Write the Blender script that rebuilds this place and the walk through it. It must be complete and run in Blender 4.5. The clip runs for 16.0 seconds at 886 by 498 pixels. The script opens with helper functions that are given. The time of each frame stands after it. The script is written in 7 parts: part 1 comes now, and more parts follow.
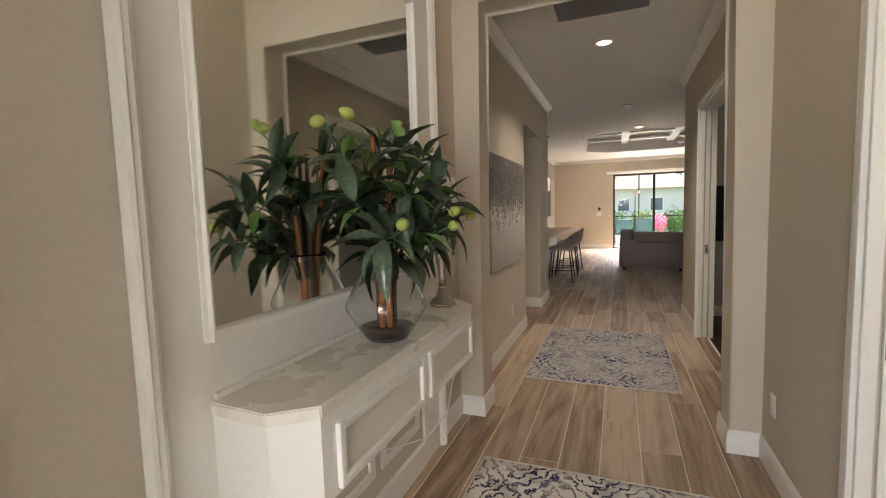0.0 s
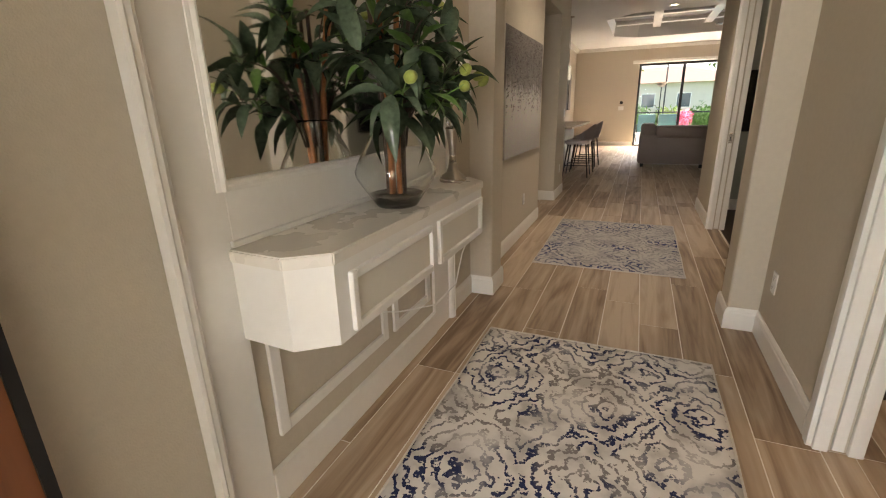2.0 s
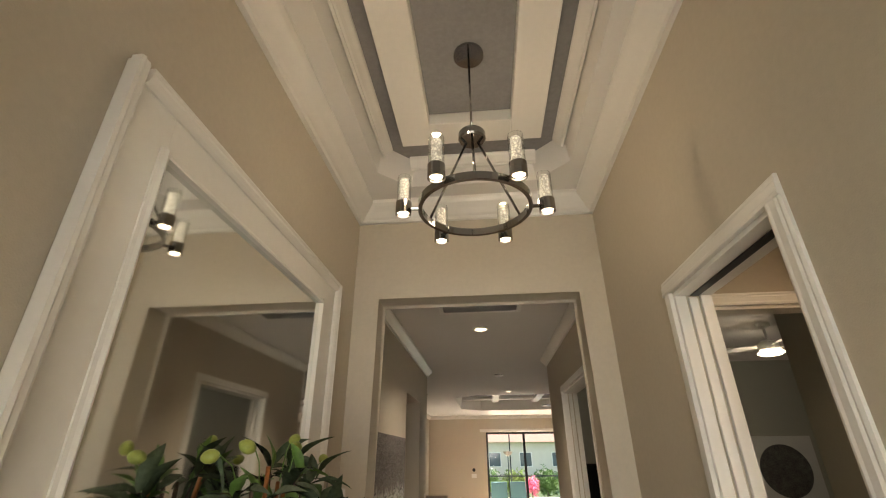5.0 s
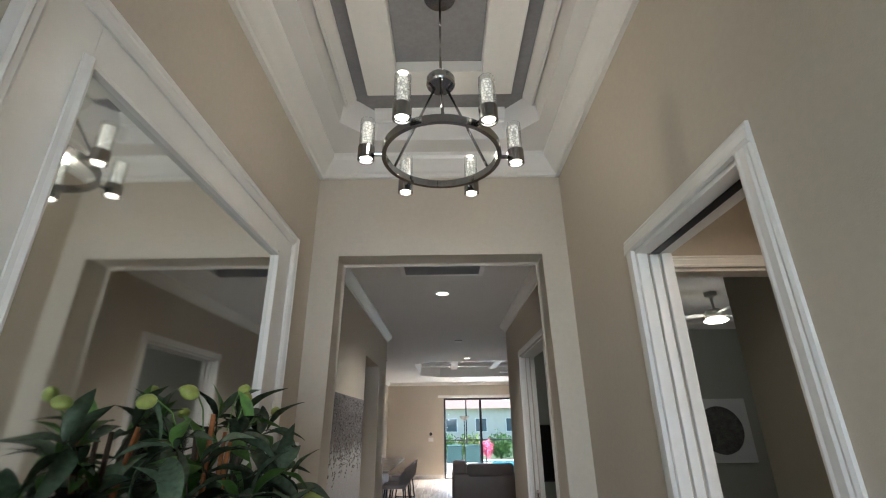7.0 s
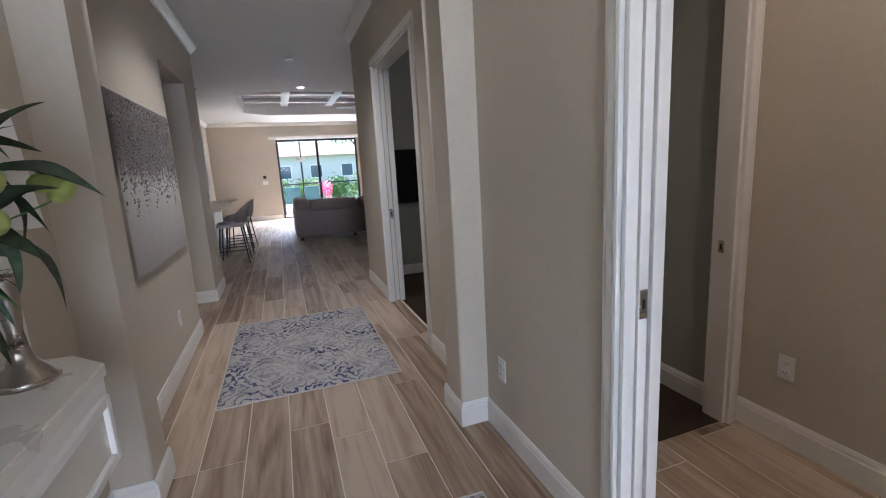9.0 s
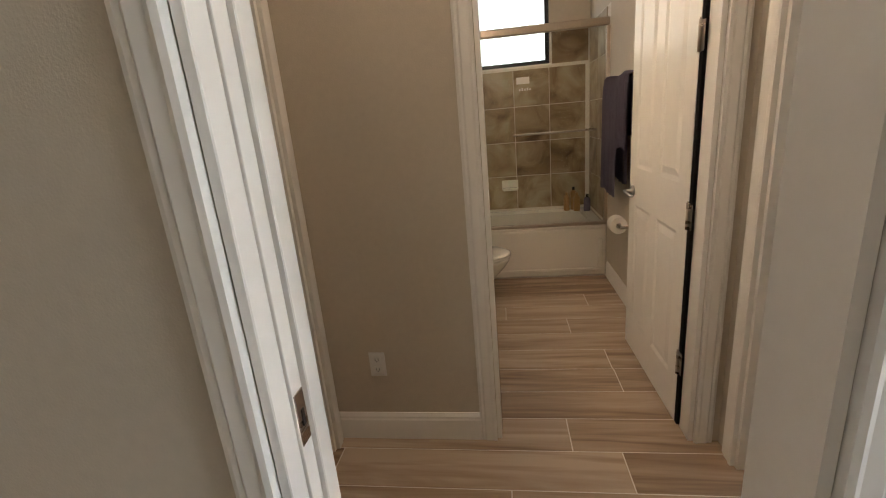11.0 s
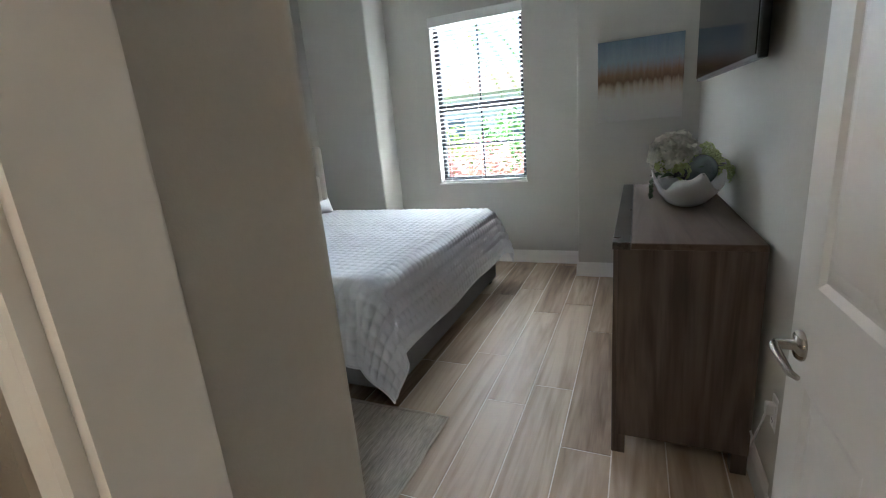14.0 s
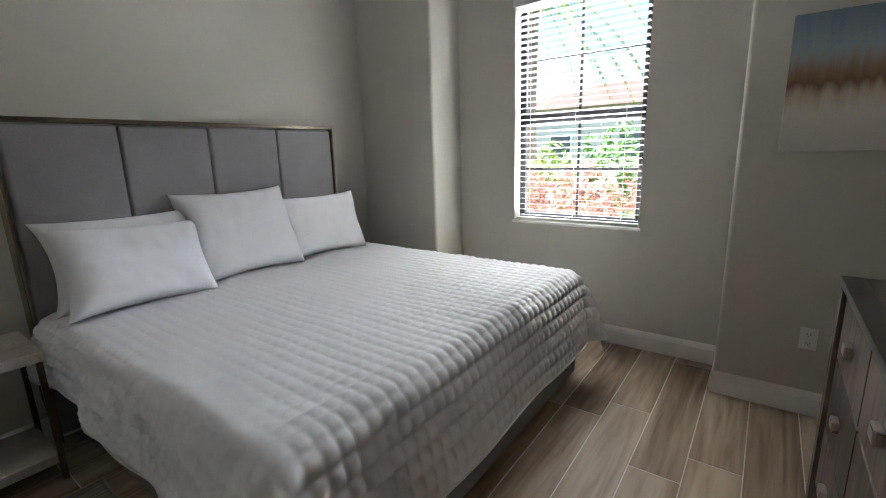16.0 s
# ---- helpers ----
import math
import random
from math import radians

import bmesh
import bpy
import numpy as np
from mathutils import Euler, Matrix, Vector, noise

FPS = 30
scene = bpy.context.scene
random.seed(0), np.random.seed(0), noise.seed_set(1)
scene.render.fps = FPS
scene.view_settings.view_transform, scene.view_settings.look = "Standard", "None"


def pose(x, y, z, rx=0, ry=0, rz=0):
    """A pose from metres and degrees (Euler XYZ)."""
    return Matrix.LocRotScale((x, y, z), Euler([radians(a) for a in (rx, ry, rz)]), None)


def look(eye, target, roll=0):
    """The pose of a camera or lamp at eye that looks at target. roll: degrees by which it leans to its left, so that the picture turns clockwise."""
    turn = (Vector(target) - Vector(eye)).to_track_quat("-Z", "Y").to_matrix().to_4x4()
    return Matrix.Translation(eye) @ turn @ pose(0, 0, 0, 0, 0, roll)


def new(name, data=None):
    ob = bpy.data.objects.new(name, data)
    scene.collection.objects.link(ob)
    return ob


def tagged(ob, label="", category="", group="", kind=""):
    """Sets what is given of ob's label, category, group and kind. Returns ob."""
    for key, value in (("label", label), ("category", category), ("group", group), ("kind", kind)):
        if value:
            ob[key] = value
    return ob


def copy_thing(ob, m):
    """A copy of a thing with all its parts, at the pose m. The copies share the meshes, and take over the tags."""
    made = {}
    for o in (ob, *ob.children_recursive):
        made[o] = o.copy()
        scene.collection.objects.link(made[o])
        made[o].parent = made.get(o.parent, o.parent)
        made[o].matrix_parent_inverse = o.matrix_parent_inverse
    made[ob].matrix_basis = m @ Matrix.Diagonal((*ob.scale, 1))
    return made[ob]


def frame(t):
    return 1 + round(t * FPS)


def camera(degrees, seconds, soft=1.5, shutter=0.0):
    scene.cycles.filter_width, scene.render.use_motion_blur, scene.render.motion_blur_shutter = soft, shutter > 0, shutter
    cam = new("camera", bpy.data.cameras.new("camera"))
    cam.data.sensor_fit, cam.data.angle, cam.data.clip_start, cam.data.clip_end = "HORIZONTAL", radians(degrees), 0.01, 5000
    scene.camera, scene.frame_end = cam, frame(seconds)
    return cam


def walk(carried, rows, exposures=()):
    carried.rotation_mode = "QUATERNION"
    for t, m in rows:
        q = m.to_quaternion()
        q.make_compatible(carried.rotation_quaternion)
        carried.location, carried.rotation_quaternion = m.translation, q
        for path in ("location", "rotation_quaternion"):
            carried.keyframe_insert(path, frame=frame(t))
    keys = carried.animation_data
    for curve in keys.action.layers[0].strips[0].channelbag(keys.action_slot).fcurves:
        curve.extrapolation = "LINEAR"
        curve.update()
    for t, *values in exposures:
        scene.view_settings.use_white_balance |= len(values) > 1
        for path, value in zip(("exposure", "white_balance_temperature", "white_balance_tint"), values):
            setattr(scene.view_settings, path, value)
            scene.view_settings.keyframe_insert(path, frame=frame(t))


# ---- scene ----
cam = camera(89.9, 16.0, 1.1)
PATH = [
    (0, (0.082, 0.473, 1.404), (-0.653, 2.325, 1.235), -1.7),
    (0.5, (0.079, 0.478, 1.351), (-0.661, 2.309, 1.034), -1.4),
    (1, (0.083, 0.47, 1.31), (-0.657, 2.271, 0.851), -1.3),
    (1.5, (0.094, 0.462, 1.271), (-0.64, 2.228, 0.684), -1.3),
    (2, (0.094, 0.46, 1.277), (-0.669, 2.208, 0.676), -1.5),
    (2.5, (0.084, 0.461, 1.348), (-0.722, 2.234, 0.892), -1.1),
    (3, (0.083, 0.453, 1.44), (-0.701, 2.282, 1.237), -0.9),
    (3.5, (0.066, 0.438, 1.516), (-0.573, 2.331, 1.622), -1.7),
    (4, (0.025, 0.403, 1.6), (-0.403, 2.304, 2.05), -1.9),
    (4.5, (-0.006, 0.362, 1.673), (-0.263, 2.2, 2.418), -1.1),
    (4.7, (-0.015, 0.348, 1.693), (-0.227, 2.149, 2.536), -0.7),
    (6.8, (-0.038, 0.422, 1.669), (-0.054, 2.225, 2.534), -0.5),
    (7, (-0.031, 0.451, 1.638), (-0.033, 2.312, 2.371), -0.7),
    (7.5, (-0.038, 0.576, 1.522), (0.005, 2.548, 1.853), -1.7),
    (8, (0.005, 0.781, 1.446), (0.102, 2.778, 1.396), -1.6),
    (8.5, (-0.041, 1.002, 1.393), (0.253, 2.967, 1.163), -1.9),
    (9, (-0.119, 1.249, 1.391), (0.538, 3.101, 1.02), -3.3),
    (9.5, (-0.013, 1.497, 1.371), (1.102, 3.105, 0.956), -4.0),
    (9.7, (0.024, 1.574, 1.377), (1.324, 3.03, 0.942), -4.0),
    (11.8, (0.63, 2.012, 1.379), (2.499, 1.571, 0.818), -5.3),
    (12, (0.737, 2.008, 1.372), (2.56, 1.393, 0.825), -5.2),
    (12.5, (0.999, 1.866, 1.364), (2.632, 0.83, 0.855), -4.7),
    (13, (1.167, 1.67, 1.378), (2.481, 0.247, 0.879), -4.7),
    (13.5, (1.328, 1.506, 1.388), (2.286, -0.172, 0.871), -5.6),
    (14, (1.414, 1.274, 1.386), (2.204, -0.493, 0.884), -5.0),
    (14.5, (1.473, 0.99, 1.399), (2.24, -0.792, 0.916), -3.6),
    (15, (1.602, 0.684, 1.431), (2.398, -1.093, 0.974), -3.0),
    (15.5, (1.674, 0.333, 1.423), (2.611, -1.377, 0.975), -2.6),
    (16, (1.736, -0.01, 1.41), (2.893, -1.584, 0.982), -1.7),
]

# ---- exposure and white balance ----
EXPO = [(0, 1.8, 6750, 14), (3, 1.8, 7600, 14), (4.5, 1.5, 7650, 13), (6.8, 1.5, 5750, 8), (8, 1.75, 5250, 15), (9, 1.82, 5300, 14), (9.6, 1.75, 5900, 13), (12, 1.8, 6350, 10), (12.5, 1.6, 5600, 7), (13, 0.95, 5500, 7), (13.4, 1.2, 5500, 7), (14, 1.72, 5450, 7), (15, 1.7, 5400, 7), (16, 1.35, 6000, 11)]
walk(cam, [(t, look(eye, target, roll)) for t, eye, target, roll in PATH], EXPO)

# ---- world, sun, lights ----
world = bpy.data.worlds.new("world")
scene.world = world
world.use_nodes = True
wn = world.node_tree
sky = wn.nodes.new("ShaderNodeTexSky")
sky.sky_type, sky.sun_disc = "NISHITA", False
sky.sun_elevation, sky.sun_rotation = radians(55), radians(71)
wn.nodes["Background"].inputs["Strength"].default_value = 0.15
wn.links.new(sky.outputs["Color"], wn.nodes["Background"].inputs["Color"])
sun = new("sun", bpy.data.lights.new("sun", "SUN"))
sun.data.energy, sun.data.angle, sun.data.color = 5.0, radians(0.5), (1.0, 0.95, 0.88)
sun.matrix_world = look((0, 0, 0), (-0.75, -0.25, -1.15))


def area(name, eye, target, w, h, power, color=(1, 1, 1)):
    lamp = new(name, bpy.data.lights.new(name, "AREA"))
    lamp.data.shape, lamp.data.size, lamp.data.size_y = "RECTANGLE", w, h
    lamp.data.energy, lamp.data.color = power, color
    lamp.matrix_world = look(eye, target)
    return lamp


def point(name, at, power, color=(1, 0.85, 0.68), radius=0.04):
    lamp = new(name, bpy.data.lights.new(name, "POINT"))
    lamp.data.energy, lamp.data.color, lamp.data.shadow_soft_size = power, color, radius
    lamp.location = at
    return lamp


area("daylight_front_door", (0.0, -3.1, 1.5), (0.0, 3, 1.3), 1.4, 2.2, 47, (0.95, 0.97, 1.0))
area("daylight_slider", (1.15, 17.5, 3.5), (1.0, 14.6, 0.9), 3.0, 1.4, 430, (0.95, 0.98, 1.0))
area("daylight_bedroom", (3.0, -7.6, 4.9), (2.85, -3.2, 1.65), 6.0, 1.6, 1400, (0.93, 0.97, 1.0))
# unseen low lamp added outside, imitating daylight bounced up from the ground
area("added_bounce_bedroom", (2.88, -3.95, 0.42), (2.88, -2.4, 2.7), 2.2, 0.5, 240, (1.0, 0.98, 0.94))
area("daylight_bath", (5.45, 1.95, 3.0), (4.0, 1.9, 1.2), 1.0, 0.8, 20, (1.0, 0.98, 0.95))
point("vanity_lamp_light", (2.5, 2.40, 2.0), 6.0, (1.0, 0.78, 0.55), 0.06)
point("den_fan_light", (2.9, 5.2, 2.55), 2.6, (1.0, 0.9, 0.78), 0.1)
point("chandelier_light", (0.109, 2.356, 2.900), 1.3, (1.0, 0.82, 0.6), 0.02)
point("chandelier_light", (-0.177, 1.784, 2.900), 1.3, (1.0, 0.82, 0.6), 0.02)
point("bedside_light", (4.42, 0.0, 0.93), 1.0, (1.0, 0.72, 0.42), 0.05)

# ---- materials ----
def links(m):
    nt = m.node_tree
    return nt, nt.nodes, nt.links, nt.nodes["Principled BSDF"]


def mat(name, col, rough=0.5, metal=0.0, var=0.08, scale=3.0, fine=60.0, bump=0.0, bump_scale=300.0, coat=0.0, stretch=(1, 1, 1), spec=0.5):
    """A surface with colour drift at two scales and fine relief."""
    m = bpy.data.materials.new(name)
    m.use_nodes = True
    nt, n, l, b = links(m)
    geo = n.new("ShaderNodeNewGeometry")
    mp = n.new("ShaderNodeMapping")
    mp.inputs["Scale"].default_value = stretch
    l.new(geo.outputs["Position"], mp.inputs["Vector"])
    n1, n2 = n.new("ShaderNodeTexNoise"), n.new("ShaderNodeTexNoise")
    n1.inputs["Scale"].default_value, n2.inputs["Scale"].default_value = scale, fine
    n1.inputs["Detail"].default_value, n2.inputs["Detail"].default_value = 4, 3
    for k in (n1, n2):
        l.new(mp.outputs["Vector"], k.inputs["Vector"])
    add = n.new("ShaderNodeMath")
    add.operation = "ADD"
    l.new(n1.outputs["Fac"], add.inputs[0])
    l.new(n2.outputs["Fac"], add.inputs[1])
    ramp = n.new("ShaderNodeMapRange")
    ramp.inputs["From Min"].default_value, ramp.inputs["From Max"].default_value = 0.6, 1.4
    l.new(add.outputs[0], ramp.inputs["Value"])
    mix = n.new("ShaderNodeMix")
    mix.data_type = "RGBA"
    mix.inputs[6].default_value = (*[c * (1 - var) for c in col], 1)
    mix.inputs[7].default_value = (*[min(1, c * (1 + var)) for c in col], 1)
    l.new(ramp.outputs[0], mix.inputs[0])
    l.new(mix.outputs[2], b.inputs["Base Color"])
    rr = n.new("ShaderNodeMapRange")
    rr.inputs["To Min"].default_value, rr.inputs["To Max"].default_value = max(0.0, rough - 0.06), min(1, rough + 0.06)
    l.new(n1.outputs["Fac"], rr.inputs["Value"])
    l.new(rr.outputs[0], b.inputs["Roughness"])
    b.inputs["Metallic"].default_value = metal
    b.inputs["Coat Weight"].default_value = coat
    b.inputs["Specular IOR Level"].default_value = spec
    if bump:
        n3, bp = n.new("ShaderNodeTexNoise"), n.new("ShaderNodeBump")
        n3.inputs["Scale"].default_value, n3.inputs["Detail"].default_value = bump_scale, 2
        l.new(mp.outputs["Vector"], n3.inputs["Vector"])
        bp.inputs["Strength"].default_value, bp.inputs["Distance"].default_value = bump, 0.002
        l.new(n3.outputs["Fac"], bp.inputs["Height"])
        l.new(bp.outputs["Normal"], b.inputs["Normal"])
    return m


def glow(name, col, strength):
    m = bpy.data.materials.new(name)
    m.use_nodes = True
    b = m.node_tree.nodes["Principled BSDF"]
    b.inputs["Base Color"].default_value = (*col, 1)
    b.inputs["Emission Color"].default_value = (*col, 1)
    b.inputs["Emission Strength"].default_value = strength
    return m


def glass(name, tint=(1, 1, 1), rough=0.0, ior=1.45):
    m = bpy.data.materials.new(name)
    m.use_nodes = True
    b = m.node_tree.nodes["Principled BSDF"]
    b.inputs["Base Color"].default_value = (*tint, 1)
    b.inputs["Roughness"].default_value, b.inputs["IOR"].default_value = rough, ior
    b.inputs["Transmission Weight"].default_value = 1.0
    return m


def wood_mat(name, dark, mid, light, rough, along="y", grain=26.0, dull=0.0, joints=True):
    """Boards with grain along one axis; every board drifts in tone by itself."""
    m = bpy.data.materials.new(name)
    m.use_nodes = True
    nt, n, l, b = links(m)
    geo, info = n.new("ShaderNodeNewGeometry"), n.new("ShaderNodeObjectInfo")
    rnd = n.new("ShaderNodeMath")
    rnd.operation = "ADD"
    l.new(info.outputs["Random"], rnd.inputs[0])
    l.new(geo.outputs["Random Per Island"], rnd.inputs[1])
    fr = n.new("ShaderNodeMath")
    fr.operation = "FRACT"
    l.new(rnd.outputs[0], fr.inputs[0])
    off = n.new("ShaderNodeVectorMath")
    off.operation = "SCALE"
    comb = n.new("ShaderNodeCombineXYZ")
    for k in range(3):
        l.new(fr.outputs[0], comb.inputs[k])
    l.new(comb.outputs[0], off.inputs[0])
    off.inputs["Scale"].default_value = 37.0
    add = n.new("ShaderNodeVectorMath")
    l.new(geo.outputs["Position"], add.inputs[0])
    l.new(off.outputs[0], add.inputs[1])
    mp = n.new("ShaderNodeMapping")
    mp.inputs["Scale"].default_value = {"y": (1, 0.07, 1), "x": (0.07, 1, 1), "z": (1, 1, 0.07)}[along]
    l.new(add.outputs[0], mp.inputs["Vector"])
    wave = n.new("ShaderNodeTexNoise")
    wave.inputs["Scale"].default_value, wave.inputs["Detail"].default_value = grain, 6
    wave.inputs["Distortion"].default_value = 1.4
    l.new(mp.outputs["Vector"], wave.inputs["Vector"])
    big = n.new("ShaderNodeTexNoise")
    big.inputs["Scale"].default_value, big.inputs["Detail"].default_value = grain * 0.28, 3
    big.inputs["Distortion"].default_value = 2.5
    l.new(mp.outputs["Vector"], big.inputs["Vector"])
    m1 = n.new("ShaderNodeMath")
    m1.operation = "MULTIPLY_ADD"
    l.new(wave.outputs["Fac"], m1.inputs[0])
    m1.inputs[1].default_value = 0.45
    l.new(big.outputs["Fac"], m1.inputs[2])
    m2 = n.new("ShaderNodeMath")
    m2.operation = "MULTIPLY_ADD"
    l.new(fr.outputs[0], m2.inputs[0])
    m2.inputs[1].default_value = 0.38
    l.new(m1.outputs[0], m2.inputs[2])
    ramp = n.new("ShaderNodeValToRGB")
    ramp.color_ramp.elements[0].position, ramp.color_ramp.elements[0].color = 0.62, (*dark, 1)
    ramp.color_ramp.elements[1].position, ramp.color_ramp.elements[1].color = 1.12, (*light, 1)
    e = ramp.color_ramp.elements.new(0.86)
    e.color = (*mid, 1)
    sc = n.new("ShaderNodeMath")
    sc.operation = "MULTIPLY"
    sc.inputs[1].default_value = 0.85
    l.new(m2.outputs[0], sc.inputs[0])
    for el, p in zip(ramp.color_ramp.elements, (0.5, 0.74, 0.98)):
        el.position = p
    l.new(sc.outputs[0], ramp.inputs["Fac"])
    l.new(ramp.outputs["Color"], b.inputs["Base Color"])
    rr = n.new("ShaderNodeMapRange")
    rr.inputs["To Min"].default_value, rr.inputs["To Max"].default_value = rough - 0.07, rough + 0.1
    l.new(wave.outputs["Fac"], rr.inputs["Value"])
    l.new(rr.outputs[0], b.inputs["Roughness"])
    bp = n.new("ShaderNodeBump")
    bp.inputs["Strength"].default_value, bp.inputs["Distance"].default_value = 0.12, 0.002
    l.new(wave.outputs["Fac"], bp.inputs["Height"])
    l.new(bp.outputs["Normal"], b.inputs["Normal"])
    return m


def ramp_mat(name, stops, rough=0.7, axis=2, jitter=0.12, jscale=(14, 14, 3), speckle=0.0, bump=0.2, metal=0.0):
    """Colour bands along one generated axis, with ragged borders (canvas paintings)."""
    m = bpy.data.materials.new(name)
    m.use_nodes = True
    nt, n, l, b = links(m)
    tc = n.new("ShaderNodeTexCoord")
    sep = n.new("ShaderNodeSeparateXYZ")
    l.new(tc.outputs["Generated"], sep.inputs[0])
    mp = n.new("ShaderNodeMapping")
    mp.inputs["Scale"].default_value = jscale
    l.new(tc.outputs["Generated"], mp.inputs["Vector"])
    nz, nf = n.new("ShaderNodeTexNoise"), n.new("ShaderNodeTexNoise")
    nz.inputs["Scale"].default_value, nz.inputs["Detail"].default_value = 1.0, 6
    nf.inputs["Scale"].default_value, nf.inputs["Detail"].default_value = 140, 4
    l.new(mp.outputs["Vector"], nz.inputs["Vector"])
    l.new(tc.outputs["Generated"], nf.inputs["Vector"])
    ma = n.new("ShaderNodeMath")
    ma.operation = "MULTIPLY_ADD"
    l.new(nz.outputs["Fac"], ma.inputs[0])
    ma.inputs[1].default_value = jitter * 2
    l.new(sep.outputs[axis], ma.inputs[2])
    mb = n.new("ShaderNodeMath")
    mb.operation = "SUBTRACT"
    l.new(ma.outputs[0], mb.inputs[0])
    mb.inputs[1].default_value = jitter
    ramp = n.new("ShaderNodeValToRGB")
    els = ramp.color_ramp.elements
    while len(els) < len(stops):
        els.new(0.5)
    for el, (p, c) in zip(els, stops):
        el.position, el.color = p, (*c, 1)
    l.new(mb.outputs[0], ramp.inputs["Fac"])
    mix = n.new("ShaderNodeMix")
    mix.data_type = "RGBA"
    mix.blend_type = "OVERLAY"
    mix.inputs[0].default_value = 0.25 + speckle
    l.new(ramp.outputs["Color"], mix.inputs[6])
    l.new(nf.outputs["Color"], mix.inputs[7])
    l.new(mix.outputs[2], b.inputs["Base Color"])
    b.inputs["Roughness"].default_value, b.inputs["Metallic"].default_value = rough, metal
    bp = n.new("ShaderNodeBump")
    bp.inputs["Strength"].default_value, bp.inputs["Distance"].default_value = bump, 0.004
    l.new(nf.outputs["Fac"], bp.inputs["Height"])
    l.new(bp.outputs["Normal"], b.inputs["Normal"])
    return m


def rug_mat(name, ground, shade, navy, amount):
    """Worn medallion carpet: scalloped rings round staggered centres, broken up by wear and speckle."""
    m = bpy.data.materials.new(name)
    m.use_nodes = True
    nt, n, l, b = links(m)
    geo = n.new("ShaderNodeNewGeometry")

    def math_node(op, a, c=None, d=None):
        k = n.new("ShaderNodeMath")
        k.operation = op
        for q, v in zip(k.inputs, (a, c, d)):
            if v is None:
                continue
            if isinstance(v, (int, float)):
                q.default_value = v
            else:
                l.new(v, q)
        return k.outputs[0]

    def noise_node(scale, detail, vec=None):
        k = n.new("ShaderNodeTexNoise")
        k.inputs["Scale"].default_value, k.inputs["Detail"].default_value = scale, detail
        l.new(vec or geo.outputs["Position"], k.inputs["Vector"])
        return k

    def span(v, lo, hi, to=1.0, base=0.0):
        k = n.new("ShaderNodeMapRange")
        k.interpolation_type = "SMOOTHSTEP"
        for q, w in zip(("From Min", "From Max", "To Min", "To Max"), (lo, hi, base, to)):
            k.inputs[q].default_value = w
        l.new(v, k.inputs["Value"])
        return k.outputs[0]

    def blend(fac, a, c):
        k = n.new("ShaderNodeMix")
        k.data_type = "RGBA"
        l.new(fac, k.inputs[0])
        for q, v in ((k.inputs[6], a), (k.inputs[7], c)):
            if isinstance(v, tuple):
                q.default_value = (*v, 1)
            else:
                l.new(v, q)
        return k.outputs[2]

    warp = noise_node(13.0, 3)
    wv = n.new("ShaderNodeVectorMath")
    wv.operation = "MULTIPLY_ADD"
    l.new(warp.outputs["Color"], wv.inputs[0])
    wv.inputs[1].default_value = (0.045, 0.045, 0.0)
    l.new(geo.outputs["Position"], wv.inputs[2])
    mp = n.new("ShaderNodeMapping")
    mp.inputs["Scale"].default_value = (1.0, 0.78, 1.0)
    l.new(wv.outputs[0], mp.inputs["Vector"])
    vor, petal = n.new("ShaderNodeTexVoronoi"), n.new("ShaderNodeTexVoronoi")
    vor.voronoi_dimensions = petal.voronoi_dimensions = "2D"
    vor.distance = "MINKOWSKI"
    vor.inputs["Exponent"].default_value = 1.25
    vor.inputs["Scale"].default_value, vor.inputs["Randomness"].default_value = 2.3, 0.25
    petal.inputs["Scale"].default_value = 19.0
    for k in (vor, petal):
        l.new(mp.outputs["Vector"], k.inputs["Vector"])
    scallop = math_node("MULTIPLY_ADD", petal.outputs["Distance"], 0.13, vor.outputs["Distance"])
    ring = math_node("SINE", math_node("MULTIPLY", scallop, 46.0))
    spot, wear, fade, stain = noise_node(75, 4), noise_node(2.3, 3), noise_node(3.9, 4), noise_node(6.5, 4)
    line = math_node("MULTIPLY_ADD", spot.outputs["Fac"], 4.6, ring)
    mask = span(line, 2.62, 2.95)
    force = span(fade.outputs["Fac"], 0.32, 0.54, 1.0, 0.35)
    blue = span(wear.outputs["Fac"], 0.53 - amount, 0.60 - amount)
    stroke = blend(blue, shade, navy)
    base = blend(span(stain.outputs["Fac"], 0.44, 0.68, 0.5), ground, shade)
    l.new(blend(math_node("MULTIPLY", mask, force), base, stroke), b.inputs["Base Color"])
    b.inputs["Roughness"].default_value = 0.95
    b.inputs["Specular IOR Level"].default_value = 0.1
    pile, bp = noise_node(420, 2), n.new("ShaderNodeBump")
    bp.inputs["Strength"].default_value, bp.inputs["Distance"].default_value = 0.6, 0.004
    l.new(pile.outputs["Fac"], bp.inputs["Height"])
    l.new(bp.outputs["Normal"], b.inputs["Normal"])
    return m


WALL = mat("wall_paint", (0.56, 0.50, 0.41), 0.75, var=0.045, scale=1.3, fine=40, bump=0.4, bump_scale=220)
CEIL = mat("ceiling_paint", (0.76, 0.74, 0.71), 0.85, var=0.02, bump=0.3, bump_scale=160)
TRIM = mat("trim_paint", (0.80, 0.78, 0.74), 0.32, var=0.025, scale=2, fine=30, bump=0.04, bump_scale=80)
GREY = mat("grey_ceiling_paint", (0.27, 0.265, 0.27), 0.8, var=0.12, scale=5, fine=40, bump=0.15)
PLANK = wood_mat("wood_look_tile", (0.185, 0.120, 0.077), (0.355, 0.260, 0.180), (0.50, 0.395, 0.295), 0.46, "y", 24)
PLANK.node_tree.nodes["Principled BSDF"].inputs["Specular IOR Level"].default_value = 0.3
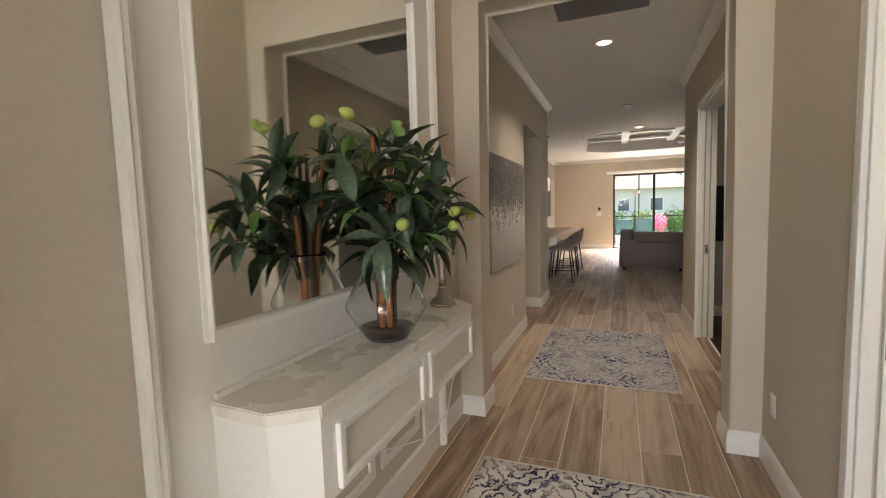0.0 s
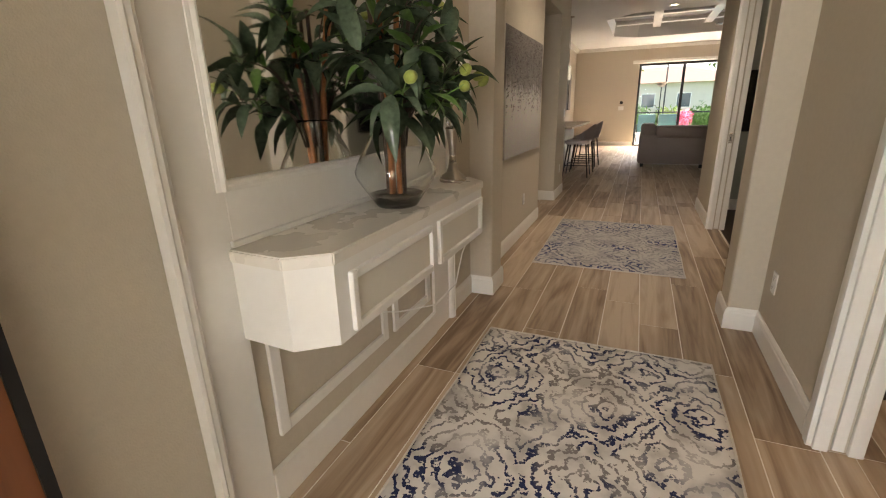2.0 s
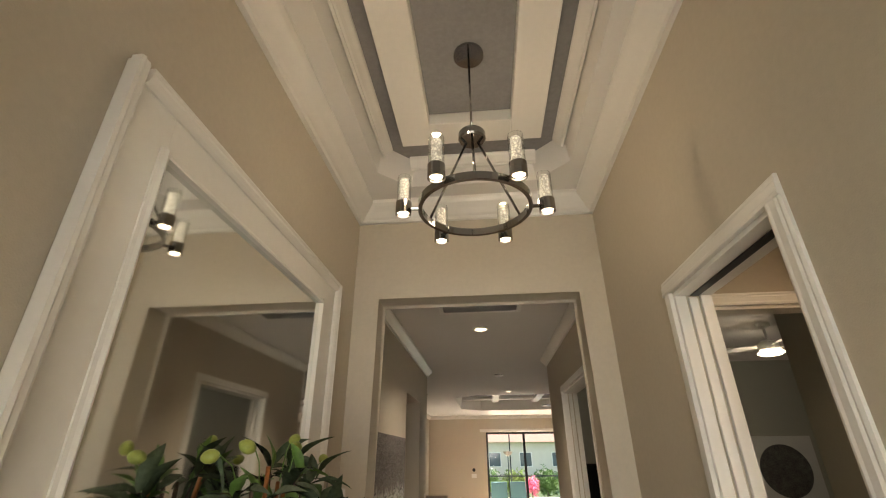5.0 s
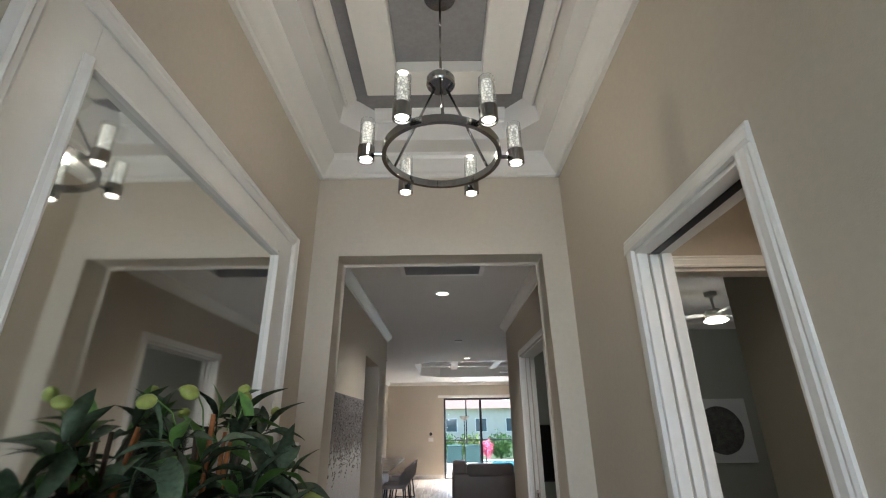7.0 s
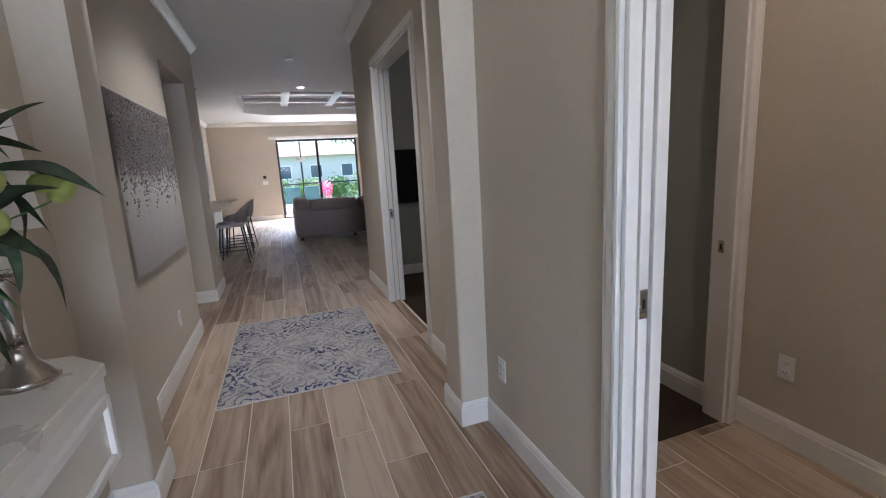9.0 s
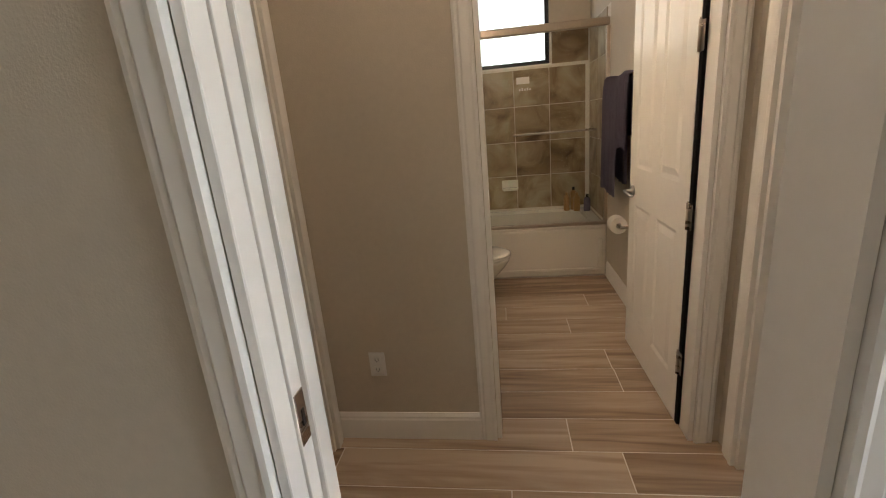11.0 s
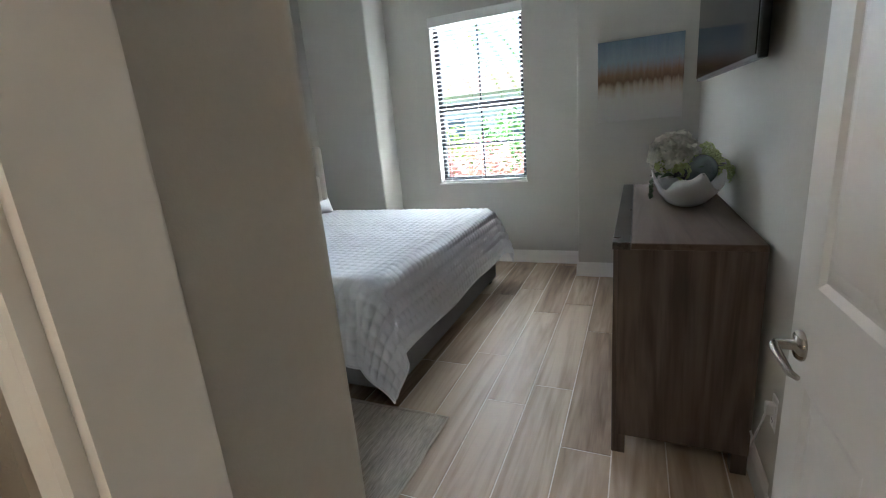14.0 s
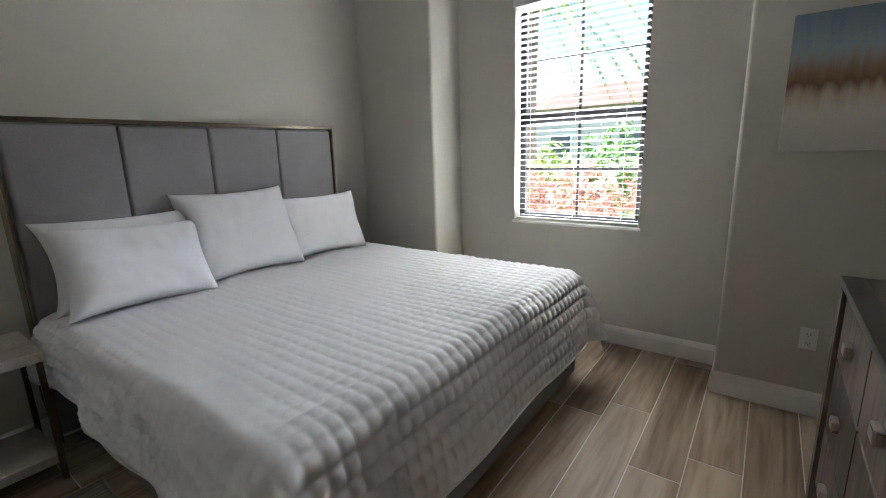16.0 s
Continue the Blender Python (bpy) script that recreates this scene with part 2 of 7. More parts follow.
GROUT = mat("grout", (0.74, 0.69, 0.62), 0.9, var=0.1)
DARKWOOD = wood_mat("dark_wood_floor", (0.012, 0.008, 0.006), (0.03, 0.019, 0.013), (0.05, 0.034, 0.024), 0.42, "y", 22)
DARKWOOD.node_tree.nodes["Principled BSDF"].inputs["Specular IOR Level"].default_value = 0.25
DRESSER = wood_mat("dark_oak", (0.030, 0.020, 0.015), (0.075, 0.053, 0.041), (0.150, 0.112, 0.088), 0.5, "z", 30)
DRESSER_TOP = wood_mat("dark_oak_top", (0.050, 0.034, 0.025), (0.090, 0.064, 0.049), (0.135, 0.100, 0.077), 0.55, "y", 30)
DRESSER_TOP.node_tree.nodes["Principled BSDF"].inputs["Specular IOR Level"].default_value = 0.25
MIRROR = mat("mirror_silver", (0.86, 0.88, 0.86), 0.03, 1.0, var=0.0)
MIRROR.node_tree.nodes["Principled BSDF"].inputs["Roughness"].default_value = 0.0
NICKEL = mat("brushed_nickel", (0.45, 0.40, 0.35), 0.28, 1.0, var=0.08, stretch=(1, 1, 12), fine=200)
CHROME = mat("dark_chrome", (0.30, 0.30, 0.30), 0.10, 1.0, var=0.05)
BLACK = mat("black_metal", (0.012, 0.012, 0.013), 0.4, var=0.2)
SCREEN = mat("tv_screen", (0.006, 0.006, 0.007), 0.12, var=0.1)
# matte black for the shadow painted into the doors' hinge gaps
GAP_SHADOW = mat("gap_shadow_black", (0.008, 0.007, 0.007), 0.9, var=0.2, spec=0.1)
PLASTIC = mat("white_plastic", (0.78, 0.77, 0.74), 0.35, var=0.02)
STEM = mat("cane_stem", (0.34, 0.12, 0.035), 0.45, var=0.35, scale=30, fine=120)
DARKSTEM = mat("dark_stem", (0.05, 0.03, 0.018), 0.6, var=0.3, scale=40)
LEAF = mat("leaf_dark", (0.098, 0.140, 0.088), 0.22, var=0.5, scale=9, fine=60, bump=0.1)
LEAF2 = mat("leaf_light", (0.13, 0.26, 0.06), 0.34, var=0.4, scale=9, fine=60, bump=0.1)
FRUIT = mat("green_fruit", (0.30, 0.35, 0.08), 0.45, var=0.25, scale=25)
VASE = glass("clear_glass", (0.97, 0.99, 0.98))
WATER = mat("dark_pebbles", (0.03, 0.018, 0.012), 0.15, var=0.5, scale=60, bump=0.6, bump_scale=90)
PANE = glass("window_glass", (1, 1, 1), 0.0, 1.05)
SHADE = mat("lamp_shade", (0.75, 0.72, 0.68), 0.9, var=0.03, bump=0.2)
RUG1 = rug_mat("medallion_rug", (0.68, 0.65, 0.62), (0.22, 0.20, 0.195), (0.024, 0.032, 0.088), 0.10)
RUG2 = rug_mat("medallion_rug_pale", (0.46, 0.44, 0.43), (0.24, 0.23, 0.25), (0.040, 0.050, 0.14), 0.05)
RUG3 = mat("striped_rug", (0.42, 0.37, 0.31), 0.95, var=0.45, scale=6, fine=26, stretch=(9, 0.8, 1), bump=0.5)
QUILT = mat("white_quilt", (0.74, 0.74, 0.76), 0.8, var=0.03, scale=4, fine=90, bump=0.25, bump_scale=500)
LINEN = mat("white_linen", (0.78, 0.78, 0.80), 0.85, var=0.02, bump=0.3, bump_scale=600)
VELVET = mat("grey_velvet", (0.26, 0.25, 0.255), 0.8, var=0.12, scale=6, fine=150, bump=0.2, bump_scale=700)
SOFA = mat("taupe_leather", (0.30, 0.24, 0.21), 0.45, var=0.1, scale=5, bump=0.2, bump_scale=260)
STOOL = mat("grey_fabric", (0.60, 0.55, 0.55), 0.8, var=0.08, bump=0.2)
STONE = mat("pale_stone", (0.62, 0.57, 0.51), 0.25, var=0.14, scale=9, fine=70)
TUB = mat("white_enamel", (0.78, 0.75, 0.68), 0.14, var=0.015, coat=0.4)
TOWEL = mat("grey_towel", (0.15, 0.13, 0.18), 0.95, var=0.15, bump=0.8, bump_scale=400)
BOTTLE = mat("amber_bottle", (0.38, 0.22, 0.09), 0.35, var=0.15)
MAHOGANY = wood_mat("mahogany", (0.10, 0.03, 0.012), (0.17, 0.055, 0.022), (0.24, 0.085, 0.035), 0.3, "z", 24)

# ---- mesh tools ----
def bx(bm, x0, x1, y0, y1, z0, z1, bevel=0.0, seg=2):
    """A box added to bm, with its edges rounded."""
    vs = [bm.verts.new((x, y, z)) for z in (z0, z1) for y in (y0, y1) for x in (x0, x1)]
    fs = [bm.faces.new([vs[i] for i in q]) for q in ((0, 2, 3, 1), (4, 5, 7, 6), (0, 1, 5, 4), (2, 6, 7, 3), (0, 4, 6, 2), (1, 3, 7, 5))]
    if bevel:
        es = list({e for f in fs for e in f.edges})
        bmesh.ops.bevel(bm, geom=es, offset=bevel, segments=seg, profile=0.5, affect="EDGES")
    return bm


def box(*a, **k):
    return bx(bmesh.new(), *a, **k)


def lathe(bm, prof, at=(0, 0, 0), seg=32, axis="z", cap=True):
    """A body turned round an axis from (radius, height) pairs."""
    rings = []
    for r, h in prof:
        ring = []
        for i in range(seg):
            a = 2 * math.pi * i / seg
            c, s = r * math.cos(a), r * math.sin(a)
            p = {"z": (c, s, h), "x": (h, c, s), "y": (s, h, c)}[axis]
            ring.append(bm.verts.new((p[0] + at[0], p[1] + at[1], p[2] + at[2])))
        rings.append(ring)
    for a, b in zip(rings, rings[1:]):
        for i in range(seg):
            j = (i + 1) % seg
            bm.faces.new((a[i], a[j], b[j], b[i]))
    for ring, flip in ((rings[0], True), (rings[-1], False)):
        if cap and prof[0] != prof[-1] and (ring[0].co - ring[seg // 2].co).length > 1e-4:
            bm.faces.new(ring[::-1] if flip else ring)
    return bm


def tube(bm, pts, r, seg=8):
    """A round bar along points; r is one radius or one for each point."""
    pts = [Vector(p) for p in pts]
    rs = r if isinstance(r, (list, tuple)) else [r] * len(pts)
    rings = []
    for i, p in enumerate(pts):
        d = (pts[min(i + 1, len(pts) - 1)] - pts[max(i - 1, 0)]).normalized()
        u = d.cross(Vector((0, 0, 1)) if abs(d.z) < 0.95 else Vector((1, 0, 0))).normalized()
        v = d.cross(u)
        rings.append([bm.verts.new(p + rs[i] * (u * math.cos(2 * math.pi * k / seg) + v * math.sin(2 * math.pi * k / seg))) for k in range(seg)])
    for a, b in zip(rings, rings[1:]):
        for k in range(seg):
            bm.faces.new((a[k], a[(k + 1) % seg], b[(k + 1) % seg], b[k]))
    bm.faces.new(rings[0][::-1])
    bm.faces.new(rings[-1])
    return bm


def prism(bm, poly, origin, u, v, w, length):
    """A profile (pairs along u and v) drawn out along w."""
    o, u, v, w = Vector(origin), Vector(u), Vector(v), Vector(w)
    a = [bm.verts.new(o + u * p + v * q) for p, q in poly]
    b = [bm.verts.new(o + u * p + v * q + w * length) for p, q in poly]
    n = len(a)
    for i in range(n):
        bm.faces.new((a[i], a[(i + 1) % n], b[(i + 1) % n], b[i]))
    bm.faces.new(a[::-1])
    bm.faces.new(b)
    return bm


def mesh(name, bm, material, smooth=False):
    bmesh.ops.recalc_face_normals(bm, faces=bm.faces[:])
    me = bpy.data.meshes.new(name)
    bm.to_mesh(me)
    bm.free()
    me.materials.append(material)
    if smooth:
        for p in me.polygons:
            p.use_smooth = True
    return me


def part(name, bm, material, parent=None, label="", smooth=False):
    ob = new(name, mesh(name, bm, material, smooth))
    if parent:
        ob.parent = parent
    if label:
        tagged(ob, label)
    return ob


def structure(name, bm, material, label="", category=""):
    return tagged(part(name, bm, material), label, category or name.split("_")[0], kind="structure")


def thing(name, label, category, group="", m=None):
    ob = tagged(new(name), label, category, group)
    ob.empty_display_size = 0.1
    if m:
        ob.matrix_world = m
    return ob


# ---- trim profiles ----
BASE_PROF = [(0, 0), (0.014, 0), (0.014, 0.098), (0.011, 0.106), (0.011, 0.116), (0.007, 0.126), (0.004, 0.133), (0, 0.133)]
CASE_PROF = [(0, 0), (0.018, 0), (0.020, 0.010), (0.017, 0.018), (0.017, 0.043), (0.012, 0.050), (0.014, 0.058), (0.010, 0.068), (0, 0.068)]
CROWN_PROF = [(0, 0), (0.018, 0), (0.022, 0.014), (0.034, 0.022), (0.052, 0.044), (0.074, 0.066), (0.082, 0.080), (0.082, 0.098), (0, 0.098)]


def baseboard(x0, y0, x1, y1, nx, ny):
    d = Vector((x1 - x0, y1 - y0, 0))
    bm = prism(bmesh.new(), BASE_PROF, (x0, y0, 0), (nx, ny, 0), (0, 0, 1), d.normalized(), d.length)
    return tagged(part("baseboard", bm, TRIM), "white painted moulded baseboard along the wall foot", "baseboard", kind="structure")


def crown(x0, y0, x1, y1, nx, ny, top, size=1.0):
    d = Vector((x1 - x0, y1 - y0, 0))
    prof = [(p * size, (q - 0.098) * size) for p, q in CROWN_PROF]
    bm = prism(bmesh.new(), prof, (x0, y0, top), (nx, ny, 0), (0, 0, 1), d.normalized(), d.length)
    return tagged(part("crown_trim", bm, TRIM), "white painted stepped crown moulding under the ceiling", "crown moulding", kind="structure")


def casing(name, axis, at, n, a0, a1, top, width=0.068):
    """Door casing on one wall face. axis: the way the wall runs; at: its face; n: which way the face looks."""
    if axis == "y":
        pt, run, out = (lambda a, z: (at, a, z)), Vector((0, 1, 0)), Vector((n, 0, 0))
    else:
        pt, run, out = (lambda a, z: (a, at, z)), Vector((1, 0, 0)), Vector((0, n, 0))
    bm = bmesh.new()
    prof = [(p, q * width / 0.068) for p, q in CASE_PROF]
    prism(bm, prof, pt(a0, 0), out, -run, (0, 0, 1), top)
    prism(bm, prof, pt(a1, 0), out, run, (0, 0, 1), top)
    prism(bm, prof, pt(a0 - width, top), out, (0, 0, 1), run, a1 - a0 + 2 * width)
    return tagged(part(name, bm, TRIM), "white painted moulded door casing round an opening", "door casing", kind="structure")


def wall(name, boxes, material=None, label=""):
    bm = bmesh.new()
    for b in boxes:
        bx(bm, *b)
    return structure(name, bm, material or WALL, label or "greige painted drywall wall", "wall")

# ---- the shell ----
H_HALL, H_FOYER = 2.95, 3.46
# ground under the house and out to the horizon
bm = box(-120, 120, -120, 140, -0.30, -0.09)
structure("ground", bm, mat("lawn", (0.06, 0.11, 0.035), 0.95, var=0.4, scale=2, fine=30), "green lawn round the house", "ground")
# slabs below the floor tiles
FLOOR = structure("floor", box(-5.2, 6.2, -3.35, 16.4, -0.08, -0.0018), GROUT, "wood-look porcelain plank tile floor with pale grout", "floor")
structure("den_floor", box(0.97, 5.6, 2.755, 6.95, -0.005, 0.004), DARKWOOD, "very dark brown hardwood floor of the den", "floor")

# foyer
wall("wall_foyer_west", [(-1.12, -0.93, -0.1, 3.29, 0, 3.8)])
wall("wall_foyer_east", [(0.82, 0.97, -0.1, 1.54, 0, 3.8), (0.82, 0.97, 1.54, 2.30, 2.345, 3.8), (0.82, 0.97, 2.30, 3.53, 0, 3.8)])
wall("wall_front", [(-1.12, -0.52, -0.24, -0.1, 0, 3.8), (0.52, 0.97, -0.24, -0.1, 0, 3.8), (-0.52, 0.52, -0.24, -0.1, 2.45, 3.8)])

# unseen wall and roof added to block the bedroom lamp from the front door
wall("wall_porch", [(0.85, 0.965, -4.4, -3.31, 0, 2.74)])
structure("porch_roof", box(-1.6, 0.845, -4.4, -0.245, 2.75, 2.87), WALL, "unseen roof slab added to keep lamp light out of the foyer", "roof")


def portal(name, poly, inner, y0, y1):
    """A wall with a soft-edged opening: a profile in x and z drawn out along y, its opening edges rounded."""
    bm = prism(bmesh.new(), poly, (0, y0, 0), (1, 0, 0), (0, 0, 1), (0, 1, 0), y1 - y0)
    bm.edges.ensure_lookup_table()
    es = [e for e in bm.edges if all(inner(v.co) for v in e.verts) and abs(e.verts[0].co.y - e.verts[1].co.y) < 1e-5]
    bmesh.ops.bevel(bm, geom=es, offset=0.022, segments=4, profile=0.5, affect="EDGES")
    return structure(name, bm, WALL, "greige drywall wall with a wide bullnosed opening", "wall")


portal("wall_foyer_north", [(-1.12, 0), (-0.77, 0), (-0.77, 2.735), (0.665, 2.735), (0.665, 0), (0.82, 0), (0.82, 3.8), (-1.12, 3.8)],
       lambda c: -0.8 < c.x < 0.7 and c.z < 2.8, 3.29, 3.53)

# corridor and den
wall("wall_corridor_west", [(-1.12, -0.945, 3.53, 5.70, 0, 3.1), (-1.12, -0.945, 5.70, 6.80, 2.39, 3.1), (-1.12, -0.945, 6.80, 7.55, 0, 3.1)])
wall("wall_side_passage", [(-3.2, -3.1, 5.0, 7.0, 0, 3.1), (-3.2, -1.12, 5.55, 5.70, 0, 3.1), (-5.0, -1.12, 6.80, 6.95, 0, 3.1)])
wall("wall_corridor_east", [(0.85, 1.0, 3.53, 4.40, 0, 3.1), (0.85, 1.0, 4.40, 5.72, 2.36, 3.1), (0.85, 1.0, 5.72, 6.85, 0, 3.1)])
DENWALL = mat("den_wall_paint", (0.38, 0.39, 0.34), 0.75, var=0.03, scale=1.3, bump=0.25, bump_scale=220)
wall("wall_den_north", [(1.0, 5.6, 6.80, 6.95, 0, 3.1)], DENWALL, "grey-green painted drywall den wall")
wall("wall_den_east", [(5.45, 5.6, 2.6, 6.80, 0, 3.1)], DENWALL, "grey-green painted drywall den wall")
wall("wall_den_entry", [(1.945, 2.10, 2.85, 3.46, 0, 3.1), (2.10, 5.45, 3.36, 3.46, 0, 3.1)], DENWALL, "grey-green painted drywall wall of the den entry")

# vestibule, bath, bedroom
wall("wall_vestibule_north", [(0.97, 1.07, 2.74, 2.85, 0, 3.0), (1.07, 1.90, 2.74, 2.85, 2.41, 3.0), (1.90, 2.10, 2.74, 2.85, 0, 3.0)])
wall("wall_bath_west", [(1.985, 2.072, 1.0, 1.20, 0, 3.0), (1.985, 2.072, 1.20, 2.015, 2.345, 3.0), (1.985, 2.072, 2.015, 2.74, 0, 3.0)])
wall("wall_bedroom_door", [(0.97, 1.05, 1.0, 1.10, 0, 3.0), (1.05, 1.845, 1.0, 1.10, 2.345, 3.0), (1.845, 1.985, 1.0, 1.10, 0, 3.0)])
wall("wall_bath_south", [(2.072, 4.95, 1.0, 1.10, 0, 3.0)])
wall("wall_bath_north", [(2.072, 4.95, 2.66, 2.74, 0, 3.0), (2.10, 4.95, 2.74, 2.85, 0, 3.0)])
wall("wall_bath_east", [(4.80, 4.95, 1.10, 1.46, 0, 3.0), (4.80, 4.95, 1.46, 2.36, 0, 1.80), (4.80, 4.95, 1.46, 2.36, 2.46, 3.0), (4.80, 4.95, 2.36, 2.66, 0, 3.0)])

BEDWALL = mat("bedroom_wall_paint", (0.55, 0.525, 0.465), 0.75, var=0.03, scale=1.3, bump=0.25, bump_scale=220)


def soft_post(name, boxes, corners, label):
    """Walls whose named upright corners are bullnosed."""
    bm = bmesh.new()
    for b in boxes:
        bx(bm, *b)
    es = [e for e in bm.edges if abs(e.verts[0].co.z - e.verts[1].co.z) > 1
          and any(abs(e.verts[0].co.x - x) < 1e-4 and abs(e.verts[0].co.y - y) < 1e-4 for x, y in corners)]
    bmesh.ops.bevel(bm, geom=es, offset=0.02, segments=4, profile=0.5, affect="EDGES")
    return structure(name, bm, BEDWALL, label, "wall")


bm = prism(bmesh.new(), [(1.94, 1.0), (1.94, 0.62), (2.30, 0.305), (4.62, 0.305), (4.62, 1.0)], (0, 0, 0), (1, 0, 0), (0, 1, 0), (0, 0, 1), 3.0)
es = [e for e in bm.edges if abs(e.verts[0].co.z - e.verts[1].co.z) > 1 and any(abs(e.verts[0].co.x - x) < 1e-4 for x in (1.94, 2.30)) and e.verts[0].co.y < 0.9]
bmesh.ops.bevel(bm, geom=es, offset=0.02, segments=4, profile=0.5, affect="EDGES")
structure("wall_bedroom_entry", bm, BEDWALL, "grey-beige drywall wall with a clipped corner beside the bedroom door", "wall")
wall("wall_bedroom_east", [(4.62, 4.75, -2.85, 0.62, 0, 3.0)], BEDWALL, "grey-beige painted bedroom wall behind the headboard")
wall("wall_bedroom_west", [(0.85, 0.97, -3.3, -0.24, 0, 3.0)], BEDWALL, "grey-beige painted bedroom wall")
soft_post("wall_bedroom_south", [(0.97, 1.885, -2.95, -2.815, 0, 3.0), (3.86, 4.62, -2.95, -2.815, 0, 3.0)],
          [(1.885, -2.815), (3.86, -2.815)], "grey-beige drywall wall beside the window alcove")
wall("wall_alcove", [(1.75, 1.885, -3.19, -2.95, 0, 3.0), (3.86, 4.0, -3.19, -2.95, 0, 3.0),
                     (1.75, 2.42, -3.35, -3.19, 0, 3.0), (3.355, 4.0, -3.35, -3.19, 0, 3.0),
                     (2.42, 3.355, -3.35, -3.19, 0, 0.845), (2.42, 3.355, -3.35, -3.19, 2.50, 3.0)], BEDWALL, "grey-beige painted window alcove wall")
# facing of the foyer's partition on the bedroom's side
wall("wall_bedroom_west_facing", [(0.971, 0.985, -0.24, 1.0, 0, 3.0)], BEDWALL, "grey-beige painted bedroom wall")

# great room and kitchen
wall("wall_great_north", [(-5.0, -0.09, 16.25, 16.40, 0, 3.1), (-0.09, 2.40, 16.25, 16.40, 2.44, 3.1), (2.40, 6.2, 16.25, 16.40, 0, 3.1)])
wall("wall_great_east", [(6.05, 6.2, 6.95, 16.25, 0, 3.1)])
wall("wall_great_south", [(1.0, 6.2, 6.85, 6.95, 0, 3.1)])
wall("wall_dining_west", [(-2.12, -1.97, 13.2, 16.25, 0, 3.1)])
wall("wall_kitchen_west", [(-5.15, -5.0, 6.8, 16.4, 0, 3.1)])
wall("wall_kitchen_north", [(-5.0, -2.12, 13.2, 13.35, 0, 3.1)])

# ceilings
def holed(bm, x0, x1, y0, y1, z0, z1, hx0, hx1, hy0, hy1):
    for b in ((x0, hx0, y0, y1), (hx1, x1, y0, y1), (hx0, hx1, y0, hy0), (hx0, hx1, hy1, y1)):
        bx(bm, *b, z0, z1)


def tray(bm, x0, x1, y0, y1, z, rise, cut):
    """Sloped sides of an eight-cornered tray."""
    def ring(d, zz):
        a, b, c, e = x0 + d, x1 - d, y0 + d, y1 - d
        return [Vector((x, y, zz)) for x, y in ((a + cut, c), (b - cut, c), (b, c + cut), (b, e - cut), (b - cut, e), (a + cut, e), (a, e - cut), (a, c + cut))]
    r0, r1 = [bm.verts.new(p) for p in ring(0, z)], [bm.verts.new(p) for p in ring(0.03, z + rise)]
    for i in range(8):
        j = (i + 1) % 8
        bm.faces.new((r0[i], r0[j], r1[j], r1[i]))
    # corner fillets at the ceiling's height
    for (px, py), i, j in (((x0, y0), 7, 0), ((x1, y0), 1, 2), ((x1, y1), 3, 4), ((x0, y1), 5, 6)):
        v = bm.verts.new((px, py, z))
        bm.faces.new((v, r0[i], r0[j]))


bm = bmesh.new()
bx(bm, -1.12, 0.86, 3.53, 6.85, H_HALL, 3.05)
holed(bm, -5.0, 6.2, 6.85, 16.4, H_HALL, 3.05, -0.75, 4.6, 10.7, 14.3)
bx(bm, -3.2, -1.12, 5.0, 6.85, H_HALL, 3.05)
structure("ceiling_hall", bm, CEIL, "flat white painted ceiling of hall and great room", "ceiling")
bm = bmesh.new()
tray(bm, -0.75, 4.6, 10.7, 14.3, H_HALL, 0.30, 0.55)
structure("ceiling_tray", bm, CEIL, "white sloped sides of an octagonal tray ceiling", "ceiling")
structure("ceiling_tray_top", box(-0.75, 4.6, 10.7, 14.3, 3.25, 3.33), GREY, "grey painted top of the great room tray", "ceiling")
bm = bmesh.new()
for k in range(4):
    bx(bm, 0.15 + k * 1.15, 0.33 + k * 1.15, 10.75, 14.25, 3.16, 3.249)
for k in range(3):
    bx(bm, -0.7, 4.55, 11.2 + k * 1.15, 11.38 + k * 1.15, 3.165, 3.248)
structure("ceiling_beams", bm, TRIM, "white flat beams crossing the grey tray ceiling", "ceiling")
structure("ceiling_den", box(1.0, 5.6, 2.85, 6.95, 2.95, 3.05), CEIL, "white painted den ceiling", "ceiling")
structure("ceiling_vestibule", box(0.97, 1.985, 1.1, 2.74, 2.93, 2.99), CEIL, "white painted vestibule ceiling", "ceiling")
structure("ceiling_bath", box(2.072, 4.8, 1.1, 2.66, 2.9, 3.0), CEIL, "white painted bath ceiling", "ceiling")
structure("ceiling_bedroom", box(0.85, 4.75, -3.35, 1.0, 2.9, 3.02), CEIL, "white painted bedroom ceiling", "ceiling")

# foyer ceiling: soffit ring, octagonal tray, grey band, white frame, grey centre
SX0, SX1, SY0, SY1 = -0.69, 0.60, 1.0, 3.02
bm = bmesh.new()
holed(bm, -0.94, 0.83, -0.1, 3.29, H_FOYER, 3.7, SX0, SX1, SY0, SY1)
structure("ceiling_foyer", bm, CEIL, "white painted soffit ring of the foyer ceiling", "ceiling")
bm = bmesh.new()
tray(bm, SX0, SX1, SY0, SY1, H_FOYER, 0.2, 0.2)
structure("ceiling_foyer_tray", bm, CEIL, "white octagonal sides of the foyer tray ceiling", "ceiling")
structure("ceiling_foyer_top", box(-0.71, 0.62, 0.95, 3.05, 3.66, 3.72), GREY, "mottled grey painted foyer tray top", "ceiling")
bm = bmesh.new()
FX0, FX1, FY0, FY1 = -0.50, 0.41, 1.35, 2.71
for b in ((FX0, FX0 + 0.2, FY0, FY1), (FX1 - 0.2, FX1, FY0, FY1), (FX0 + 0.2, FX1 - 0.2, FY0, FY0 + 0.2), (FX0 + 0.2, FX1 - 0.2, FY1 - 0.2, FY1)):
    bx(bm, *b, 3.575, 3.66, 0.004, 1)
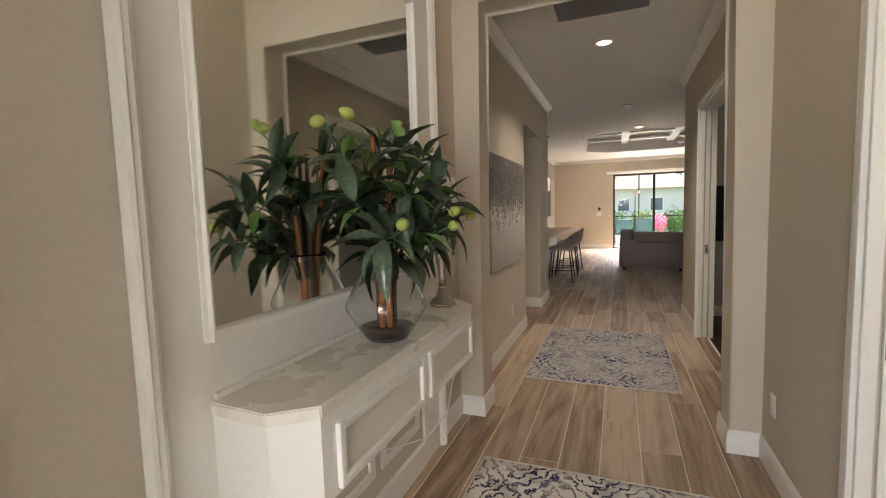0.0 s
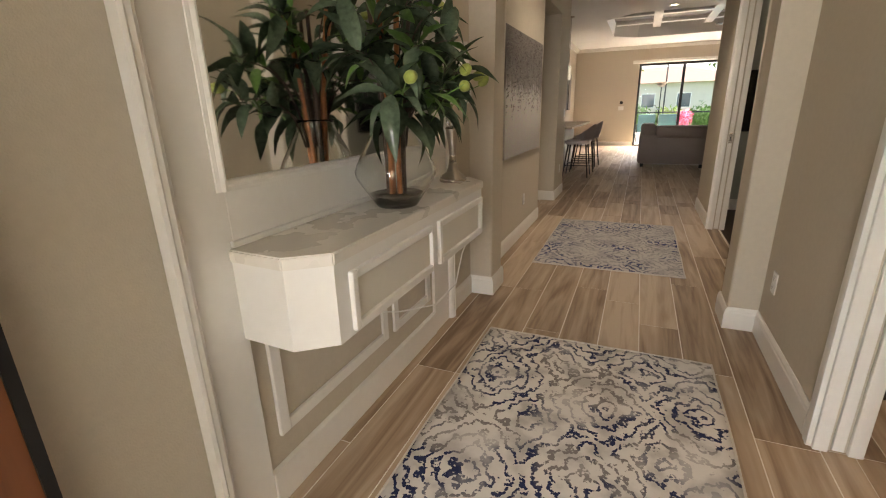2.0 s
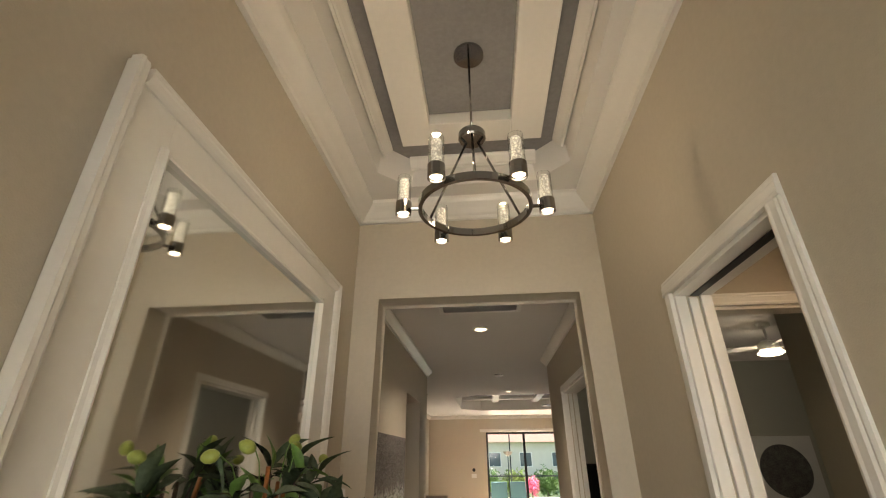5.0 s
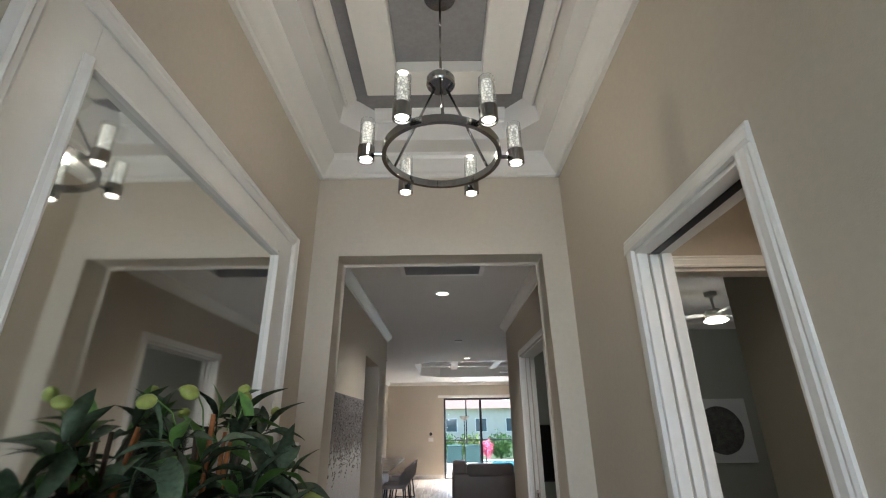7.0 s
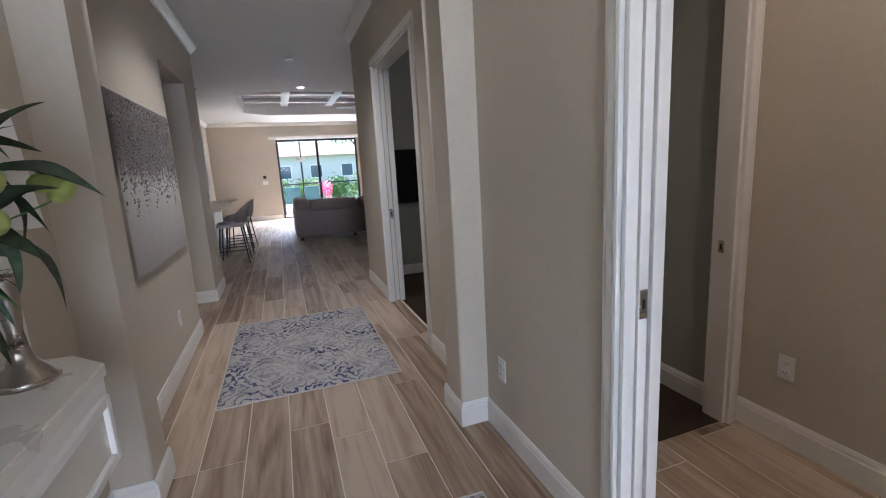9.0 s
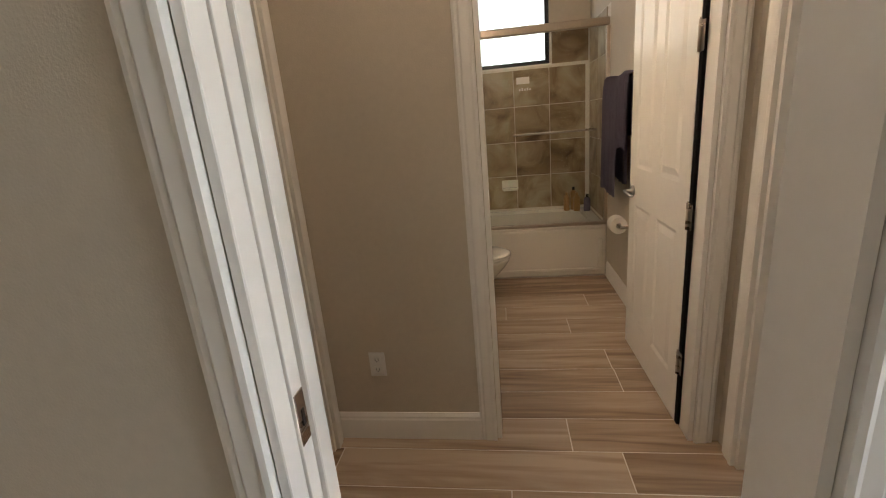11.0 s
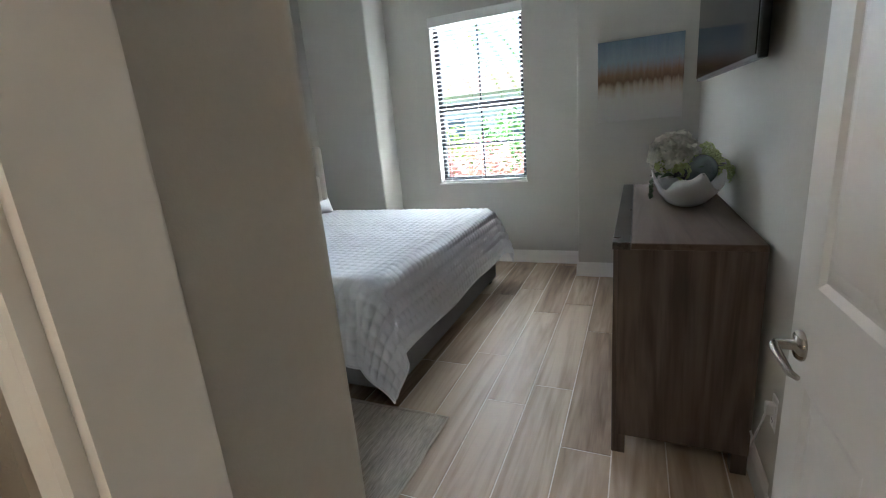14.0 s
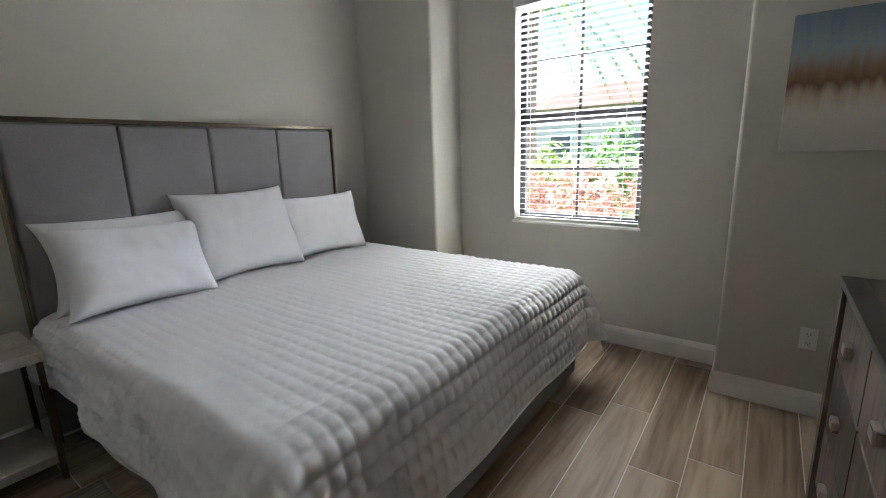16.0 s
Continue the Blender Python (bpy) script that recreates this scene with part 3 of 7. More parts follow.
structure("ceiling_foyer_frame", bm, TRIM, "white raised rectangular frame on the grey tray top", "ceiling")

# crown mouldings
for a in ((-0.93, -0.1, -0.93, 3.29, 1, 0), (0.82, -0.1, 0.82, 3.29, -1, 0), (-0.93, 3.29, 0.82, 3.29, 0, -1), (-0.93, -0.1, 0.82, -0.1, 0, 1)):
    crown(*a, H_FOYER, 1.5)
for a in ((SX0 + 0.03, SY0 + 0.2, SX0 + 0.03, SY1 - 0.2, 1, 0), (SX1 - 0.03, SY0 + 0.2, SX1 - 0.03, SY1 - 0.2, -1, 0), (SX0 + 0.2, SY1 - 0.03, SX1 - 0.2, SY1 - 0.03, 0, -1)):
    crown(*a, 3.655, 0.8)
crown(-0.945, 3.53, -0.945, 7.55, 1, 0, H_HALL)
crown(0.85, 3.53, 0.85, 6.85, -1, 0, H_HALL)
crown(-1.97, 16.25, 6.05, 16.25, 0, -1, H_HALL)
crown(-1.97, 13.2, -1.97, 16.25, 1, 0, H_HALL)
crown(1.0, 6.80, 5.45, 6.80, 0, -1, 2.95)
crown(1.945, 2.85, 1.945, 3.46, -1, 0, 2.95)

# baseboards
for a in ((-0.93, 0.79, -0.93, 1.113, 1, 0), (-0.93, 2.885, -0.93, 3.29, 1, 0), (-0.93, 3.29, -0.77, 3.29, 0, -1), (-0.77, 3.276, -0.77, 3.544, 1, 0), (-0.945, 3.53, -0.77, 3.53, 0, 1),
          (0.665, 3.29, 0.82, 3.29, 0, -1), (0.665, 3.276, 0.665, 3.544, -1, 0), (0.665, 3.53, 0.85, 3.53, 0, 1),
          (0.82, 2.368, 0.82, 3.29, -1, 0), (0.82, -0.1, 0.82, 1.472, -1, 0),
          (-0.945, 3.53, -0.945, 5.70, 1, 0), (-0.945, 6.80, -0.945, 7.55, 1, 0), (-1.12, 6.80, -0.945, 6.80, 0, -1), (-1.12, 5.70, -0.945, 5.70, 0, 1), (-3.1, 6.80, -1.12, 6.80, 0, -1),
          (-1.12, 7.55, -0.945, 7.55, 0, 1), (0.85, 3.53, 0.85, 4.332, -1, 0), (0.85, 5.788, 0.85, 6.85, -1, 0), (0.85, 6.85, 1.0, 6.85, 0, 1),
          (-1.97, 16.25, -0.13, 16.25, 0, -1), (-1.97, 13.2, -1.97, 16.25, 1, 0), (2.45, 16.25, 6.05, 16.25, 0, -1),
          (1.0, 6.80, 5.45, 6.80, 0, -1), (1.945, 2.85, 1.945, 3.46, -1, 0),
          (1.985, 2.083, 1.985, 2.74, -1, 0), (0.97, 1.1, 0.97, 1.535, 1, 0),
          (2.072, 1.10, 4.0, 1.10, 0, 1), (1.94, 0.615, 1.94, 1.0, -1, 0), (1.938, 0.622, 2.302, 0.303, -0.658, -0.753), (2.296, 0.305, 4.62, 0.305, 0, -1),
          (4.62, -2.815, 4.62, 0.305, -1, 0), (3.86, -2.815, 4.62, -2.815, 0, 1), (0.97, -2.815, 1.885, -2.815, 0, 1),
          (1.885, -3.19, 1.885, -2.801, 1, 0), (3.86, -3.19, 3.86, -2.801, -1, 0), (1.885, -3.19, 3.86, -3.19, 0, 1), (0.97, -2.815, 0.97, -0.24, 1, 0), (0.985, -0.24, 0.985, 1.0, 1, 0)):
    baseboard(*a)

# door casings
casing("trim_foyer_opening", "y", 0.82, -1, 1.54, 2.30, 2.345)
casing("trim_den_doors", "y", 0.85, -1, 4.40, 5.72, 2.36)
casing("trim_den_entry", "x", 2.74, -1, 1.07, 1.90, 2.41)
casing("trim_bath_door", "y", 1.985, -1, 1.20, 2.015, 2.345, 0.072)
casing("trim_bedroom_door", "x", 1.10, 1, 1.05, 1.845, 2.345, 0.083)
casing("trim_bedroom_inner", "x", 1.0, -1, 1.05, 1.845, 2.345)


def jamb(name, x0, x1, y0, y1, z1, axis, pocket=()):
    """Lining of a door opening, 18 mm boards; pocket: the ends (0, 1) that are split for a sliding door."""
    bm = bmesh.new()
    if axis == "y":
        for i, (a, b) in enumerate(((y0, y0 + 0.018), (y1 - 0.018, y1))):
            if i in pocket:
                w = (x1 - x0) * 0.3
                bx(bm, x0, x0 + w, a, b, 0, z1, 0.002, 1)
                bx(bm, x1 - w, x1, a, b, 0, z1, 0.002, 1)
            else:
                bx(bm, x0, x1, a, b, 0, z1)
        bx(bm, x0, x1, y0 + 0.018, y1 - 0.018, z1 - 0.018, z1)
    else:
        for i, (a, b) in enumerate(((x0, x0 + 0.018), (x1 - 0.018, x1))):
            if i in pocket:
                w = (y1 - y0) * 0.3
                bx(bm, a, b, y0, y0 + w, 0, z1, 0.002, 1)
                bx(bm, a, b, y1 - w, y1, 0, z1, 0.002, 1)
            else:
                bx(bm, a, b, y0, y1, 0, z1)
        bx(bm, x0 + 0.018, x1 - 0.018, y0, y1, z1 - 0.018, z1)
    return tagged(part(name, bm, TRIM), "white painted door jamb lining", "door jamb", kind="structure")


jamb("trim_jamb_foyer", 0.818, 0.972, 1.542, 2.298, 2.343, "y", (1,))
# thin black box below the head, standing for the shadow in the track slot
tagged(part("trim_slot_shadow_foyer", box(0.877, 0.913, 1.565, 2.268, 2.319, 2.3235), BLACK), "black strip painted as shadow in the pocket door track slot", "door track", kind="structure")
jamb("trim_jamb_den_doors", 0.848, 1.002, 4.402, 5.718, 2.358, "y", (0, 1))
jamb("trim_jamb_den_entry", 1.072, 1.898, 2.738, 2.852, 2.408, "x", (0,))
jamb("trim_jamb_bath", 1.983, 2.074, 1.202, 2.013, 2.343, "y")
jamb("trim_jamb_bedroom", 1.052, 1.843, 0.998, 1.102, 2.343, "x")

# ---- foyer ----
def frame_strip(name, parent, x0, x1, y0, y1, z0, z1, w, bevel=0.004):
    """A rectangular moulding on a wall that looks along x: two stiles and two rails, each its own part."""
    part(name, box(x0, x1, y0, y0 + w, z0, z1, bevel=bevel), TRIM, parent)
    part(name, box(x0, x1, y1 - w, y1, z0, z1, bevel=bevel), TRIM, parent)
    part(name, box(x0, x1, y0 + w, y1 - w, z0, z0 + w, bevel=bevel), TRIM, parent)
    part(name, box(x0, x1, y0 + w, y1 - w, z1 - w, z1, bevel=bevel), TRIM, parent)


MY0, MY1, MZ0, MZ1 = 1.312, 2.628, 1.108, 2.473
t = thing("wall_mirror", "very large wall mirror in a wide cream-white moulded frame", "mirror")
part("glass", box(-0.928, -0.918, MY0 - 0.02, MY1 + 0.02, MZ0 - 0.02, MZ1 + 0.02), MIRROR, t, "clear mirror glass")
FX, FY0, FY1, FZ = -0.911, 1.118, 2.880, 2.660
part("frame_stile", box(-0.929, FX, FY0, MY0, 0.0, FZ, bevel=0.002), TRIM, t)
part("frame_stile", box(-0.929, FX, MY1, FY1, 0.0, FZ, bevel=0.002), TRIM, t)
part("frame_rail", box(-0.929, FX, MY0, MY1, MZ1, FZ, bevel=0.002), TRIM, t)
part("frame_rail", box(-0.929, FX, MY0, MY1, 0.94, MZ0, bevel=0.002), TRIM, t)
OUTER = [(0, 0), (0.030, 0), (0.034, 0.010), (0.028, 0.018), (0.030, 0.030), (0.022, 0.042), (0.012, 0.050), (0, 0.050)]
for y, d in ((FY0 - 0.005, 1), (FY1 + 0.005, -1)):
    part("outer_moulding", prism(bmesh.new(), OUTER, (FX - 0.003, y, 0), (1, 0, 0), (0, d, 0), (0, 0, 1), FZ + 0.005), TRIM, t)
part("outer_moulding", prism(bmesh.new(), OUTER, (FX - 0.003, FY0 + 0.045, FZ + 0.005), (1, 0, 0), (0, 0, -1), (0, 1, 0), FY1 - FY0 - 0.09), TRIM, t)
INNER = [(0, 0), (0.016, 0), (0.018, 0.008), (0.010, 0.016), (0.006, 0.026), (0, 0.026)]
for y, d in ((MY0, -1), (MY1, 1)):
    part("inner_moulding", prism(bmesh.new(), INNER, (FX - 0.001, y, MZ0 - 0.026), (1, 0, 0), (0, d, 0), (0, 0, 1), MZ1 - MZ0 + 0.052), TRIM, t)
for z, d in ((MZ0, -1), (MZ1, 1)):
    part("inner_moulding", prism(bmesh.new(), INNER, (FX - 0.001, MY0, z), (1, 0, 0), (0, 0, d), (0, 1, 0), MY1 - MY0), TRIM, t)

TOP = 0.925
t = thing("wall_console", "cream-white wall-hung console shelf with clipped corners and panel mouldings", "console")
PLAN = [(-0.910, 1.287), (-0.716, 1.275), (-0.612, 1.358), (-0.612, 2.612), (-0.716, 2.716), (-0.910, 2.728)]
body = [(-0.910, 1.295), (-0.720, 1.284), (-0.620, 1.364), (-0.620, 2.606), (-0.720, 2.706), (-0.910, 2.719)]
bm = prism(bmesh.new(), PLAN, (0, 0, TOP - 0.036), (1, 0, 0), (0, 1, 0), (0, 0, 1), 0.036)
bmesh.ops.bevel(bm, geom=bm.edges[:], offset=0.004, segments=2, affect="EDGES")
PANELPAINT = mat("console_panel_paint", (0.70, 0.66, 0.58), 0.4, var=0.02)
part("top", bm, mat("console_top_paint", (0.74, 0.70, 0.63), 0.28, var=0.022, scale=6, fine=30), t, "faintly marbled satin console top")
part("body", prism(bmesh.new(), body, (0, 0, 0.650), (1, 0, 0), (0, 1, 0), (0, 0, 1), TOP - 0.036 - 0.650), TRIM, t)
for y0, y1 in ((1.424, 1.988), (2.040, 2.580)):
    frame_strip("panel_moulding", t, -0.621, -0.604, y0, y1, 0.665, 0.849, 0.026)
    part("panel", box(-0.6205, -0.618, y0 + 0.026, y1 - 0.026, 0.691, 0.823), PANELPAINT, t, "cream recessed panel")
part("back_strip", box(-0.911, -0.899, 1.30, 2.72, TOP, TOP + 0.020, bevel=0.004), TRIM, t)

t = thing("wainscot_panel", "greige recessed wall panel with white moulding under the console", "wall panel")
frame_strip("panel_moulding", t, -0.929, -0.914, 1.376, 2.10, 0.235, 0.63, 0.045)
frame_strip("panel_moulding", t, -0.929, -0.914, 2.16, 2.58, 0.235, 0.63, 0.045)
part("plinth", box(-0.929, -0.904, MY0, MY1, 0, 0.135, bevel=0.004), TRIM, t)


def outlet(at, rz, kind="outlet"):
    """Duplex outlet plate; built looking along -y, then turned."""
    t = thing("wall_outlet", "white plastic duplex outlet in the wall", "outlet", "wall outlets", pose(*at, 0, 0, rz))
    part("plate", box(-0.036, 0.036, -0.007, 0, -0.058, 0.058, bevel=0.003), PLASTIC, t)
    for z in (-0.024, 0.024):
        part("socket", box(-0.017, 0.017, -0.010, -0.006, z - 0.015, z + 0.015, bevel=0.003), PLASTIC, t)
        bm = bmesh.new()
        for x in (-0.007, 0.007):
            bx(bm, x - 0.0012, x + 0.0012, -0.0105, -0.0095, z - 0.003, z + 0.007)
        bx(bm, -0.002, 0.002, -0.0105, -0.0095, z - 0.010, z - 0.006)
        part("slots", bm, BLACK, t)
    return t


outlet((0.82, 3.11, 0.37), -90)
outlet((1.985, 2.52, 0.38), -90)
outlet((-0.945, 4.95, 0.37), 90)
outlet((1.49, -2.815, 0.42), 180)
outlet((0.97, -0.30, 0.40), 90)
outlet((-0.929, 1.86, 0.50), 90)
outlet((-0.945, 7.20, 0.40), 90)


def rug(name, x0, x1, y0, y1, h, material, label, edge):
    t = thing(name, label, "rug")
    nx, ny = 24, 30
    bm = bmesh.new()
    grid = [[None] * (ny + 1) for _ in range(nx + 1)]
    for i in range(nx + 1):
        for j in range(ny + 1):
            u, v = i / nx, j / ny
            x = x0 + (x1 - x0) * u + 0.004 * math.sin(9 * v + x0)
            y = y0 + (y1 - y0) * v + 0.005 * math.sin(7 * u + y0)
            z = h * (0.45 if i in (0, nx) or j in (0, ny) else 1) + 0.0012 * noise.noise((x * 5, y * 5, 0))
            grid[i][j] = bm.verts.new((x, y, z))
    for i in range(nx):
        for j in range(ny):
            bm.faces.new((grid[i][j], grid[i + 1][j], grid[i + 1][j + 1], grid[i][j + 1]))
    rim = [e for e in bm.edges if e.is_boundary]
    for f in bmesh.ops.extrude_edge_only(bm, edges=rim)["geom"]:
        if isinstance(f, bmesh.types.BMVert):
            f.co.z = 0.0
    part("woven_surface", bm, material, t, smooth=True)
    for a, b in (((x0, y0), (x1, y0)), ((x0, y1), (x1, y1)), ((x0, y0), (x0, y1)), ((x1, y0), (x1, y1))):
        pts = [(a[0] + (b[0] - a[0]) * k / 12 + 0.003 * math.sin(5 * k), a[1] + (b[1] - a[1]) * k / 12 + 0.003 * math.cos(4 * k), 0.005) for k in range(13)]
        part("binding", tube(bmesh.new(), pts, 0.005, 6), edge, t)
    return t


BIND = mat("rug_binding", (0.55, 0.52, 0.48), 0.95, var=0.15)
rug("entry_rug", -0.62, 0.545, 0.98, 2.795, 0.011, RUG1, "cream and grey rug with navy worn medallions", BIND)
rug("runner_rug", -0.645, 0.525, 4.07, 5.70, 0.011, RUG2, "pale grey rug with faded blue medallions", BIND)

# the front door, open against the wall
t = thing("front_door", "open mahogany front door leaf against the foyer wall", "door")
part("leaf", box(-0.925, -0.875, -0.08, 0.785, 0.012, 2.42, bevel=0.003), MAHOGANY, t)
part("weather_strip", box(-0.874, -0.868, 0.765, 0.786, 0.012, 2.42), BLACK, t)
t.location = (0, 0, 0)

# ---- plant in a glass vase ----
VX, VY, VZ = -0.741, 1.945, TOP
vase = thing("glass_vase", "clear bulbous glass vase with dark water on the console", "vase")
prof = [(0.0, 0.0), (0.072, 0.0), (0.080, 0.006), (0.106, 0.045), (0.140, 0.095), (0.152, 0.118), (0.154, 0.136), (0.146, 0.160), (0.112, 0.225), (0.082, 0.282), (0.074, 0.310), (0.078, 0.325)]
inner = [(max(0.0, r - 0.004), h + (0.010 if i < 2 else 0)) for i, (r, h) in enumerate(prof)]
bm = lathe(bmesh.new(), prof + inner[::-1][:-1] + [(0.0005, 0.010)], (VX, VY, VZ), 48)
part("body", bm, VASE, vase, smooth=True).visible_shadow = False
part("dark_water", lathe(bmesh.new(), [(0.0, 0.011), (0.066, 0.011), (0.074, 0.016), (0.097, 0.045), (0.101, 0.052), (0.0, 0.052)], (VX, VY, VZ), 40), WATER, vase, "dark amber water with pebbles", True)

plant = thing("potted_branches", "leafy green artificial branches with yellow-green fruit and orange canes", "plant")


def leaf_mesh(name, length, width, droop, material, curl=0.0):
    """A lance-shaped leaf with a sunken midrib, side veins, a wavy rim and a pointed tip."""
    bm = bmesh.new()
    rows = []
    n = 12
    for i in range(n + 1):
        u = i / n
        w = width * 0.5 * (math.sin(math.pi * u ** 0.82) ** 0.9 if 0 < u < 1 else 0.0) + 0.0009 * (1 - u) + 0.0003
        x = length * u * (1 - 0.14 * droop * u)
        z = -droop * length * u * u * 0.6 + 0.016 * math.sin(2.6 * u)
        side = curl * length * u * u
        rib = 0.0016 * (1 if i % 2 else -1) * min(1, 4 * u * (1 - u))
        row = []
        for k in (-1.0, -0.55, 0.0, 0.55, 1.0):
            lift = 0.42 * w * abs(k) ** 1.3 + (rib if abs(k) == 0.55 else 0) + 0.14 * w * math.sin(9 * u + 2 * k) * abs(k)
            row.append(bm.verts.new((x, side + k * w, z + lift)))
        rows.append(row)
    for a, b in zip(rows, rows[1:]):
        for k in range(4):
            bm.faces.new((a[k], a[k + 1], b[k + 1], b[k]))
    bmesh.ops.solidify(bm, geom=bm.faces[:], thickness=0.0006)
    return mesh(name, bm, material, True)


LEAVES = [leaf_mesh("leaf", 0.170, 0.050, 0.35, LEAF), leaf_mesh("leaf", 0.195, 0.052, 0.75, LEAF, 0.10), leaf_mesh("leaf", 0.145, 0.046, 0.1, LEAF2),
          leaf_mesh("leaf", 0.180, 0.050, 0.5, LEAF, -0.12), leaf_mesh("leaf", 0.135, 0.042, 0.15, LEAF2, 0.06)]
rnd = random.Random(11)


def rosette(tip, way, count, flat, scale=1.0):
    way = Vector(way).normalized()
    side = way.cross(Vector((0.3, 0.2, 1))).normalized()
    up = side.cross(way)
    for k in range(count):
        a = 2 * math.pi * (k * 0.382 + rnd.random() * 0.12)
        lift = flat + rnd.uniform(-0.35, 0.35)
        d = (way * lift + (side * math.cos(a) + up * math.sin(a))).normalized()
        base = Vector(tip) - way * rnd.uniform(0, 0.09)
        q = d.to_track_quat("X", "Z")
        ob = new("leaf", LEAVES[rnd.choice((0, 1, 1, 3, 3, 0, 2, 4))])
        ob.parent = plant
        s = scale * rnd.uniform(0.75, 1.15)
        ob.matrix_basis = Matrix.LocRotScale(base, q, (s, s, s)) @ pose(0, 0, 0, rnd.uniform(-35, 35))


# canes inside the vase, rising through the crown
for k in range(6):
    a = 2 * math.pi * k / 6 + 0.4
    r0, r1 = 0.028, rnd.uniform(0.05, 0.13)
    top = rnd.uniform(0.62, 0.78)
    pts = [(VX + r0 * math.cos(a) + (r1 - r0) * math.cos(a + 0.5) * u * u, VY + r0 * math.sin(a) + (r1 - r0) * math.sin(a + 0.5) * u * u, VZ + 0.03 + (top - 0.03) * u) for u in (0, 0.2, 0.4, 0.6, 0.8, 1)]
    part("cane", tube(bmesh.new(), pts, [0.011, 0.010, 0.010, 0.009, 0.008, 0.007], 8), STEM if k % 3 else DARKSTEM, plant, smooth=True)
BR = [(0.06, 0.28, 0.70), (-0.03, 0.22, 0.72), (0.20, 0.10, 0.58), (0.19, -0.15, 0.54), (0.06, -0.30, 0.52), (-0.05, -0.22, 0.68), (0.10, 0.02, 0.72), (0.14, 0.34, 0.50),
      (0.02, 0.42, 0.55), (0.22, -0.04, 0.42), (0.15, -0.27, 0.40), (0.19, 0.22, 0.42), (-0.06, 0.10, 0.74), (0.02, -0.12, 0.62), (-0.07, -0.06, 0.54), (-0.06, 0.30, 0.48), (0.10, -0.08, 0.46), (0.08, 0.14, 0.50),
      (0.15, 0.0, 0.36), (0.10, -0.20, 0.35), (0.06, 0.22, 0.36), (0.16, 0.14, 0.38)]
for dx, dy, dz in BR:
    p0 = Vector((VX + 0.15 * dx, VY + 0.15 * dy, VZ + 0.22))
    p3 = Vector((VX + dx, VY + dy, VZ + dz))
    p1 = p0 + Vector((0.1 * dx, 0.1 * dy, 0.5 * dz))
    p2 = Vector((VX + 0.6 * dx, VY + 0.6 * dy, VZ + dz * 1.02))
    pts = [p0 * (1 - u) ** 3 + 3 * p1 * u * (1 - u) ** 2 + 3 * p2 * u * u * (1 - u) + p3 * u ** 3 for u in [i / 9 for i in range(10)]]
    part("twig", tube(bmesh.new(), pts, [0.0045 - 0.0003 * i for i in range(10)], 6), DARKSTEM, plant, smooth=True)
    way = pts[-1] - pts[-2]
    rosette(pts[-1], way + Vector((0, 0, 0.01)), 8, 0.6)
    if rnd.random() < 0.55:
        rosette(pts[6], pts[7] - pts[5], 4, 0.4, 0.9)
FRUITS = [(0.02, 0.42, 0.76), (-0.02, 0.15, 0.82), (0.03, -0.21, 0.79), (0.27, 0.02, 0.43), (0.25, 0.06, 0.47), (0.19, 0.33, 0.47), (0.21, 0.36, 0.44), (0.19, -0.24, 0.44), (-0.04, -0.28, 0.78), (0.0, 0.19, 0.80)]
bm = lathe(bmesh.new(), [(0.0, 0.0), (0.010, 0.004), (0.018, 0.015), (0.020, 0.028), (0.016, 0.043), (0.007, 0.053), (0.0, 0.056)], seg=14)
fm = mesh("fruit", bm, FRUIT, True)
for dx, dy, dz in FRUITS:
    p = Vector((VX + dx, VY + dy, VZ + dz))
    q = Vector((VX + 0.55 * dx, VY + 0.55 * dy, VZ + dz - 0.12))
    part("stalk", tube(bmesh.new(), [q, (p + q) / 2 + Vector((0, 0, 0.03)), p], 0.002, 5), LEAF2, plant)
    ob = new("fruit", fm)
    ob.parent = plant
    ob.matrix_basis = Matrix.Translation(p) @ pose(0, 0, 0, rnd.uniform(40, 110), 0, rnd.uniform(0, 360))

# ---- table lamp ----
LX, LY = -0.757, 2.560
t = thing("table_lamp", "brushed nickel candlestick table lamp with a pale shade", "lamp")
part("base", lathe(bmesh.new(), [(0, 0), (0.066, 0), (0.069, 0.006), (0.067, 0.018), (0.057, 0.024), (0.056, 0.032), (0.032, 0.048), (0.023, 0.075), (0.019, 0.10)], (LX, LY, TOP), 32), NICKEL, t, smooth=True)
part("stem", lathe(bmesh.new(), [(0.019, 0.10), (0.016, 0.13), (0.023, 0.19), (0.032, 0.25), (0.034, 0.262), (0.028, 0.27), (0.0, 0.27)], (LX, LY, TOP), 32), NICKEL, t, smooth=True)
part("crystal", lathe(bmesh.new(), [(0, 0.27), (0.012, 0.272), (0.027, 0.285), (0.030, 0.30), (0.027, 0.315), (0.012, 0.328), (0, 0.33)], (LX, LY, TOP), 12), VASE, t, "cut crystal ball")
part("harp", tube(bmesh.new(), [(LX, LY, 1.255), (LX, LY, 1.62)], 0.004, 8), NICKEL, t)
sh = lathe(bmesh.new(), [(0.105, 0.375), (0.085, 0.645), (0.0845, 0.645), (0.1045, 0.376)], (LX, LY, TOP), 4, cap=False)
part("shade", sh, SHADE, t, "white fabric lamp shade")
part("finial", lathe(bmesh.new(), [(0, 0.67), (0.010, 0.675), (0.012, 0.69), (0.006, 0.705), (0, 0.71)], (LX, LY, TOP), 12), NICKEL, t, smooth=True)
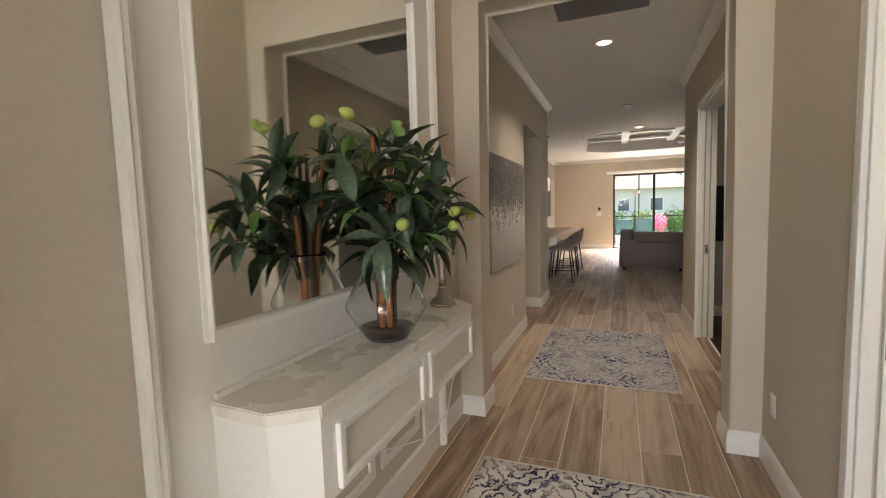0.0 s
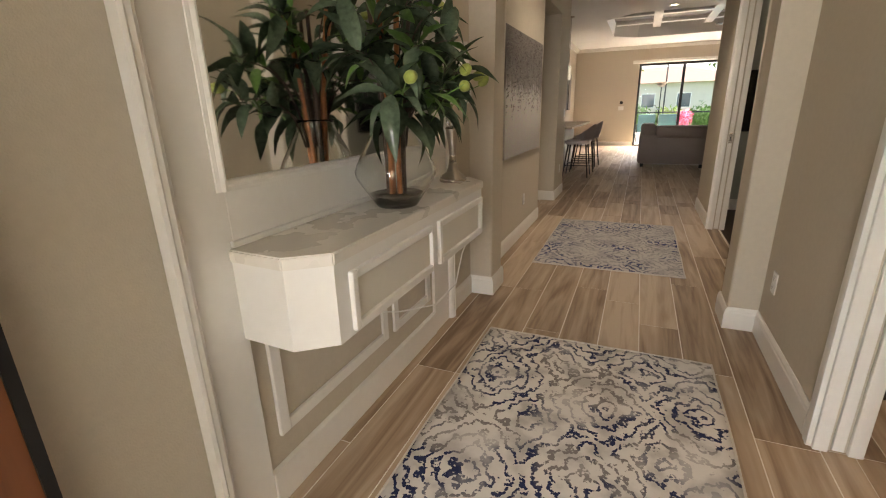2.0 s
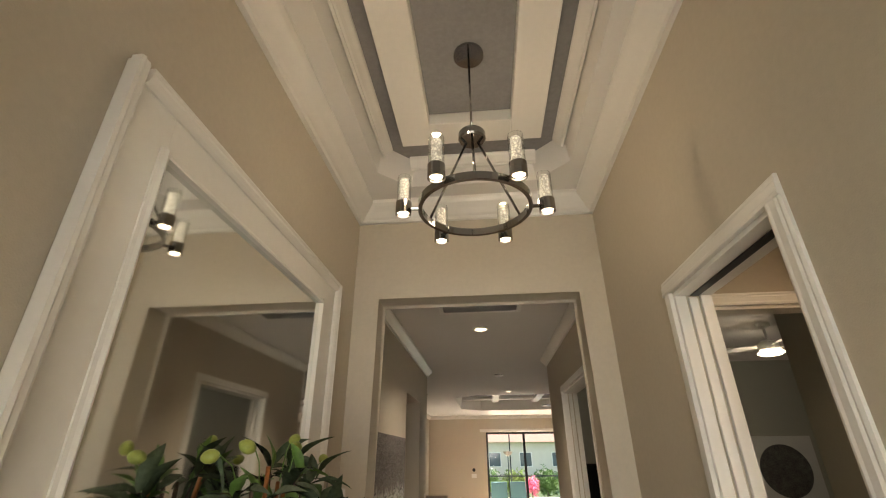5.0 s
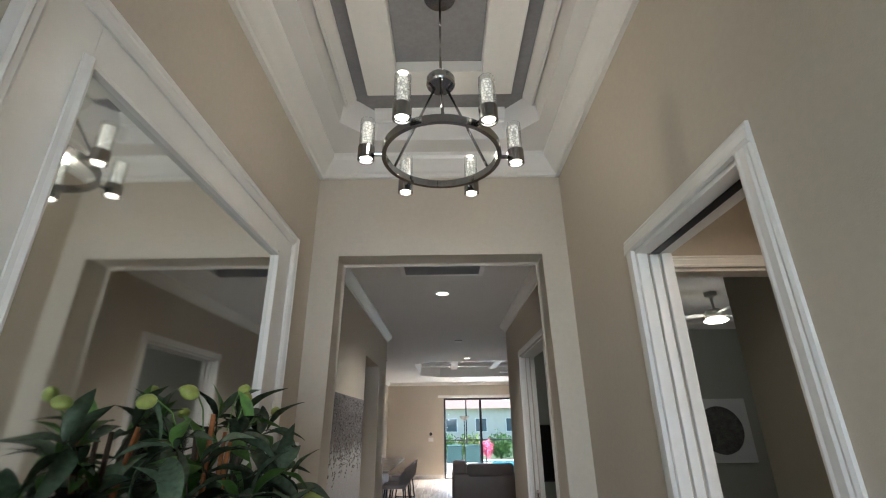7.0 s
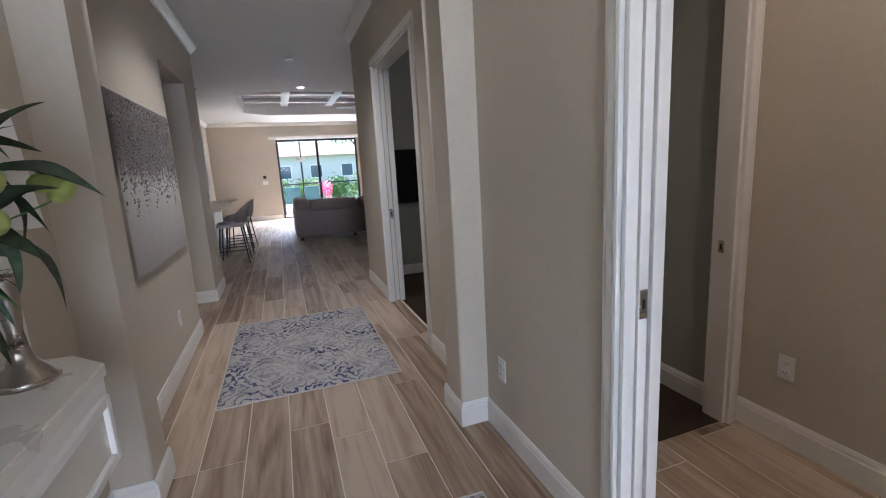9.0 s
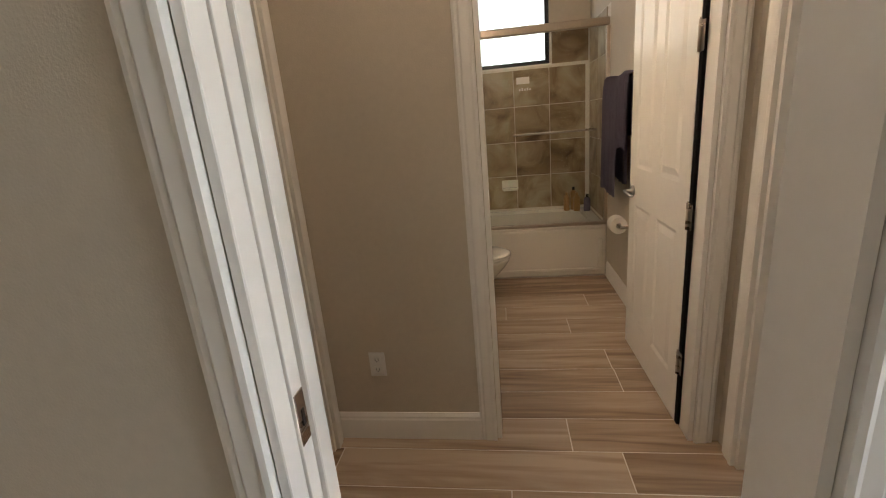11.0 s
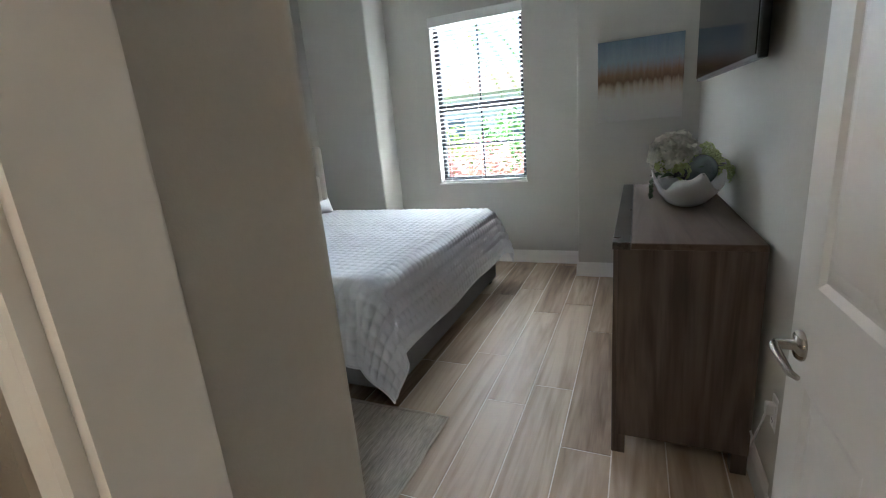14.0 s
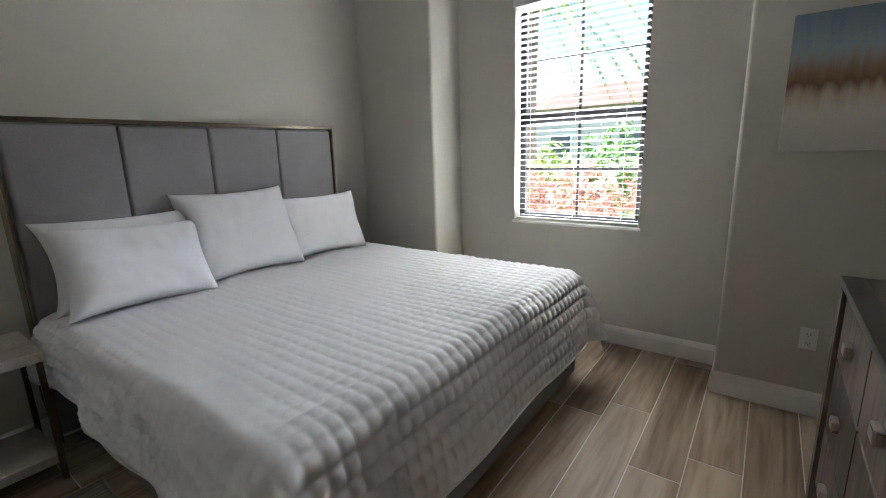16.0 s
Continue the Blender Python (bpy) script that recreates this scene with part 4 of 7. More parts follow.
cord = [(-0.66, 2.52, 0.648), (-0.69, 2.50, 0.56), (-0.67, 2.36, 0.45), (-0.71, 2.20, 0.40), (-0.80, 2.02, 0.43), (-0.89, 1.89, 0.47), (-0.918, 1.86, 0.50)]
part("cord", tube(bmesh.new(), cord, 0.0035, 6), PLASTIC, t, "white power cord", True)

# ---- chandelier ----
CX, CY, CZ, CR = -0.034, 2.07, 2.705, 0.245
CRYSTAL = bpy.data.materials.new("lit_bubble_glass")
CRYSTAL.use_nodes = True
nt, n, l, b = links(CRYSTAL)
vor, rp, geo = n.new("ShaderNodeTexVoronoi"), n.new("ShaderNodeValToRGB"), n.new("ShaderNodeNewGeometry")
vor.inputs["Scale"].default_value = 75
vor.feature = "DISTANCE_TO_EDGE"
l.new(geo.outputs["Position"], vor.inputs["Vector"])
rp.color_ramp.elements[0].position, rp.color_ramp.elements[0].color = 0.09, (0.10, 0.085, 0.065, 1)
rp.color_ramp.elements[1].position, rp.color_ramp.elements[1].color = 0.20, (1.0, 0.90, 0.72, 1)
l.new(vor.outputs["Distance"], rp.inputs["Fac"])
l.new(rp.outputs["Color"], b.inputs["Emission Color"])
b.inputs["Base Color"].default_value = (0.22, 0.20, 0.17, 1)
b.inputs["Emission Strength"].default_value = 0.42
BULB = glow("lamp_bulb", (1.0, 0.86, 0.66), 3.6)
t = thing("chandelier", "dark chrome ring chandelier with six lit bubble-glass lamps", "chandelier")
part("canopy", lathe(bmesh.new(), [(0, 0.0), (0.075, 0.0), (0.080, -0.006), (0.080, -0.022), (0.0, -0.026)], (CX, CY, 3.66), 32), CHROME, t, smooth=False)
part("rod", tube(bmesh.new(), [(CX, CY, 3.64), (CX, CY, 3.10)], 0.006, 10), CHROME, t, smooth=True)
part("hub", lathe(bmesh.new(), [(0, 0.035), (0.062, 0.035), (0.066, 0.028), (0.066, -0.002), (0.060, -0.010), (0, -0.010)], (CX, CY, 3.085), 32), CHROME, t)
prof = [(CR - 0.009, -0.017), (CR + 0.009, -0.017), (CR + 0.009, 0.017), (CR - 0.009, 0.017), (CR - 0.009, -0.017)]
part("ring", lathe(bmesh.new(), prof, (CX, CY, CZ), 64), CHROME, t)
for k in range(3):
    a = 2 * math.pi * k / 3 + 0.55
    c, s = math.cos(a), math.sin(a)
    part("arm", tube(bmesh.new(), [(CX + 0.03 * c, CY + 0.03 * s, 3.08), (CX + CR * c, CY + CR * s, CZ + 0.02)], 0.006, 8), CHROME, t, smooth=True)
for k in range(6):
    a = 2 * math.pi * k / 6 + 0.06
    c, s = math.cos(a), math.sin(a)
    x, y = CX + (CR + 0.075) * c, CY + (CR + 0.075) * s
    cup = part("lamp_cup", lathe(bmesh.new(), [(0.030, -0.03), (0.036, -0.03), (0.036, 0.030), (0.0, 0.032), (0.0, -0.02), (0.030, -0.02), (0.030, -0.03)], (x, y, CZ), 24), CHROME, t)
    part("bracket", tube(bmesh.new(), [(CX + CR * c, CY + CR * s, CZ), (x, y, CZ)], 0.009, 8), CHROME, cup)
    part("crystal_tube", lathe(bmesh.new(), [(0, 0.034), (0.021, 0.034), (0.021, 0.150), (0.017, 0.156), (0, 0.156)], (x, y, CZ), 20), CRYSTAL, cup, "glowing bubble crystal cylinder")
    part("glass_sleeve", lathe(bmesh.new(), [(0.032, 0.03), (0.032, 0.168), (0.030, 0.168), (0.030, 0.03), (0.032, 0.03)], (x, y, CZ), 24), VASE, cup, "clear glass sleeve").visible_shadow = False
    part("bulb", lathe(bmesh.new(), [(0, -0.026), (0.020, -0.026), (0.026, -0.021), (0, -0.0205)], (x, y, CZ), 20), BULB, cup, "lit downlight lens")

# ---- corridor ----
t = thing("wall_painting", "silver-grey textured canvas painting with glittering drips", "painting")
CANVAS1 = ramp_mat("silver_canvas", [(0.0, (0.36, 0.34, 0.32)), (0.35, (0.46, 0.44, 0.42)), (0.50, (0.52, 0.50, 0.48)), (0.60, (0.17, 0.145, 0.13)), (0.80, (0.10, 0.085, 0.075)), (1.0, (0.18, 0.16, 0.15))],
                   0.75, 2, 0.16, (1, 30, 2.2), 0.35, 0.9)
part("canvas", box(-0.944, -0.905, 4.06, 5.47, 0.86, 1.885, bevel=0.004), CANVAS1, t)
part("stretcher", box(-0.9445, -0.930, 4.064, 5.466, 0.864, 1.881), mat("canvas_edge", (0.30, 0.28, 0.26), 0.8), t)

# glass and stone chips set thickly into the upper half, thinning out in drips
CHIP = mat("glitter_chips", (0.17, 0.15, 0.14), 0.28, metal=0.35, var=0.85, scale=70, fine=260)
cr = random.Random(17)
verts, faces = [], []
while len(verts) < 8 * 1900:
    y, z = cr.uniform(4.08, 5.45), cr.uniform(1.05, 1.875)
    drip = 1.36 + 0.16 * noise.noise((y * 9, 3, 0)) + 0.08 * noise.noise((y * 31, 7, 0))
    if cr.random() > min(1, max(0.0, (z - drip + 0.12) / 0.22)):
        continue
    w, h, d, a = cr.uniform(0.003, 0.010), cr.uniform(0.003, 0.011), cr.uniform(0.002, 0.007), cr.uniform(0, 3.1)
    n0 = len(verts)
    for x, k in ((-0.906, 1.0), (-0.905 + d, 0.6)):
        for i in range(4):
            b = a + i * math.pi / 2
            verts.append((x, y + k * w * math.cos(b), z + k * h * math.sin(b)))
    faces += [(n0 + 4, n0 + 5, n0 + 6, n0 + 7)] + [(n0 + i, n0 + (i + 1) % 4, n0 + 4 + (i + 1) % 4, n0 + 4 + i) for i in range(4)]
me = bpy.data.meshes.new("glitter_chips")
me.from_pydata(verts, [], faces)
me.materials.append(CHIP)
ob = new("glitter_chips", me)
ob.parent = t
tagged(ob, "glittering dark stone chips on the canvas", kind="stuff")

t = thing("air_return", "grey ceiling air return grille with white frame", "air vent")
part("backing", box(-0.385, 0.295, 3.97, 4.41, 2.944, 2.949), mat("vent_shadow", (0.24, 0.24, 0.24), 0.8), t)
for b in ((-0.425, -0.385, 3.93, 4.45), (0.295, 0.335, 3.93, 4.45), (-0.385, 0.295, 3.93, 3.97), (-0.385, 0.295, 4.41, 4.45)):
    part("frame", box(*b, 2.934, 2.9495, bevel=0.003), TRIM, t)
SLAT = mesh("slat", bx(bmesh.new(), -0.34, 0.34, -0.007, 0.007, -0.0012, 0.0012), mat("vent_slat", (0.42, 0.41, 0.40), 0.5))
for k in range(21):
    ob = new("slat", SLAT)
    ob.parent = t
    ob.matrix_basis = pose(-0.045, 3.985 + k * 0.0205, 2.939, 35)


def can_light(x, y, z, lit=True):
    t = thing("recessed_light", "lit round recessed ceiling light with a white trim ring", "ceiling light", "recessed lights")
    part("trim_ring", lathe(bmesh.new(), [(0.062, 0.0), (0.085, 0.0), (0.086, -0.006), (0.064, -0.010), (0.062, 0.0)], (x, y, z), 32), PLASTIC, t, smooth=True)
    part("lens", lathe(bmesh.new(), [(0, -0.002), (0.062, -0.002), (0.062, -0.004), (0, -0.005)], (x, y, z), 32), BULB, t, "glowing lens")
    return t


can_light(-0.05, 5.08, 2.949)
can_light(0.45, 10.2, 2.949)
can_light(1.48, 1.95, 2.929)
lamp = new("vestibule_downlight", bpy.data.lights.new("vestibule_downlight", "SPOT"))
lamp.data.energy, lamp.data.color, lamp.data.spot_size, lamp.data.spot_blend, lamp.data.shadow_soft_size = 14, (1.0, 0.76, 0.53), radians(150), 0.9, 0.06
lamp.matrix_world = look((1.48, 1.95, 2.91), (1.48, 1.9501, 0))
lamp = new("hall_downlight", bpy.data.lights.new("hall_downlight", "SPOT"))
lamp.data.energy, lamp.data.color, lamp.data.spot_size, lamp.data.spot_blend, lamp.data.shadow_soft_size = 36, (1.0, 0.88, 0.72), radians(125), 0.8, 0.06
lamp.matrix_world = look((-0.05, 5.08, 2.93), (-0.05, 5.0801, 0))

t = thing("smoke_detector", "white smoke detector on the hall ceiling", "smoke detector")
part("body", lathe(bmesh.new(), [(0, 0), (0.068, 0), (0.068, -0.022), (0.058, -0.036), (0, -0.038)], (0.2, 8.0, 2.949), 28), PLASTIC, t)
part("vent_ring", lathe(bmesh.new(), [(0.069, -0.010), (0.0695, -0.010), (0.0695, -0.016), (0.069, -0.016)], (0.2, 8.0, 2.949), 28), BLACK, t)


def pocket_door(name, x0, x1, y0, y1, z1, pull, label):
    t = thing(name, label, "door")
    part("leaf", box(x0, x1, y0, y1, 0.012, z1, bevel=0.002), TRIM, t)
    px0, px1, py0, py1 = pull
    p = part("edge_pull", box(px0, px1, py0, py1, 0.885, 0.980, bevel=0.001), NICKEL, t, "brushed nickel edge pull")
    cx, cy = (px0 + px1) / 2, (py0 + py1) / 2
    part("keyhole", box(cx - 0.004, cx + 0.004, cy - 0.0035, cy + 0.0035, 0.918, 0.948), BLACK, p)
    return t


pocket_door("pocket_door", 0.877, 0.913, 2.283, 2.299, 2.32, (0.880, 0.910, 2.2815, 2.284), "white pocket door slid back into the wall with a nickel pull")
pocket_door("pocket_door", 0.907, 0.943, 5.704, 5.719, 2.34, (0.910, 0.940, 5.7025, 5.705), "white pocket door of the den slid into the wall")
pocket_door("pocket_door", 0.907, 0.943, 4.401, 4.416, 2.34, (0.910, 0.940, 4.4155, 4.418), "white pocket door of the den slid into the wall")
pocket_door("pocket_door", 1.073, 1.089, 2.777, 2.813, 2.32, (1.0885, 1.091, 2.780, 2.810), "white pocket door of the den entry slid back")


def strike(at, axis):
    x, y, z = at
    t = thing("strike_plate", "small nickel strike plate on a white door jamb", "strike plate", "strike plates")
    if axis == "x":
        part("plate", box(x - 0.0025, x, y - 0.014, y + 0.014, z - 0.030, z + 0.030, bevel=0.0008, seg=1), NICKEL, t)
        part("slot", box(x - 0.0030, x - 0.0024, y - 0.006, y + 0.006, z - 0.013, z + 0.013), BLACK, t)
    return t


strike((1.835, 2.765, 0.932), "x")
strike((1.825, 1.035, 0.934), "x")

# ---- den, seen through its two doorways ----
t = thing("wall_television", "black flat television on the den wall", "television")
part("screen", box(1.02, 2.25, 6.745, 6.752, 0.955, 1.60), SCREEN, t)
part("housing", box(1.005, 2.265, 6.752, 6.795, 0.940, 1.612, bevel=0.006), BLACK, t)
part("bracket", box(1.5, 1.8, 6.790, 6.799, 1.15, 1.4), BLACK, t)
t = thing("den_artwork", "square white canvas with a dark textured disc", "artwork")
part("canvas", box(3.19, 3.98, 6.765, 6.799, 1.13, 1.91, bevel=0.004), mat("art_canvas", (0.66, 0.68, 0.66), 0.8, var=0.05, bump=0.4), t)
part("disc", lathe(bmesh.new(), [(0, -0.004), (0.29, -0.004), (0.295, 0.0), (0.295, 0.01), (0, 0.01)], (3.585, 6.758, 1.52), 48, "y"), mat("dark_disc", (0.10, 0.10, 0.095), 0.5, var=0.7, scale=18, fine=70, bump=1.0, bump_scale=60), t, "dark mottled disc")


def fan(name, at, drop, blades, col, lit):
    x, y, z = at
    t = thing(name, "white ceiling fan with a lit round light at rest" if lit else "dark ceiling fan at rest below the tray ceiling", "ceiling fan")
    part("rod", tube(bmesh.new(), [(x, y, z), (x, y, z + drop)], 0.014, 10), col, t)
    part("canopy", lathe(bmesh.new(), [(0, 0), (0.065, 0), (0.06, -0.04), (0.02, -0.06), (0, -0.06)], (x, y, z + drop), 24), col, t)
    part("motor", lathe(bmesh.new(), [(0, 0.04), (0.07, 0.04), (0.10, 0.01), (0.10, -0.05), (0.08, -0.07), (0, -0.07)], (x, y, z), 28), col, t)
    part("light", lathe(bmesh.new(), [(0, -0.072), (0.115, -0.072), (0.12, -0.085), (0.09, -0.10), (0, -0.104)], (x, y, z), 28), BULB if lit else col, t)
    for k in range(blades):
        bm = bmesh.new()
        pts = [(0.10, 0.03), (0.25, 0.06), (0.62, 0.065), (0.66, 0.03), (0.66, -0.03), (0.62, -0.05), (0.25, -0.05), (0.10, -0.03)]
        prism(bm, pts, (0, 0, 0), (1, 0, 0), (0, 1, 0), (0, 0, 1), 0.008)
        bl = part("blade", bm, col, t)
        bl.matrix_basis = pose(x, y, z - 0.01, 12, 0, k * 360 / blades + 25)
    return t


fan("ceiling_fan", (2.9, 5.2, 2.72), 0.228, 3, PLASTIC, True)

# ---- doors with panels ----
def panel_door(name, label, w, h, m, hinge_z, handle_side=1, face=1):
    """A moulded panel door, hinged at the local origin, its leaf along +x and its thickness along y."""
    t = thing(name, label, "door", m=m)
    th = 0.035
    part("leaf", box(0, w, 0.006, th - 0.006, 0.012, h), TRIM, t)
    cols = ((0.10, w / 2 - 0.045), (w / 2 + 0.045, w - 0.10))
    rows = ((0.20, 0.86), (1.06, h - 0.13))
    for y0, y1 in ((0, 0.006), (th - 0.006, th)):
        for x0, x1, z0, z1 in ((0, 0.10, 0.012, h), (w - 0.10, w, 0.012, h), (w / 2 - 0.045, w / 2 + 0.045, 0.20, h - 0.13),
                               (0.10, w - 0.10, 0.012, 0.20), (0.10, w - 0.10, h - 0.13, h), (0.10, w / 2 - 0.045, 0.86, 1.06), (w / 2 + 0.045, w - 0.10, 0.86, 1.06)):
            part("rail" if x1 - x0 > z1 - z0 else "stile", box(x0, x1, y0, y1, z0, z1), TRIM, t)
        for x0, x1 in cols:
            for z0, z1 in rows:
                bm = bmesh.new()
                d = -1 if y0 == 0 else 1
                yb = 0.006 if y0 == 0 else th - 0.006
                a = [bm.verts.new((x, yb, z)) for x, z in ((x0 + 0.022, z0 + 0.022), (x1 - 0.022, z0 + 0.022), (x1 - 0.022, z1 - 0.022), (x0 + 0.022, z1 - 0.022))]
                c = [bm.verts.new((x, yb + d * 0.006, z)) for x, z in ((x0 + 0.05, z0 + 0.05), (x1 - 0.05, z0 + 0.05), (x1 - 0.05, z1 - 0.05), (x0 + 0.05, z1 - 0.05))]
                for i in range(4):
                    bm.faces.new((a[i], a[(i + 1) % 4], c[(i + 1) % 4], c[i]))
                bm.faces.new(c)
                part("panel", bm, TRIM, t)
                mb = bmesh.new()
                for u0, u1, v0, v1, su, sv in ((x0, x1, z0, z0, 0, 1), (x0, x1, z1, z1, 0, -1), (x0, x0, z0, z1, 1, 0), (x1, x1, z0, z1, -1, 0)):
                    yo = y0 if y0 == 0 else y1
                    p = [(u0, v0), (u1, v1), (u1 + (su * 0.016 if su else -0.016), v1 + (sv * 0.016 if sv else -0.016)), (u0 + (su * 0.016 if su else 0.016), v0 + (sv * 0.016 if sv else 0.016))]
                    q = [mb.verts.new((px, yo if i < 2 else yb, pz)) for i, (px, pz) in enumerate(p)]
                    mb.faces.new(q)
                part("panel_moulding", mb, TRIM, t)
    for y, d in ((-0.001, -1), (th + 0.001, 1)):
        hd = part("handle", lathe(bmesh.new(), [(0, 0), (0.030, 0), (0.031, d * 0.004), (0.026, d * 0.010), (0.010, d * 0.012), (0.010, d * 0.045), (0, d * 0.046)], (w - 0.065, y, 0.93), 24, "y"), NICKEL, t, "brushed nickel lever handle", True)
        pts = [(w - 0.065, y + d * 0.044, 0.93), (w - 0.085, y + d * 0.050, 0.931), (w - 0.12, y + d * 0.048, 0.927), (w - 0.165, y + d * 0.046, 0.922), (w - 0.185, y + d * 0.040, 0.924)]
        part("lever", tube(bmesh.new(), pts, [0.009, 0.0095, 0.008, 0.007, 0.005], 10), NICKEL, hd, smooth=True)
    # black strip filling the hinge gap as its shadow, not a real seal
    part("gap_shadow_strip", box(-0.028, -0.001, 0.002, th - 0.002, 0.012, h), GAP_SHADOW, t, "black strip painted as the shadow in the hinge gap")
    part("latch_plate", box(w - 0.001, w + 0.0012, 0.006, 0.029, 0.90, 0.96), NICKEL, t)
    for z in hinge_z:
        hg = part("hinge", box(-0.040, 0.014, th, th + 0.002, z - 0.050, z + 0.050, bevel=0.0008, seg=1), NICKEL, t, "worn nickel butt hinge")
        part("barrel", tube(bmesh.new(), [(-0.013, th + 0.006, z - 0.052), (-0.013, th + 0.006, z + 0.052)], 0.0065, 10), NICKEL, hg, smooth=True)
        part("pin", tube(bmesh.new(), [(-0.013, th + 0.006, z + 0.052), (-0.013, th + 0.006, z + 0.060)], 0.004, 8), NICKEL, hg)
    return t


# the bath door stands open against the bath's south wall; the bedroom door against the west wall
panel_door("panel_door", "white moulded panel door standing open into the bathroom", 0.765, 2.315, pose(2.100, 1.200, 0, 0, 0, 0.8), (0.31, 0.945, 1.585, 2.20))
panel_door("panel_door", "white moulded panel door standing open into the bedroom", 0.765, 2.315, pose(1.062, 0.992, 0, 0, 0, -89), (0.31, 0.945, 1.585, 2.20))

# ---- bathroom ----
t = thing("bathtub", "cream-white alcove bathtub with a panelled apron", "bathtub")
bm = bmesh.new()
bx(bm, 4.02, 4.79, 1.105, 2.655, 0.0, 0.42, 0.02, 3)
tub = part("apron", bm, TUB, t)
# basin: a ring of walls over the block
bm = bmesh.new()
def ring_pts(x0, x1, y0, y1, r, z, n=6):
    out = []
    for cx, cy, a0 in ((x1 - r, y1 - r, 0), (x0 + r, y1 - r, 90), (x0 + r, y0 + r, 180), (x1 - r, y0 + r, 270)):
        for k in range(n + 1):
            a = radians(a0 + 90 * k / n)
            out.append(bm.verts.new((cx + r * math.cos(a), cy + r * math.sin(a), z)))
    return out
rings = [ring_pts(4.02, 4.788, 1.107, 2.653, 0.02, 0.42), ring_pts(4.02, 4.788, 1.107, 2.653, 0.02, 0.435), ring_pts(4.035, 4.775, 1.12, 2.64, 0.03, 0.445), ring_pts(4.10, 4.74, 1.20, 2.56, 0.12, 0.444), ring_pts(4.115, 4.725, 1.215, 2.545, 0.12, 0.4215)]
for a, b in zip(rings, rings[1:]):
    for k in range(len(a)):
        bm.faces.new((a[k], a[(k + 1) % len(a)], b[(k + 1) % len(a)], b[k]))
bm.faces.new(rings[-1])
part("rim", bm, TUB, t)
part("apron_rib", box(4.006, 4.022, 1.14, 2.62, 0.045, 0.075, bevel=0.006), TUB, t)
part("apron_rib", box(4.006, 4.022, 1.14, 1.175, 0.075, 0.33, bevel=0.006), TUB, t)

t = thing("shower_door", "sliding glass bath enclosure with brushed metal rails", "shower door")
RAIL = mat("satin_rail", (0.50, 0.43, 0.36), 0.35, 1.0, var=0.06)
part("top_rail", box(4.015, 4.065, 1.105, 2.655, 1.950, 2.010, bevel=0.012, seg=3), RAIL, t)
part("bottom_rail", box(4.020, 4.060, 1.105, 2.655, 0.446, 0.470, bevel=0.004), RAIL, t)
part("wall_jamb", box(4.022, 4.058, 1.102, 1.128, 0.470, 1.950, bevel=0.003), RAIL, t)
CLEAR = glass("shower_glass", (0.96, 1.0, 0.98), 0.0, 1.12)
for x, y0, y1 in ((4.030, 1.13, 1.90), (4.048, 1.86, 2.65)):
    p = part("glass_panel", box(x - 0.003, x + 0.003, y0, y1, 0.472, 1.955), CLEAR, t, "clear sliding glass panel")
    p.visible_shadow = False
bar = part("towel_handle", tube(bmesh.new(), [(3.985, 1.20, 1.218), (3.985, 1.84, 1.218)], 0.009, 10), NICKEL, t, "horizontal nickel handle bar", True)
for y in (1.23, 1.81):
    part("handle_post", tube(bmesh.new(), [(3.985, y, 1.218), (4.028, y, 1.218)], 0.007, 8), NICKEL, bar)
part("sticker", box(4.0255, 4.0262, 1.70, 1.80, 1.60, 1.65), PLASTIC, t)
bm = bmesh.new()
for k in range(5):
    bx(bm, 4.0255, 4.0262, 1.69 + 0.02 * k, 1.702 + 0.02 * k, 1.55, 1.565 + 0.005 * (k % 2))
part("sticker_marks", bm, PLASTIC, t)

t = thing("soap_dish", "white ceramic soap dish on the tiled wall", "soap dish")
part("back", box(4.755, 4.788, 1.79, 1.95, 0.66, 0.76, bevel=0.008), TUB, t)
part("tray", box(4.70, 4.76, 1.80, 1.94, 0.66, 0.69, bevel=0.010, seg=3), TUB, t)
for k, (x, y, h, r, m) in enumerate(((4.66, 1.34, 0.15, 0.028, BOTTLE), (4.70, 1.27, 0.19, 0.028, BOTTLE), (4.62, 1.25, 0.15, 0.030, BOTTLE), (4.60, 1.16, 0.13, 0.030, TOWEL))):
    b = thing("pump_bottle" if k == 3 else "shampoo_bottle", "dark pump bottle on the tub rim" if k == 3 else "amber plastic bottle on the tub rim", "bottle", "bath bottles")
    part("body", lathe(bmesh.new(), [(0, 0), (r, 0), (r + 0.001, 0.01), (r, h - 0.02), (r * 0.5, h), (r * 0.4, h)], (x, y, 0.4455), 18), m, b, smooth=True)
    part("cap", lathe(bmesh.new(), [(0, h + 0.028), (r * 0.45, h + 0.028), (r * 0.45, h), (0, h)], (x, y, 0.4455), 14), BLACK if k % 2 else BOTTLE, b)

t = thing("bath_window", "frosted awning window with black frame over the tub", "window")
for b in ((1.462, 1.50, 1.802, 2.458), (2.32, 2.358, 1.802, 2.458), (1.50, 2.32, 1.802, 1.84), (1.50, 2.32, 2.42, 2.458)):
    part("window_frame", box(4.83, 4.88, *b, bevel=0.003), BLACK, t)
part("window_sill", box(4.775, 4.83, 1.44, 2.38, 1.785, 1.801, bevel=0.003), TRIM, t)
# the pane itself glows, in place of daylight coming through frosted glass
p = part("pane", box(4.850, 4.856, 1.50, 2.32, 1.84, 2.42), glow("frosted_daylight_glow", (0.92, 1.0, 0.98), 0.75), t, "frosted pane given its own glow as daylight")

t = thing("towel_bar", "brushed nickel towel bar on the bathroom wall", "towel bar")
